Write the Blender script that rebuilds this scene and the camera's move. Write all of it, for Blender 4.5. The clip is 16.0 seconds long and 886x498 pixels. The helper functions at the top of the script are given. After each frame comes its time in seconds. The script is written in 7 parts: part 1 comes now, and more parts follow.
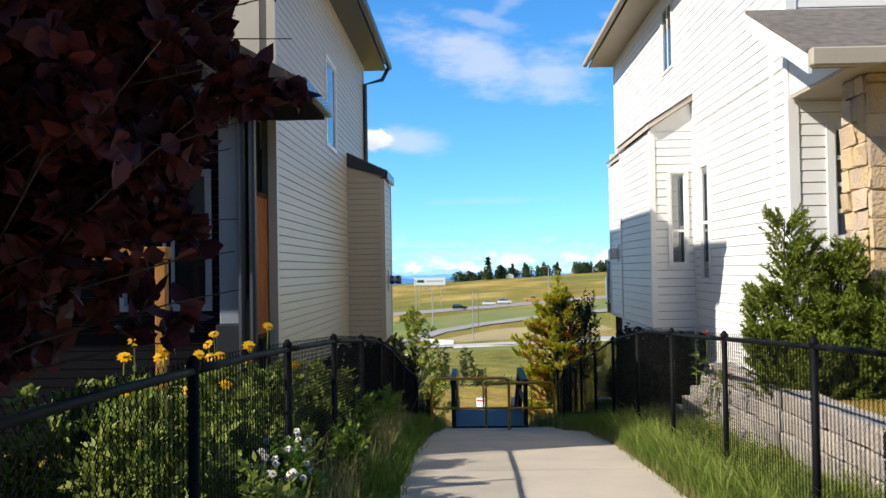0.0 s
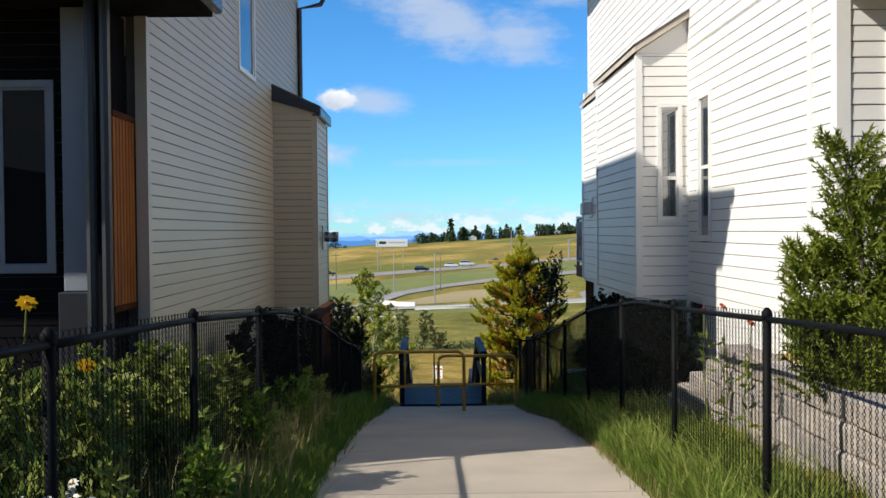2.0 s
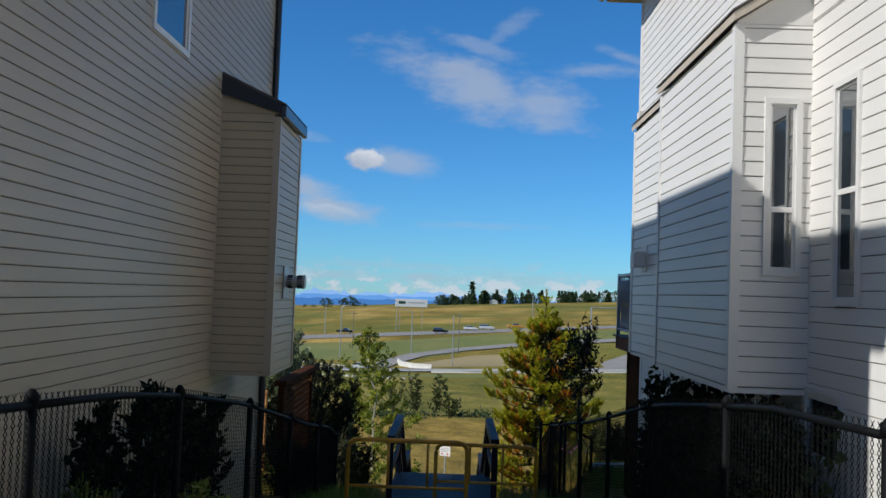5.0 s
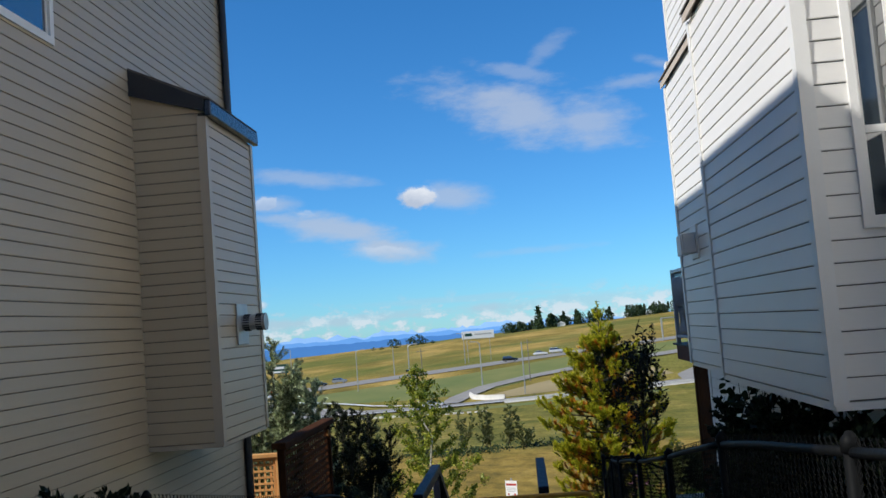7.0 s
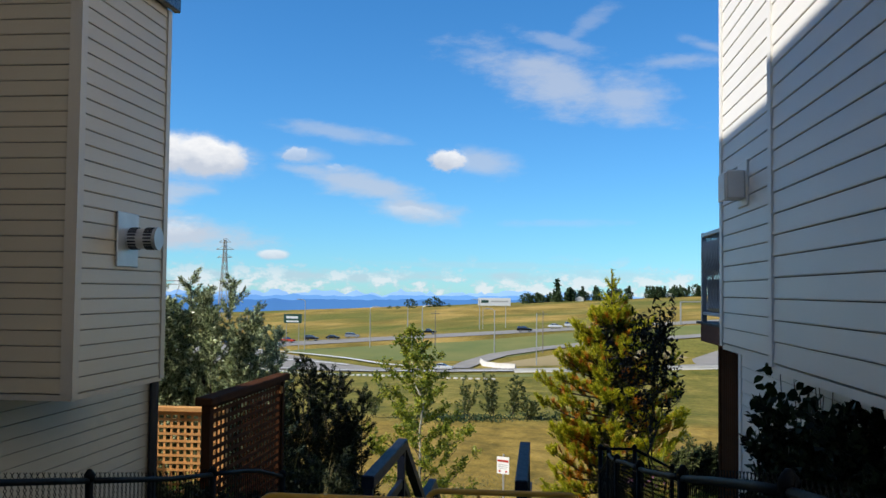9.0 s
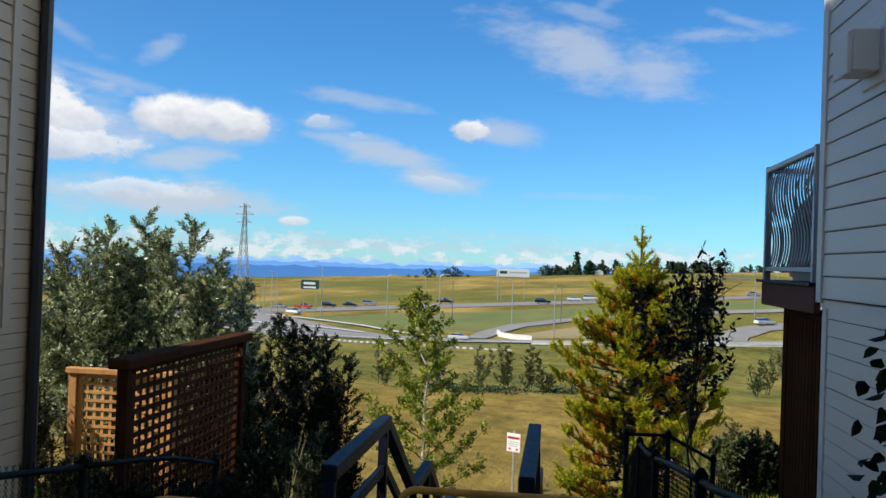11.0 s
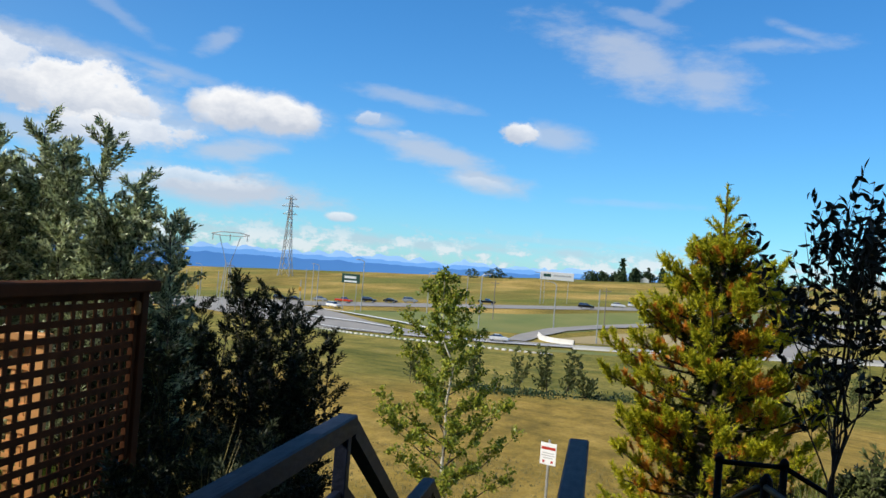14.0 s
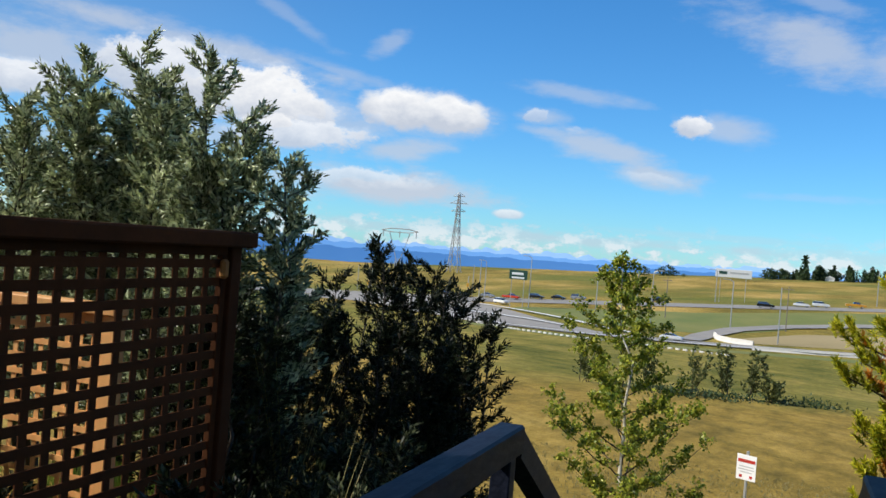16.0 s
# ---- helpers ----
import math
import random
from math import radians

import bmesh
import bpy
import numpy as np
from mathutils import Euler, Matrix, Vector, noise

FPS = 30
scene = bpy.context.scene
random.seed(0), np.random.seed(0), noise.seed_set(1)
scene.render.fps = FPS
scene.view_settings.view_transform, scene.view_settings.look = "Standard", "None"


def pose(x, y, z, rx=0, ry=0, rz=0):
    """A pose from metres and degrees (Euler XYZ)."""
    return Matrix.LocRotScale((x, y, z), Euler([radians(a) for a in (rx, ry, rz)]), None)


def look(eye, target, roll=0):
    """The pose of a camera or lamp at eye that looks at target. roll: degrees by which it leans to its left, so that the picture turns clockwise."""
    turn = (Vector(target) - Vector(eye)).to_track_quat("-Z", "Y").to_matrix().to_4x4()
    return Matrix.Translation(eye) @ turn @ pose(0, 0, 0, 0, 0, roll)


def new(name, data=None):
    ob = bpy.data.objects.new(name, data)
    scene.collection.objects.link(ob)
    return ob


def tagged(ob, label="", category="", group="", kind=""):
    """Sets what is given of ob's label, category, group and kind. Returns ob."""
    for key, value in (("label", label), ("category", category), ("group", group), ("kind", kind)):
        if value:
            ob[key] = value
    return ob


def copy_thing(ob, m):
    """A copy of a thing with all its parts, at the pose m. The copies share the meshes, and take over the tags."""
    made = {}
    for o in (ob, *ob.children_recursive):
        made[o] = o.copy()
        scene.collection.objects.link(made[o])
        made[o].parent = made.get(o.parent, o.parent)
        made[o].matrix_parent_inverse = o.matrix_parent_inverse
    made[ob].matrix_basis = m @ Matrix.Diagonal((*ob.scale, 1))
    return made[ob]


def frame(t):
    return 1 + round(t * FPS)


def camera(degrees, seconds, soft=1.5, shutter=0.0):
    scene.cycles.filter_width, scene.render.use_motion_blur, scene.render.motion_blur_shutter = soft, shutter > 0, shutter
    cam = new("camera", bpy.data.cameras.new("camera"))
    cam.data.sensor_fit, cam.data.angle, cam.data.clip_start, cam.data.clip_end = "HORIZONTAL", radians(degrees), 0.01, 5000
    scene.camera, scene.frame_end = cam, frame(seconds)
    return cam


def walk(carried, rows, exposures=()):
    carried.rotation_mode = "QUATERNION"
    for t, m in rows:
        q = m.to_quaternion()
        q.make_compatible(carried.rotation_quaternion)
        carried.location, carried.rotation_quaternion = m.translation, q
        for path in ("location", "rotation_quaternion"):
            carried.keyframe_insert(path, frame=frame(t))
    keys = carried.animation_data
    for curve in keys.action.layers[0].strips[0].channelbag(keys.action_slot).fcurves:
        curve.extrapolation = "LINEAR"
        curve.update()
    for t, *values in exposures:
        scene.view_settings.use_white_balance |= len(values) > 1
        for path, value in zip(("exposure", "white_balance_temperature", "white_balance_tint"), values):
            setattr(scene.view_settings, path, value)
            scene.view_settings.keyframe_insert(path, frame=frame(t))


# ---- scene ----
cam = camera(50.8, 16.0)
PATH = [
    (0, (-0.065, -2.783, 1.828), (-0.121, -0.785, 1.873), -0.9),
    (0.5, (-0.065, -2.173, 1.826), (-0.178, -0.176, 1.815), 0.2),
    (1, (0.003, -1.447, 1.787), (0.047, 0.553, 1.759), 1.5),
    (1.5, (0.151, -0.742, 1.751), (0.25, 1.255, 1.703), -0.2),
    (2, (0.169, -0.057, 1.727), (0.191, 1.942, 1.689), -0.5),
    (2.5, (0.276, 0.578, 1.731), (0.305, 2.575, 1.837), -0.6),
    (3, (0.276, 1.273, 1.717), (0.254, 3.266, 1.881), 1.7),
    (3.5, (0.296, 1.895, 1.724), (0.308, 3.885, 1.927), -1.5),
    (4, (0.32, 2.564, 1.671), (0.296, 4.558, 1.821), 2.3),
    (6.5, (0.907, 5.841, 1.504), (0.82, 7.837, 1.585), -1.5),
    (7, (1.095, 6.458, 1.462), (0.941, 8.445, 1.627), -4.5),
    (7.5, (1.192, 7.133, 1.388), (0.939, 9.11, 1.55), 0.7),
    (8, (1.326, 7.731, 1.364), (1.13, 9.716, 1.517), -0.7),
    (8.5, (1.373, 8.36, 1.325), (1.136, 10.343, 1.444), 1.8),
    (9, (1.395, 8.885, 1.287), (1.187, 10.872, 1.377), 0.6),
    (11.5, (1.418, 11.951, 0.936), (1.168, 13.935, 0.959), 2.3),
    (12, (1.431, 12.58, 0.85), (1.328, 14.577, 0.901), 3.0),
    (12.5, (1.461, 13.229, 0.743), (1.285, 15.22, 0.813), 1.8),
    (13, (1.413, 13.85, 0.629), (1.18, 15.836, 0.683), 3.6),
    (13.5, (1.397, 14.451, 0.531), (1.118, 16.431, 0.567), 3.2),
    (14, (1.287, 15.091, 0.433), (0.943, 17.061, 0.455), 4.5),
    (14.5, (1.221, 15.741, 0.333), (0.993, 17.728, 0.325), 4.4),
    (15, (1.096, 16.335, 0.244), (0.7, 18.296, 0.26), 4.3),
    (15.5, (0.976, 16.838, 0.155), (0.427, 18.761, 0.135), 4.2),
    (16, (0.734, 17.254, 0.116), (0.046, 19.132, 0.104), 4.5),
]
walk(cam, [(t, look(eye, target, roll)) for t, eye, target, roll in PATH],
     exposures=[(0.0, 0.55, 6500, 10), (0.5, 0.45, 6500, 10), (1.0, 0.42, 6500, 10), (1.5, 0.36, 6480, 10), (2.0, 0.29, 6450, 10), (2.5, 0.12, 6300, 10), (3.0, -0.08, 6150, 10), (3.5, -0.20, 6100, 10), (4.0, -0.38, 6050, 10),
                (6.5, -0.10, 6100, 10), (8.0, 0.06, 6300, 10), (9.0, 0.12, 6450, 10), (16.0, 0.12, 6430, 10)])

# ---------------------------------------------------------------- light
SUN = Vector((-1.0, -0.425, 0.84)).normalized()
sun_data = bpy.data.lights.new("sun", "SUN")
sun_data.energy, sun_data.angle, sun_data.color = 5.0, radians(0.53), (1.0, 0.94, 0.84)
sun = new("sun", sun_data)
sun.matrix_world = look(SUN * 200, (0, 0, 0))


def build_sky():
    world = bpy.data.worlds.new("sky")
    scene.world = world
    world.use_nodes = True
    nt = world.node_tree
    nt.nodes.clear()
    N, L = nt.nodes.new, nt.links.new
    out, bg = N("ShaderNodeOutputWorld"), N("ShaderNodeBackground")
    bg.inputs["Strength"].default_value = 0.125
    sky = N("ShaderNodeTexSky")
    sky.sky_type, sky.sun_disc = "NISHITA", False
    sky.sun_elevation, sky.sun_rotation = math.asin(SUN.z), math.atan2(SUN.x, SUN.y)
    sky.altitude, sky.air_density, sky.dust_density, sky.ozone_density = 1100, 1.0, 0.15, 3.0
    tex = N("ShaderNodeTexCoord")
    sep = N("ShaderNodeSeparateXYZ")
    L(tex.outputs["Generated"], sep.inputs[0])

    def op(kind, a, b=None, clamp=False):
        n = N("ShaderNodeMath")
        n.operation, n.use_clamp = kind, clamp
        for i, v in enumerate((a, b)):
            if v is None:
                continue
            if isinstance(v, (int, float)):
                n.inputs[i].default_value = v
            else:
                L(v, n.inputs[i])
        return n.outputs[0]

    az = op("MULTIPLY", op("ARCTAN2", sep.outputs[0], sep.outputs[1]), 57.2958)
    el = op("MULTIPLY", op("ARCSINE", sep.outputs[2]), 57.2958)
    comb = N("ShaderNodeCombineXYZ")
    L(az, comb.inputs[0]), L(el, comb.inputs[1])

    def fbm(scale, stretch, detail, seed):
        m = N("ShaderNodeMapping")
        m.inputs["Scale"].default_value = (1, stretch, 1)
        m.inputs["Location"].default_value = (seed, seed * 0.7, seed)
        L(comb.outputs[0], m.inputs["Vector"])
        n = N("ShaderNodeTexNoise")
        n.inputs["Scale"].default_value, n.inputs["Detail"].default_value = scale, detail
        n.inputs["Roughness"].default_value = 0.62
        L(m.outputs[0], n.inputs["Vector"])
        return n.outputs["Fac"]

    lump = fbm(0.50, 1.5, 7, 3.0)
    wisp = fbm(0.30, 2.6, 8, 11.0)

    # clouds: azimuth, elevation, half width, half height, tilt, density, edge noise, soft
    CLOUDS = [
        (1.0, 12.6, 7.0, 1.8, -17, 0.68, 0.8, 1), (4.5, 11.7, 3.8, 1.7, -12, 0.60, 0.8, 1),
        (1.3, 14.95, 3.4, 0.62, -16, 0.36, 1.1, 1), (2.8, 16.1, 1.9, 0.65, 34, 0.28, 1.1, 1),
        (8.8, 13.75, 3.8, 0.55, 0, 0.40, 1.1, 1), (9.9, 14.5, 2.6, 0.45, -20, 0.36, 1.1, 1),
        (-5.6, 8.0, 1.2, 0.75, -5, 0.95, 0.9, 0), (-3.8, 7.9, 2.9, 0.95, -8, 0.62, 0.7, 1),
        (-11.0, 6.4, 5.4, 1.0, -12, 0.72, 0.8, 1), (-7.8, 5.0, 3.6, 0.9, -8, 0.78, 0.7, 1), (-14.0, 7.2, 2.6, 0.5, -6, 0.55, 0.8, 1),
        (-12.8, 9.6, 4.2, 0.6, -4, 0.45, 0.9, 1), (-15.1, 8.2, 1.0, 0.5, 0, 0.65, 0.9, 0), (-14.6, 8.1, 1.8, 0.7, 0, 0.5, 0.8, 1),
        (-12.6, 7.4, 0.6, 0.35, 0, 0.4, 0.9, 0),
        (-23.4, 8.0, 2.9, 1.55, 0, 1.0, 0.4, 0), (-20.4, 7.9, 3.1, 1.35, -3, 1.0, 0.4, 0), (-29.2, 7.2, 2.8, 1.6, 0, 0.9, 0.6, 0), (-21.5, 7.6, 4.6, 1.6, -3, 0.7, 0.6, 1),
        (-23.0, 5.6, 3.2, 0.9, 8, 0.70, 0.8, 1),
        (-32.0, 7.9, 6.0, 2.0, -5, 1.0, 0.7, 0), (-29.5, 5.9, 5.0, 1.1, 0, 0.9, 0.8, 0), (-37.5, 9.0, 5.0, 2.0, 4, 0.9, 0.7, 0), (-25.5, 3.5, 5.5, 0.8, 0, 0.75, 0.9, 0), (-8.0, 4.7, 2.2, 0.5, -6, 0.35, 1.0, 0), (-34.5, 5.4, 6.0, 1.2, 0, 0.6, 0.8, 1),
        (-45.0, 7.4, 3.6, 1.2, 0, 0.9, 0.6, 0), (-40.0, 4.0, 8.0, 0.9, 0, 0.6, 0.8, 1),
        (-24.5, 3.2, 8.5, 1.25, 0, 0.92, 0.8, 1), (-30.0, 7.2, 8.0, 2.3, -5, 0.6, 0.8, 1), (-36.0, 3.4, 7.0, 1.0, 0, 0.8, 0.8, 1), (-44.0, 9.0, 7.0, 2.2, 4, 0.7, 0.8, 1), (-16.3, 2.1, 1.3, 0.4, 0, 0.8, 0.5, 0),
        (-35.5, 10.6, 13.0, 0.95, -8, 0.7, 0.8, 1), (-27.5, 9.9, 6.0, 0.5, -12, 0.40, 0.9, 1),
        (-24.2, 11.8, 1.7, 0.7, 36, 0.42, 0.9, 1), (-30.0, 12.4, 3.2, 0.5, -30, 0.28, 1.0, 1),
        (-15.0, 0.85, 24.0, 0.45, 0, 0.55, 1.1, 1), (-3.0, 1.6, 7.0, 0.25, 0, 0.22, 1.1, 1), (1.0, 4.2, 4.0, 0.3, 0, 0.2, 1.1, 1),
        (4.4, 0.9, 9.0, 0.5, 0, 0.35, 1.1, 1), (62, 14, 22, 6, 0, 0.7, 0.9, 1), (150, 18, 30, 6, 0, 0.7, 0.9, 1), (-120, 20, 20, 4, 0, 0.4, 0.9, 1),
    ]
    total, bright = None, None
    for a, e, ra, re, tilt, dens, edge, soft in CLOUDS:
        m = N("ShaderNodeMapping")
        m.vector_type = "TEXTURE"
        m.inputs["Location"].default_value = (a, e, 0)
        m.inputs["Rotation"].default_value = (0, 0, radians(tilt))
        m.inputs["Scale"].default_value = (ra, re, 1)
        L(comb.outputs[0], m.inputs["Vector"])
        ln = N("ShaderNodeVectorMath")
        ln.operation = "LENGTH"
        L(m.outputs[0], ln.inputs[0])
        warped = op("ADD", ln.outputs["Value"], op("MULTIPLY", op("SUBTRACT", wisp if soft else lump, 0.5), 2.4 * edge))
        rng = N("ShaderNodeMapRange")
        rng.interpolation_type = "SMOOTHSTEP"
        rng.inputs["From Min"].default_value, rng.inputs["From Max"].default_value = (1.15, 0.15) if soft else (1.08, 0.62)
        rng.inputs["To Min"].default_value, rng.inputs["To Max"].default_value = 0, dens
        L(warped, rng.inputs["Value"])
        total = rng.outputs[0] if total is None else op("MAXIMUM", total, rng.outputs[0])
        if not soft:
            s2 = N("ShaderNodeSeparateXYZ")
            L(m.outputs[0], s2.inputs[0])
            lit = op("MULTIPLY", rng.outputs[0], op("ADD", op("ADD", op("MULTIPLY", s2.outputs[1], 0.75), op("MULTIPLY", lump, 1.9)), -0.50, True))
            bright = lit if bright is None else op("MAXIMUM", bright, lit)
    # a low row of small heaped clouds over the mountains
    puff = fbm(0.75, 1.6, 6, 23.0)
    rise = N("ShaderNodeMapRange")
    rise.interpolation_type = "SMOOTHSTEP"
    rise.inputs["From Min"].default_value, rise.inputs["From Max"].default_value = 2.6, 0.5
    L(el, rise.inputs["Value"])
    cut = N("ShaderNodeMapRange")
    cut.interpolation_type = "SMOOTHSTEP"
    cut.inputs["From Min"].default_value, cut.inputs["From Max"].default_value = 0.50, 0.66
    L(op("ADD", puff, op("MULTIPLY", op("SUBTRACT", rise.outputs[0], 0.5), 0.16)), cut.inputs["Value"])
    row = op("MULTIPLY", cut.outputs[0], op("MULTIPLY", rise.outputs[0], 0.75))
    total = op("MAXIMUM", total, row)
    bright = op("MAXIMUM", bright, op("MULTIPLY", row, 0.9))
    shade = N("ShaderNodeMix")
    shade.data_type = "RGBA"
    shade.inputs[6].default_value, shade.inputs[7].default_value = (4.2, 4.6, 5.3, 1), (7.2, 7.2, 7.2, 1)
    L(bright, shade.inputs[0])
    # clear, deep northern air: bluer than the model's horizon
    grade = N("ShaderNodeValToRGB")
    lift = op("MULTIPLY", el, 1 / 40, True)
    L(lift, grade.inputs[0])
    grade.color_ramp.elements[0].color, grade.color_ramp.elements[1].color = (0.43, 0.82, 1.13, 1), (0.218, 0.85, 1.23, 1)
    tint = N("ShaderNodeMix")
    tint.data_type, tint.blend_type = "RGBA", "MULTIPLY"
    tint.inputs[0].default_value = 1
    # the glow round the sun is whiter than the rest of the sky
    toward = N("ShaderNodeVectorMath")
    toward.operation = "DOT_PRODUCT"
    toward.inputs[1].default_value = SUN
    L(tex.outputs["Generated"], toward.inputs[0])
    halo = N("ShaderNodeMapRange")
    halo.interpolation_type = "SMOOTHSTEP"
    halo.inputs["From Min"].default_value, halo.inputs["From Max"].default_value = 0.05, 0.75
    L(toward.outputs["Value"], halo.inputs["Value"])
    pale = N("ShaderNodeMix")
    pale.data_type = "RGBA"
    pale.inputs[7].default_value = (0.66, 0.70, 0.72, 1)
    L(halo.outputs[0], pale.inputs[0]), L(grade.outputs[0], pale.inputs[6])
    L(sky.outputs[0], tint.inputs[6]), L(pale.outputs[2], tint.inputs[7])
    mix = N("ShaderNodeMix")
    mix.data_type = "RGBA"
    L(total, mix.inputs[0]), L(tint.outputs[2], mix.inputs[6]), L(shade.outputs[2], mix.inputs[7])
    L(mix.outputs[2], bg.inputs[0]), L(bg.outputs[0], out.inputs[0])


build_sky()

# ---------------------------------------------------------------- materials


def mat(name, c1, c2=None, scale=6.0, rough=0.7, bump=0.1, metal=0.0, fine=60.0, spread=0.12, stretch=(1, 1, 1), spec=0.5, trans=0.0):
    """Two colours mixed by a broad noise, a fine noise for grain and relief, and a small change from piece to piece."""
    c2 = c2 or tuple(v * 0.8 for v in c1)
    m = bpy.data.materials.new(name)
    m.use_nodes = True
    nt = m.node_tree
    N, L = nt.nodes.new, nt.links.new
    b = nt.nodes["Principled BSDF"]
    tc, mp = N("ShaderNodeTexCoord"), N("ShaderNodeMapping")
    mp.inputs["Scale"].default_value = stretch
    L(tc.outputs["Object"], mp.inputs["Vector"])
    big, small = N("ShaderNodeTexNoise"), N("ShaderNodeTexNoise")
    for n, s, d in ((big, scale, 5), (small, fine, 3)):
        n.inputs["Scale"].default_value, n.inputs["Detail"].default_value = s, d
        L(mp.outputs[0], n.inputs["Vector"])
    ramp = N("ShaderNodeValToRGB")
    ramp.color_ramp.elements[0].position, ramp.color_ramp.elements[1].position = 0.32, 0.68
    ramp.color_ramp.elements[0].color, ramp.color_ramp.elements[1].color = (*c1, 1), (*c2, 1)
    L(big.outputs["Fac"], ramp.inputs[0])
    info = N("ShaderNodeObjectInfo")
    geo = N("ShaderNodeNewGeometry")
    add = N("ShaderNodeMath")
    add.operation = "ADD"
    L(info.outputs["Random"], add.inputs[0]), L(geo.outputs["Random Per Island"], add.inputs[1])
    add2 = N("ShaderNodeMath")
    add2.operation = "ADD"
    L(add.outputs[0], add2.inputs[0]), L(small.outputs["Fac"], add2.inputs[1])
    val = N("ShaderNodeMapRange")
    val.inputs["From Min"].default_value, val.inputs["From Max"].default_value = 0.3, 2.2
    val.inputs["To Min"].default_value, val.inputs["To Max"].default_value = 1 - spread, 1 + spread
    L(add2.outputs[0], val.inputs["Value"])
    hsv = N("ShaderNodeHueSaturation")
    L(ramp.outputs[0], hsv.inputs["Color"]), L(val.outputs[0], hsv.inputs["Value"])
    L(hsv.outputs[0], b.inputs["Base Color"])
    rr = N("ShaderNodeMapRange")
    rr.inputs["To Min"].default_value, rr.inputs["To Max"].default_value = max(rough - 0.1, 0.02), min(rough + 0.1, 1)
    L(small.outputs["Fac"], rr.inputs["Value"]), L(rr.outputs[0], b.inputs["Roughness"])
    b.inputs["Metallic"].default_value = metal
    b.inputs["Specular IOR Level"].default_value = spec
    if bump:
        bp = N("ShaderNodeBump")
        bp.inputs["Strength"].default_value, bp.inputs["Distance"].default_value = bump, 0.02
        L(small.outputs["Fac"], bp.inputs["Height"]), L(bp.outputs[0], b.inputs["Normal"])
    if trans:
        tr, mx = N("ShaderNodeBsdfTranslucent"), N("ShaderNodeMixShader")
        mx.inputs[0].default_value = trans
        L(hsv.outputs[0], tr.inputs["Color"])
        L(b.outputs[0], mx.inputs[1]), L(tr.outputs[0], mx.inputs[2])
        L(mx.outputs[0], nt.nodes["Material Output"].inputs["Surface"])
    return m


def glass(name, tint=(0.03, 0.04, 0.05), ior=2.3):
    m = bpy.data.materials.new(name)
    m.use_nodes = True
    b = m.node_tree.nodes["Principled BSDF"]
    b.inputs["Base Color"].default_value = (*tint, 1)
    b.inputs["Roughness"].default_value = 0.03
    b.inputs["IOR"].default_value = ior
    b.inputs["Specular IOR Level"].default_value = 0.9
    return m


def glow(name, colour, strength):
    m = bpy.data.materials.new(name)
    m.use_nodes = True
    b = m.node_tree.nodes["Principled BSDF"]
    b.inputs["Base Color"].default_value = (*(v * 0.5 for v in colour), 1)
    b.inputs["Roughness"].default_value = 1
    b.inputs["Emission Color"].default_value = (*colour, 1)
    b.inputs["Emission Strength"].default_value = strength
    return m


M_SIDING_R = mat("white vinyl siding", (0.80, 0.78, 0.74), (0.76, 0.74, 0.70), 0.8, 0.42, 0.04, fine=25, spread=0.03, stretch=(1, 1, 4))
M_SIDING_L = mat("beige vinyl siding", (0.475, 0.40, 0.285), (0.445, 0.375, 0.265), 0.8, 0.42, 0.04, fine=25, spread=0.03, stretch=(1, 1, 4))
M_TRIM = mat("white trim", (0.80, 0.79, 0.76), (0.75, 0.74, 0.71), 2, 0.45, 0.03, spread=0.03)
M_TRIM_L = mat("beige trim", (0.48, 0.42, 0.33), (0.45, 0.395, 0.31), 2, 0.45, 0.03, spread=0.03)
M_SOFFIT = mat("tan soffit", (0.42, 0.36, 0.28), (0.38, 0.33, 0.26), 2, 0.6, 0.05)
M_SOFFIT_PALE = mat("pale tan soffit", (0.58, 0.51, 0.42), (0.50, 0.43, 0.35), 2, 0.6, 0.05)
M_DARK = mat("dark metal trim", (0.020, 0.022, 0.028), (0.03, 0.032, 0.04), 3, 0.35, 0.03)
# Reflected sky blue is put into this dark fascia colour
M_FASCIA_L = mat("sky-tinted dark fascia", (0.03, 0.045, 0.075), (0.035, 0.05, 0.08), 3, 0.28, 0.03)
M_ROOF = mat("asphalt shingle", (0.09, 0.08, 0.075), (0.16, 0.14, 0.12), 9, 0.95, 0.6, fine=120, spread=0.3)
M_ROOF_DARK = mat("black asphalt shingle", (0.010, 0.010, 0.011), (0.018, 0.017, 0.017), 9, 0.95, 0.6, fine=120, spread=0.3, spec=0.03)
M_GLASS = glass("window glass")
M_GLASS_CLEAR = glass("dim porch window glass", (0.012, 0.012, 0.014), 1.35)
# Backing kept dark to draw the shadow line under each siding board
M_FELT = mat("dark lap-shade sheathing", (0.10, 0.095, 0.085), None, 3, 0.9, 0)
# Charcoal taken down to near black, to hold the porch shade
M_FACADE = mat("shade-dark charcoal cladding", (0.007, 0.007, 0.009), (0.010, 0.010, 0.012), 2, 0.95, 0.05, spread=0.05, spec=0.02)
M_CONCRETE = mat("pale concrete path", (0.45, 0.385, 0.305), (0.37, 0.32, 0.255), 1.3, 0.9, 0.25, fine=90, spread=0.12)
# Porch shade is put into this orange of the gate slats
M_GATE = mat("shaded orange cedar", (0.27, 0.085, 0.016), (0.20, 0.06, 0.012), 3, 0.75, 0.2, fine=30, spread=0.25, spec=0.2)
# Pale porch trim with its blue-grey shade put into the colour
M_POST = mat("shade-toned pale trim", (0.22, 0.245, 0.28), (0.19, 0.215, 0.25), 2, 0.5, 0.04, spread=0.05)
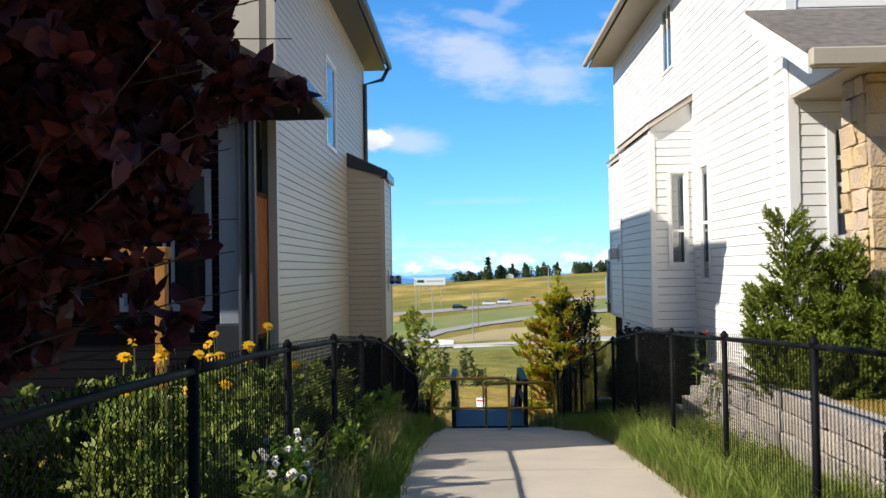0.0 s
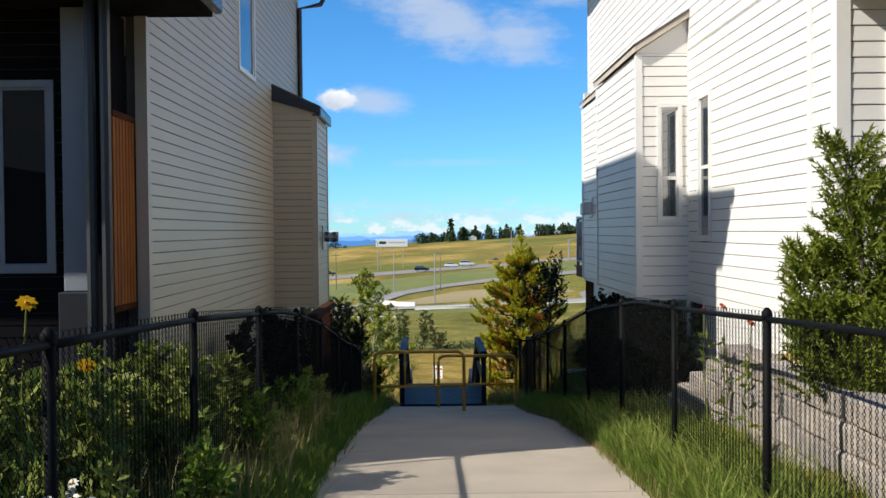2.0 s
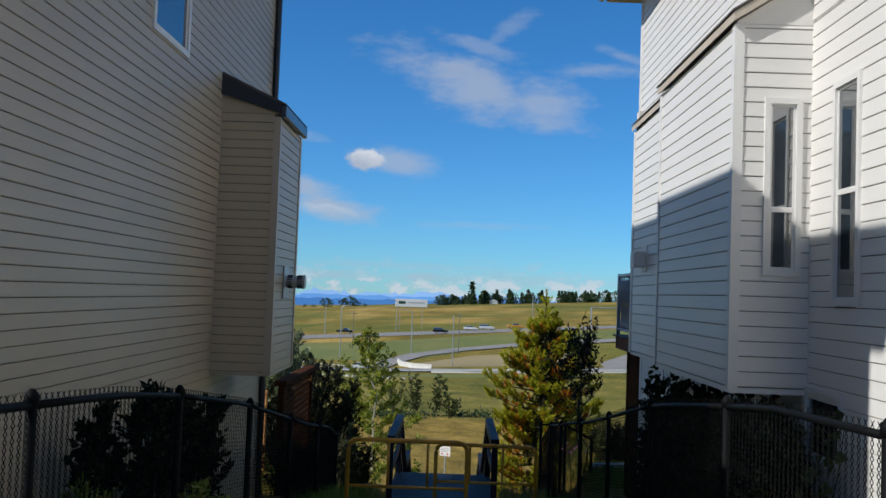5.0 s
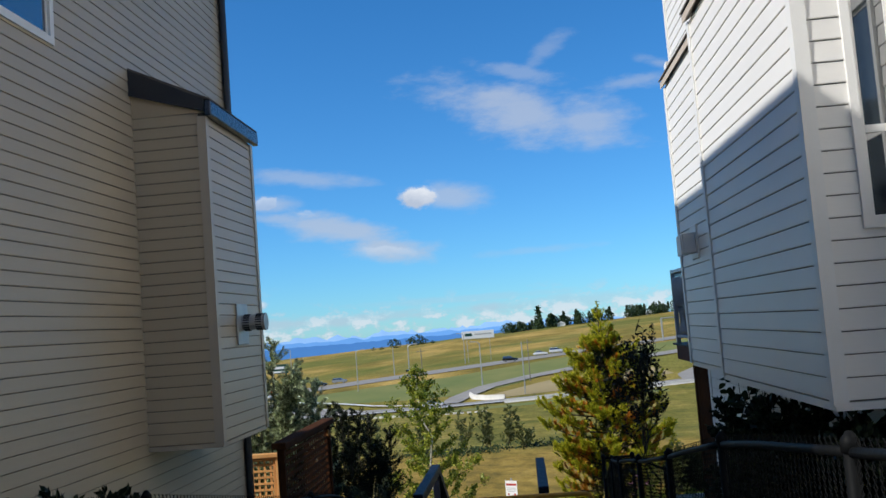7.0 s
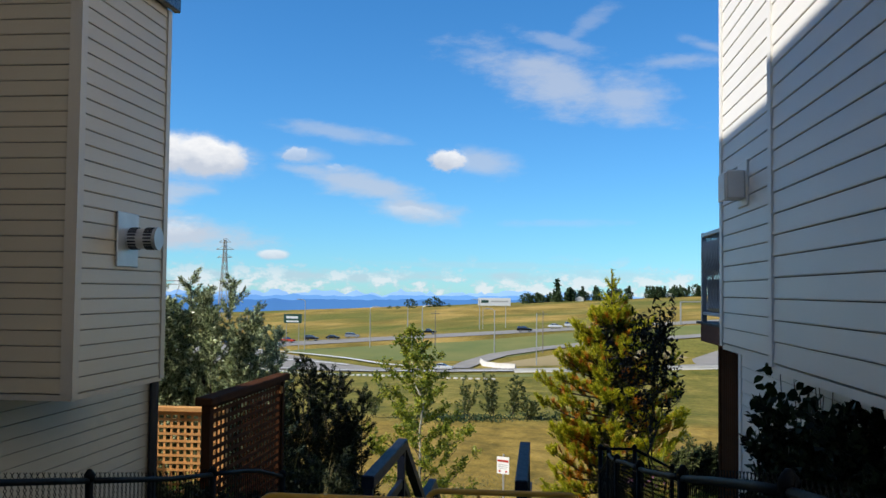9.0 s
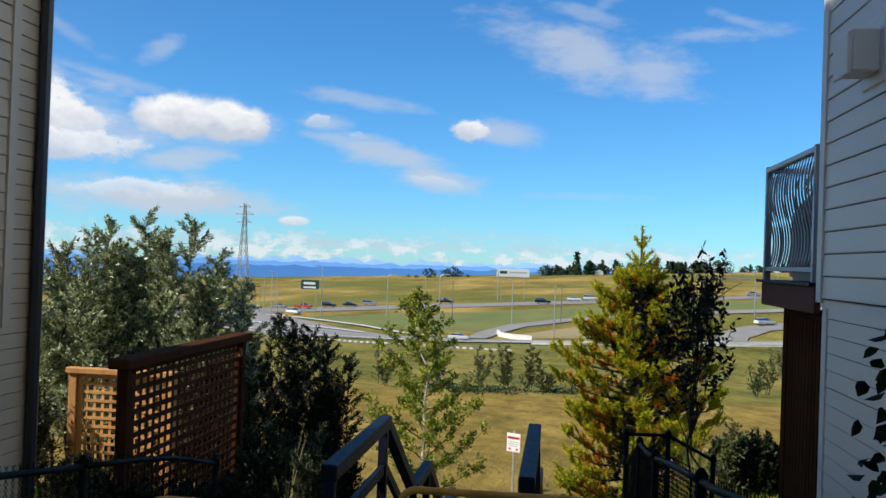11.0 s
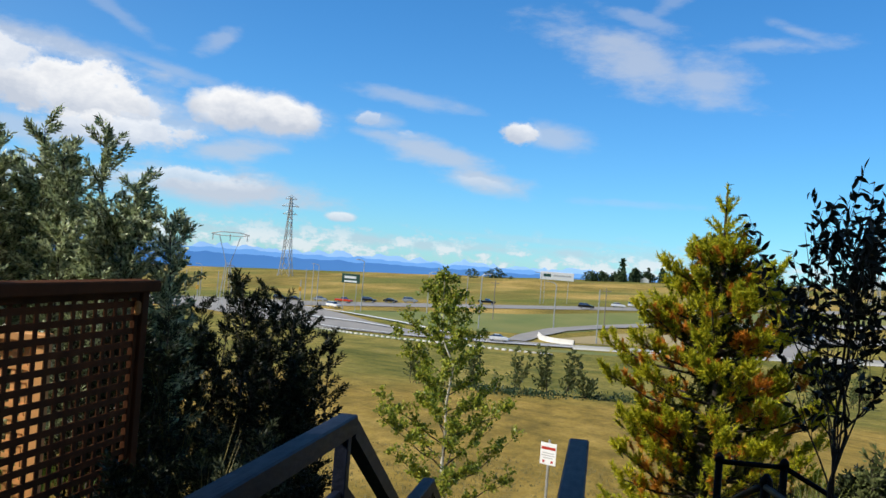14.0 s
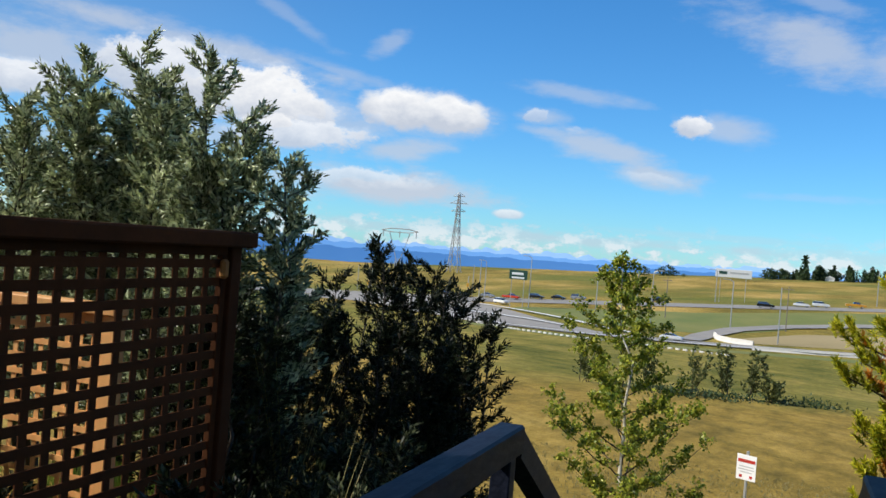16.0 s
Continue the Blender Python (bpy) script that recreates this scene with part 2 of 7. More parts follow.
M_FOUND = mat("grey foundation", (0.26, 0.25, 0.24), (0.20, 0.195, 0.19), 1.6, 0.9, 0.3)
M_FENCE = mat("black vinyl coated steel", (0.004, 0.0045, 0.005), (0.006, 0.0065, 0.007), 5, 0.6, 0.05, spec=0.08)
M_STONE_TAN = mat("tan stone block", (0.41, 0.345, 0.28), (0.28, 0.255, 0.24), 5, 0.95, 0.8, fine=40, spread=0.35)
M_STONE_VENEER = mat("tan stone veneer", (0.52, 0.37, 0.20), (0.36, 0.29, 0.24), 2.2, 0.9, 0.7, fine=35, spread=0.4)
# Sunlight is put into the orange cedar, shade into the brown one
M_CEDAR = mat("sun-bright orange cedar lattice", (0.68, 0.35, 0.115), (0.55, 0.25, 0.075), 3, 0.65, 0.2, fine=30, spread=0.25, stretch=(1, 1, 0.4))
M_CEDAR_DARK = mat("shade-dark brown cedar", (0.075, 0.029, 0.012), (0.05, 0.020, 0.009), 3, 0.9, 0.2, fine=30, spread=0.25, spec=0.05)
M_DECKWOOD = mat("grey painted timber", (0.004, 0.006, 0.014), (0.009, 0.013, 0.027), 5, 0.55, 0.30, fine=26, spread=0.5, stretch=(1, 0.22, 1), spec=0.22)
# Cedar dimmed in colour for the plum tree's shade on the arbour
M_CEDAR_MID = mat("shade-dimmed cedar", (0.36, 0.165, 0.045), (0.27, 0.115, 0.03), 3, 0.8, 0.2, fine=30, spread=0.25, spec=0.2)
M_BEAM = mat("red brown stained beam", (0.12, 0.040, 0.022), (0.085, 0.028, 0.016), 3, 0.7, 0.2, fine=30, spread=0.2, stretch=(1, 0.2, 1), spec=0.2)
M_YELLOW = mat("worn yellow paint", (0.62, 0.33, 0.03), (0.50, 0.25, 0.02), 4, 0.45, 0.08)
M_ALU = mat("grey painted aluminium rail", (0.34, 0.37, 0.42), (0.30, 0.33, 0.38), 4, 0.35, 0.03)
M_GALV = mat("galvanised steel", (0.50, 0.50, 0.49), (0.40, 0.40, 0.40), 6, 0.45, 0.05, metal=0.6)
M_WHITE = mat("white paint", (0.78, 0.78, 0.77), (0.72, 0.72, 0.71), 3, 0.5, 0.03)
M_RED = mat("red paint", (0.45, 0.03, 0.02), None, 3, 0.4, 0.02)
M_GREYPRINT = mat("grey print", (0.5, 0.5, 0.5), None, 3, 0.5, 0)
M_ASPHALT = mat("worn asphalt", (0.29, 0.275, 0.25), (0.24, 0.228, 0.21), 0.25, 0.9, 0.15, fine=6, spread=0.1)
M_BARRIER = mat("pale concrete barrier", (0.62, 0.60, 0.56), (0.55, 0.53, 0.49), 0.6, 0.9, 0.1)
M_LINE = mat("white road paint", (0.7, 0.7, 0.68), None, 2, 0.7, 0.02)
M_GSIGN = mat("dark green sign", (0.02, 0.07, 0.05), None, 2, 0.4, 0.02)
M_BARK = mat("grey brown bark", (0.062, 0.046, 0.034), (0.040, 0.030, 0.023), 10, 0.9, 0.6)
M_BIRCHBARK = mat("pale birch bark", (0.60, 0.56, 0.46), (0.42, 0.37, 0.28), 7, 0.8, 0.3)
# Air haze is put into these blues, paler with distance, and they glow
M_MOUNT_FAR = glow("hazy mountain glow", (0.26, 0.44, 0.70), 0.9)
M_MOUNT_MID = glow("hazy lower mountain glow", (0.13, 0.31, 0.62), 0.9)
M_MOUNT_NEAR = glow("hazy foothill glow", (0.060, 0.185, 0.45), 0.9)


def leafmat(name, c1, c2, trans=0.35, rough=0.5, spread=0.35, spec=0.15, share=0.5):
    """Leaves: each one its own mix of two colours, share of them near the second, and patches of older growth. The
    dark-to-pale spread mimics glints and shade.
    """
    m = bpy.data.materials.new(name)
    m.use_nodes = True
    nt = m.node_tree
    N, L = nt.nodes.new, nt.links.new
    b = nt.nodes["Principled BSDF"]
    c2 = c2 or tuple(v * 0.8 for v in c1)
    geo, info, tc, big = N("ShaderNodeNewGeometry"), N("ShaderNodeObjectInfo"), N("ShaderNodeTexCoord"), N("ShaderNodeTexNoise")
    big.inputs["Scale"].default_value, big.inputs["Detail"].default_value = 1.6, 4
    L(tc.outputs["Object"], big.inputs["Vector"])
    ramp = N("ShaderNodeValToRGB")
    ramp.color_ramp.elements[0].position, ramp.color_ramp.elements[1].position = max(0.02, 0.80 - share), min(0.98, 1.30 - share)
    ramp.color_ramp.elements[0].color, ramp.color_ramp.elements[1].color = (*c1, 1), (*c2, 1)
    blend = N("ShaderNodeMath")
    blend.operation = "MULTIPLY_ADD"
    blend.inputs[1].default_value = 0.8
    L(geo.outputs["Random Per Island"], blend.inputs[0])
    lift = N("ShaderNodeMath")
    lift.operation = "MULTIPLY_ADD"
    lift.inputs[1].default_value, lift.inputs[2].default_value = 0.6, -0.2
    L(big.outputs["Fac"], lift.inputs[0])
    L(lift.outputs[0], blend.inputs[2])
    L(blend.outputs[0], ramp.inputs[0])
    add = N("ShaderNodeMath")
    add.operation = "ADD"
    L(info.outputs["Random"], add.inputs[0]), L(big.outputs["Fac"], add.inputs[1])
    val = N("ShaderNodeMapRange")
    val.inputs["From Min"].default_value, val.inputs["From Max"].default_value = 0.2, 1.7
    val.inputs["To Min"].default_value, val.inputs["To Max"].default_value = 1 - spread * 0.6, 1 + spread * 0.6
    L(add.outputs[0], val.inputs["Value"])
    hsv = N("ShaderNodeHueSaturation")
    L(ramp.outputs[0], hsv.inputs["Color"]), L(val.outputs[0], hsv.inputs["Value"])
    L(hsv.outputs[0], b.inputs["Base Color"])
    b.inputs["Roughness"].default_value, b.inputs["Specular IOR Level"].default_value = rough, spec
    tr, mx = N("ShaderNodeBsdfTranslucent"), N("ShaderNodeMixShader")
    mx.inputs[0].default_value = trans
    L(hsv.outputs[0], tr.inputs["Color"])
    L(b.outputs[0], mx.inputs[1]), L(tr.outputs[0], mx.inputs[2])
    L(mx.outputs[0], nt.nodes["Material Output"].inputs["Surface"])
    return m


# The pale colour is silver leaf plus painted sun glints
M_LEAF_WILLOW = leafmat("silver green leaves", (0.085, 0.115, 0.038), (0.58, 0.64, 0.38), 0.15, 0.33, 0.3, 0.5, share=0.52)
# Olive lowered in value, so the colour holds the shrubs' own shade
M_LEAF_DARK = leafmat("shade-deepened olive leaves", (0.009, 0.014, 0.006), (0.045, 0.058, 0.024), 0.10, 0.42, 0.4, share=0.38)
M_LEAF_SAPLING = leafmat("olive sapling leaves", (0.11, 0.135, 0.045), (0.17, 0.185, 0.07), 0.2, 0.5, 0.4)
# Willow leaves again, with half shade put into both colours
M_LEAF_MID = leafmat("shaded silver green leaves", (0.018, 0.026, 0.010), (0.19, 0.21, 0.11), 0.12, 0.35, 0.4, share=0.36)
M_LEAF_CREEPER = leafmat("green creeper leaves", (0.012, 0.024, 0.008), (0.040, 0.062, 0.020), 0.2, 0.45, 0.4)
M_LEAF_CHERRY = leafmat("dark maroon green leaves", (0.016, 0.018, 0.011), (0.034, 0.034, 0.02), 0.12, 0.45)
M_LEAF_PLUM = leafmat("deep purple red leaves", (0.040, 0.012, 0.015), (0.11, 0.028, 0.032), 0.25, 0.45)
M_LEAF_BIRCH = leafmat("fresh green leaves", (0.12, 0.175, 0.018), (0.47, 0.47, 0.06), 0.38, 0.4, 0.3, 0.25, share=0.45)
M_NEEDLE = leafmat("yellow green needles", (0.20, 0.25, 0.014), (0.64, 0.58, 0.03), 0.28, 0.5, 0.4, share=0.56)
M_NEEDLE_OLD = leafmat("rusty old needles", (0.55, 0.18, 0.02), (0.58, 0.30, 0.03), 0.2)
M_NEEDLE_IN = leafmat("shade-dark inner needles", (0.030, 0.042, 0.009), (0.06, 0.065, 0.013), 0.12)
M_JUNIPER = leafmat("green juniper needles", (0.105, 0.145, 0.018), (0.20, 0.225, 0.03), 0.25)
M_GRASS = leafmat("green grass blades", (0.10, 0.18, 0.024), (0.18, 0.255, 0.042), 0.35)
M_GRASS_DRY = leafmat("dry straw grass", (0.34, 0.28, 0.12), (0.26, 0.23, 0.09), 0.3)
M_WEED = leafmat("weed leaves", (0.16, 0.215, 0.04), (0.28, 0.30, 0.075), 0.35)
M_FLOWER_Y = leafmat("yellow petals", (0.75, 0.45, 0.01), (0.70, 0.38, 0.01), 0.3)
M_FLOWER_W = leafmat("white petals", (0.75, 0.75, 0.70), None, 0.3)
M_FLOWER_P = leafmat("purple petals", (0.45, 0.20, 0.45), (0.55, 0.28, 0.5), 0.3)
M_FLOWER_R = leafmat("pink red petals", (0.65, 0.05, 0.10), None, 0.3)
M_FARLEAF = leafmat("far tree leaves", (0.055, 0.085, 0.035), (0.03, 0.055, 0.025), 0.1)


def ground_material():
    """Dry meadow with green and straw patches, mown tracks, rougher near by."""
    m = bpy.data.materials.new("dry meadow grass")
    m.use_nodes = True
    nt = m.node_tree
    N, L = nt.nodes.new, nt.links.new
    b = nt.nodes["Principled BSDF"]
    b.inputs["Roughness"].default_value = 1
    b.inputs["Specular IOR Level"].default_value = 0.1
    tc = N("ShaderNodeTexCoord")

    def noise_at(scale, detail, stretch=(1, 1, 1), rough=0.6):
        mp = N("ShaderNodeMapping")
        mp.inputs["Scale"].default_value = stretch
        L(tc.outputs["Object"], mp.inputs["Vector"])
        n = N("ShaderNodeTexNoise")
        n.inputs["Scale"].default_value, n.inputs["Detail"].default_value, n.inputs["Roughness"].default_value = scale, detail, rough
        L(mp.outputs[0], n.inputs["Vector"])
        return n.outputs["Fac"]

    def ramp(fac, stops):
        r = N("ShaderNodeValToRGB")
        while len(r.color_ramp.elements) < len(stops):
            r.color_ramp.elements.new(0.5)
        for e, (p, c) in zip(r.color_ramp.elements, stops):
            e.position, e.color = p, (*c, 1)
        L(fac, r.inputs[0])
        return r.outputs[0]

    def mixed(kind, fac, a, c):
        x = N("ShaderNodeMix")
        x.data_type, x.blend_type = "RGBA", kind
        if isinstance(fac, float):
            x.inputs[0].default_value = fac
        else:
            L(fac, x.inputs[0])
        L(a, x.inputs[6]), L(c, x.inputs[7])
        return x.outputs[2]

    straw = ramp(noise_at(0.03, 6, (1.1, 0.6, 1)), [(0.36, (0.19, 0.15, 0.036)), (0.5, (0.34, 0.25, 0.068)), (0.62, (0.50, 0.35, 0.115))])
    green = ramp(noise_at(0.06, 5), [(0.35, (0.14, 0.16, 0.035)), (0.65, (0.22, 0.21, 0.055))])
    patch = ramp(noise_at(0.012, 4, (0.9, 0.9, 1)), [(0.44, (0, 0, 0)), (0.58, (1, 1, 1))])
    sp = N("ShaderNodeSeparateXYZ")
    L(tc.outputs["Object"], sp.inputs[0])
    edge = N("ShaderNodeMath")
    edge.operation = "MULTIPLY_ADD"
    L(noise_at(0.05, 4), edge.inputs[0])
    edge.inputs[1].default_value = 26.0
    L(sp.outputs[1], edge.inputs[2])
    mown = N("ShaderNodeMapRange")
    mown.inputs["From Min"].default_value, mown.inputs["From Max"].default_value = 92, 104
    L(edge.outputs[0], mown.inputs["Value"])
    field = ramp(noise_at(0.22, 7, (1.6, 0.45, 1), 0.7), [(0.34, (0.205, 0.150, 0.036)), (0.5, (0.35, 0.242, 0.058)), (0.66, (0.46, 0.318, 0.088))])
    rough = ramp(noise_at(0.10, 6, (1.3, 0.55, 1), 0.65), [(0.34, (0.115, 0.125, 0.026)), (0.5, (0.235, 0.21, 0.050)), (0.66, (0.36, 0.285, 0.080))])
    near = mixed("MIX", mown.outputs[0], field, rough)
    farther = N("ShaderNodeMapRange")
    farther.inputs["From Min"].default_value, farther.inputs["From Max"].default_value = 215, 260
    L(sp.outputs[1], farther.inputs["Value"])
    col = mixed("MIX", farther.outputs[0], near, mixed("MIX", patch, straw, green))
    fine = ramp(noise_at(0.9, 8, (1.5, 0.6, 1), 0.75), [(0.3, (0.62, 0.62, 0.6)), (0.7, (1.25, 1.22, 1.15))])
    col = mixed("MULTIPLY", 1.0, col, fine)
    swath = N("ShaderNodeTexWave")
    swath.bands_direction = "DIAGONAL"
    for key, value in (("Scale", 0.11), ("Distortion", 30.0), ("Detail", 2.0), ("Detail Scale", 0.06)):
        swath.inputs[key].default_value = value
    L(tc.outputs["Object"], swath.inputs["Vector"])
    col = mixed("MULTIPLY", 1.0, col, ramp(swath.outputs["Fac"], [(0.0, (0.84, 0.86, 0.82)), (0.12, (0.99, 0.99, 0.99)), (1.0, (1.05, 1.04, 1.0))]))
    fine2 = ramp(noise_at(9, 6, (1, 1, 1), 0.7), [(0.3, (0.72, 0.72, 0.7)), (0.7, (1.2, 1.2, 1.15))])
    col = mixed("MULTIPLY", 1.0, col, fine2)
    L(col, b.inputs["Base Color"])
    bp = N("ShaderNodeBump")
    bp.inputs["Strength"].default_value, bp.inputs["Distance"].default_value = 0.6, 0.15
    L(noise_at(3.0, 8, (1, 1, 1), 0.8), bp.inputs["Height"])
    L(bp.outputs[0], b.inputs["Normal"])
    return m


M_MEADOW = ground_material()
M_LAWN = mat("green verge grass", (0.13, 0.165, 0.035), (0.20, 0.20, 0.05), 0.08, 1.0, 0.4, fine=2, spread=0.25)
M_DRYBANK = mat("bare straw bank", (0.33, 0.26, 0.13), (0.28, 0.22, 0.10), 0.06, 1.0, 0.4, fine=2, spread=0.25)

# ---------------------------------------------------------------- mesh helpers


def part(name, bm, material, parent=None, label="", smooth=False):
    """Links a bmesh, or (verts, faces), as one mesh object under a thing."""
    me = bpy.data.meshes.new(name)
    if isinstance(bm, tuple):
        me.from_pydata(bm[0], [], bm[1])
    else:
        bm.to_mesh(me)
        bm.free()
    for m in material if isinstance(material, (list, tuple)) else (material,):
        me.materials.append(m)
    if smooth:
        me.polygons.foreach_set("use_smooth", [True] * len(me.polygons))
    ob = new(name, me)
    if parent is not None:
        ob.parent = parent
    if label:
        ob["label"] = label
    return ob


def thing(name, label, category, group="", kind="", at=(0, 0, 0)):
    ob = new(name)
    ob.location = at
    ob.empty_display_size = 0.2
    return tagged(ob, label, category, group, kind)


def box(bm, a, c, bevel=0.0, m=None):
    """A box from corner a to corner c, with bevelled edges, set by the matrix m."""
    a, c = Vector(a), Vector(c)
    r = bmesh.ops.create_cube(bm, size=1)
    size, mid = c - a, (a + c) / 2
    for v in r["verts"]:
        v.co = Vector((v.co.x * size.x, v.co.y * size.y, v.co.z * size.z)) + mid
    verts = r["verts"]
    if bevel:
        es = list({e for v in verts for e in v.link_edges})
        out = bmesh.ops.bevel(bm, geom=es, offset=bevel, segments=1, affect="EDGES")
        verts = list({v for f in out["faces"] for v in f.verts} | {v for v in verts if v.is_valid})
    if m is not None:
        bmesh.ops.transform(bm, matrix=m, verts=[v for v in verts if v.is_valid])


def boxes(*items, bevel=0.0, m=None):
    bm = bmesh.new()
    for a, c in items:
        box(bm, a, c, bevel, m)
    return bm


def tube(bm, points, radii, sides=8, cap=True):
    """A tube through points; radii is a number or one for each point."""
    pts = [Vector(p) for p in points]
    if isinstance(radii, (int, float)):
        radii = [radii] * len(pts)
    rings = []
    for i, p in enumerate(pts):
        d = (pts[min(i + 1, len(pts) - 1)] - pts[max(i - 1, 0)]).normalized()
        u = d.orthogonal().normalized() if abs(d.z) > 0.95 else d.cross(Vector((0, 0, 1))).normalized()
        w = d.cross(u)
        rings.append([bm.verts.new(p + radii[i] * (math.cos(k * math.tau / sides) * u + math.sin(k * math.tau / sides) * w)) for k in range(sides)])
    for a, c in zip(rings, rings[1:]):
        for k in range(sides):
            bm.faces.new((a[k], a[(k + 1) % sides], c[(k + 1) % sides], c[k]))
    if cap:
        bm.faces.new(rings[0][::-1]), bm.faces.new(rings[-1])


def tubes(*items, sides=8):
    bm = bmesh.new()
    for pts, r in items:
        tube(bm, pts, r, sides)
    return bm


def prism(outline, depth, axis="y"):
    """An outline of (a, z) pairs drawn out along an axis from depth[0] to depth[1]."""
    bm = bmesh.new()

    def at(p, d):
        return (p[0], d, p[1]) if axis == "y" else (d, p[0], p[1])
    a = [bm.verts.new(at(p, depth[0])) for p in outline]
    c = [bm.verts.new(at(p, depth[1])) for p in outline]
    bm.faces.new(a), bm.faces.new(c[::-1])
    for i in range(len(a)):
        j = (i + 1) % len(a)
        bm.faces.new((a[i], c[i], c[j], a[j]))
    bmesh.ops.recalc_face_normals(bm, faces=bm.faces)
    return bm


# ---------------------------------------------------------------- ground
BASE = [(-60, .4), (-30, .3), (-3, .13), (.6, .05), (2.6, -.02), (5.8, -.18), (7.7, -.32), (8.9, -.40), (11.95, -.74), (13.2, -.94),
        (14.45, -1.15), (15.7, -1.36), (17.25, -1.58), (19, -1.86), (20.5, -2.05), (24, -3.1), (28, -4.6), (31, -5.6), (39, -6.05), (60, -7.4),
        (90, -9.6), (150, -13.6), (190, -15.6), (205, -15.9), (225, -15.6), (290, -11.2), (420, -9.2), (620, -5), (800, -14), (1500, -62), (5000, -190)]
TILT = [(-60, 0), (150, 0), (205, .025), (290, .065), (620, .045), (800, .04), (1500, 0), (5000, 0)]
BY, BZ = [p[0] for p in BASE], [p[1] for p in BASE]
TY, TZ = [p[0] for p in TILT], [p[1] for p in TILT]
PATH_W, PATH_E = -0.78, 1.78


def slope(x, y):
    return float(np.interp(y, BY, BZ)) + float(np.interp(y, TY, TZ)) * max(-300, min(400, x))


def ease(v, a, c):
    v = max(0, min(1, (v - a) / (c - a)))
    return v * v * (3 - 2 * v)


def ground_z(x, y):
    z = slope(x, y)
    if y < 60:
        off = max(PATH_W - x, x - PATH_E)
        verge = 0.14 * ease(off, 0.0, 0.5) - 0.06 * (1 - ease(off, -0.05, 0.1))
        z += verge * (1 - ease(y, 18.2, 20))
        if x > 2.6:
            z += (0.62 - z) * ease(x, 2.72, 2.86) * (1 - ease(y, 8.2, 9.6))
            # the yard behind the house lies flatter than the bank
            z += (max(z, -1.82) - z) * ease(x, 2.6, 3.4) * (1 - ease(y, 24.5, 29))
        if x < -2.3:
            z += (max(z, -1.9) - z) * ease(-x, 2.3, 3.2) * (1 - ease(y, 22.5, 27))
        z += 0.05 * noise.noise(Vector((x * 0.7, y * 0.7, 0))) * ease(off, 0.2, 0.8)
    elif y < 700:
        z += 0.5 * ease(y, 60, 110) * (1 - ease(y, 150, 178) + ease(y, 350, 400)) * noise.noise(Vector((x * 0.03, y * 0.03, 3)))
    return z


def build_ground():
    ys = list(np.arange(-26, 32, 0.4)) + list(32 * (5000 / 32) ** np.linspace(0, 1, 110))
    near = list(np.arange(-7, 7.01, 0.2))
    far = list(7 * (3500 / 7) ** np.linspace(0, 1, 46))[1:]
    xs = [-v for v in far[::-1]] + near + far
    verts = [(x, y, ground_z(x, y)) for y in ys for x in xs]
    w = len(xs)
    faces = [(j * w + i, j * w + i + 1, (j + 1) * w + i + 1, (j + 1) * w + i) for j in range(len(ys) - 1) for i in range(w - 1)]
    tagged(part("ground", (verts, faces), M_MEADOW, smooth=True), "dry straw and green meadow slope falling to a far ridge", "ground", kind="structure")


build_ground()


def strip(name, line, width, material, lift, label, category="road", n=8, kind="structure", parent=None):
    """A ribbon that lies on the ground along a line of (x, y)."""
    pts = []
    for (x0, y0), (x1, y1) in zip(line, line[1:]):
        pts += [(x0 + (x1 - x0) * k / n, y0 + (y1 - y0) * k / n) for k in range(n)]
    pts.append(line[-1])
    ws = width if isinstance(width, (list, tuple)) else [width] * len(line)
    vs, fs, cross = [], [], 5
    for i, (x, y) in enumerate(pts):
        ax, ay = pts[max(i - 1, 0)]
        cx, cy = pts[min(i + 1, len(pts) - 1)]
        d = Vector((cx - ax, cy - ay, 0)).normalized()
        s = Vector((-d.y, d.x, 0))
        wd = float(np.interp(i / n, range(len(ws)), ws))
        for k in range(cross):
            q = (k / (cross - 1) - 0.5) * wd
            px, py = x + s.x * q, y + s.y * q
            vs.append((px, py, slope(px, py) + lift))
    for i in range(len(pts) - 1):
        for k in range(cross - 1):
            a = i * cross + k
            fs.append((a, a + 1, a + cross + 1, a + cross))
    return tagged(part(name, (vs, fs), material, parent, smooth=True), label, category, kind=kind)

# ---------------------------------------------------------------- house builders
BOARDS = {}


def board_mesh(length, h, material, lip=0.013):
    key = (round(length, 3), round(h, 4), material.name)
    if key not in BOARDS:
        x0, x1 = 0.0, length
        # gap below each board shows the dark backing as the lap's shadow
        prof = [(-0.002, 0.006), (-lip, 0.006), (-lip - 0.002, 0.012), (-0.008, h), (-0.001, h)]
        n = len(prof)
        vs = [(x, y, z) for x in (x0, x1) for y, z in prof]
        fs = [tuple(range(n)), tuple(range(2 * n - 1, n - 1, -1))] + [((i + 1) % n, i, i + n, (i + 1) % n + n) for i in range(n)]
        me = bpy.data.meshes.new("siding_board")
        me.from_pydata(vs, [], fs)
        me.materials.append(material)
        BOARDS[key] = me
    return BOARDS[key]


LATER = []


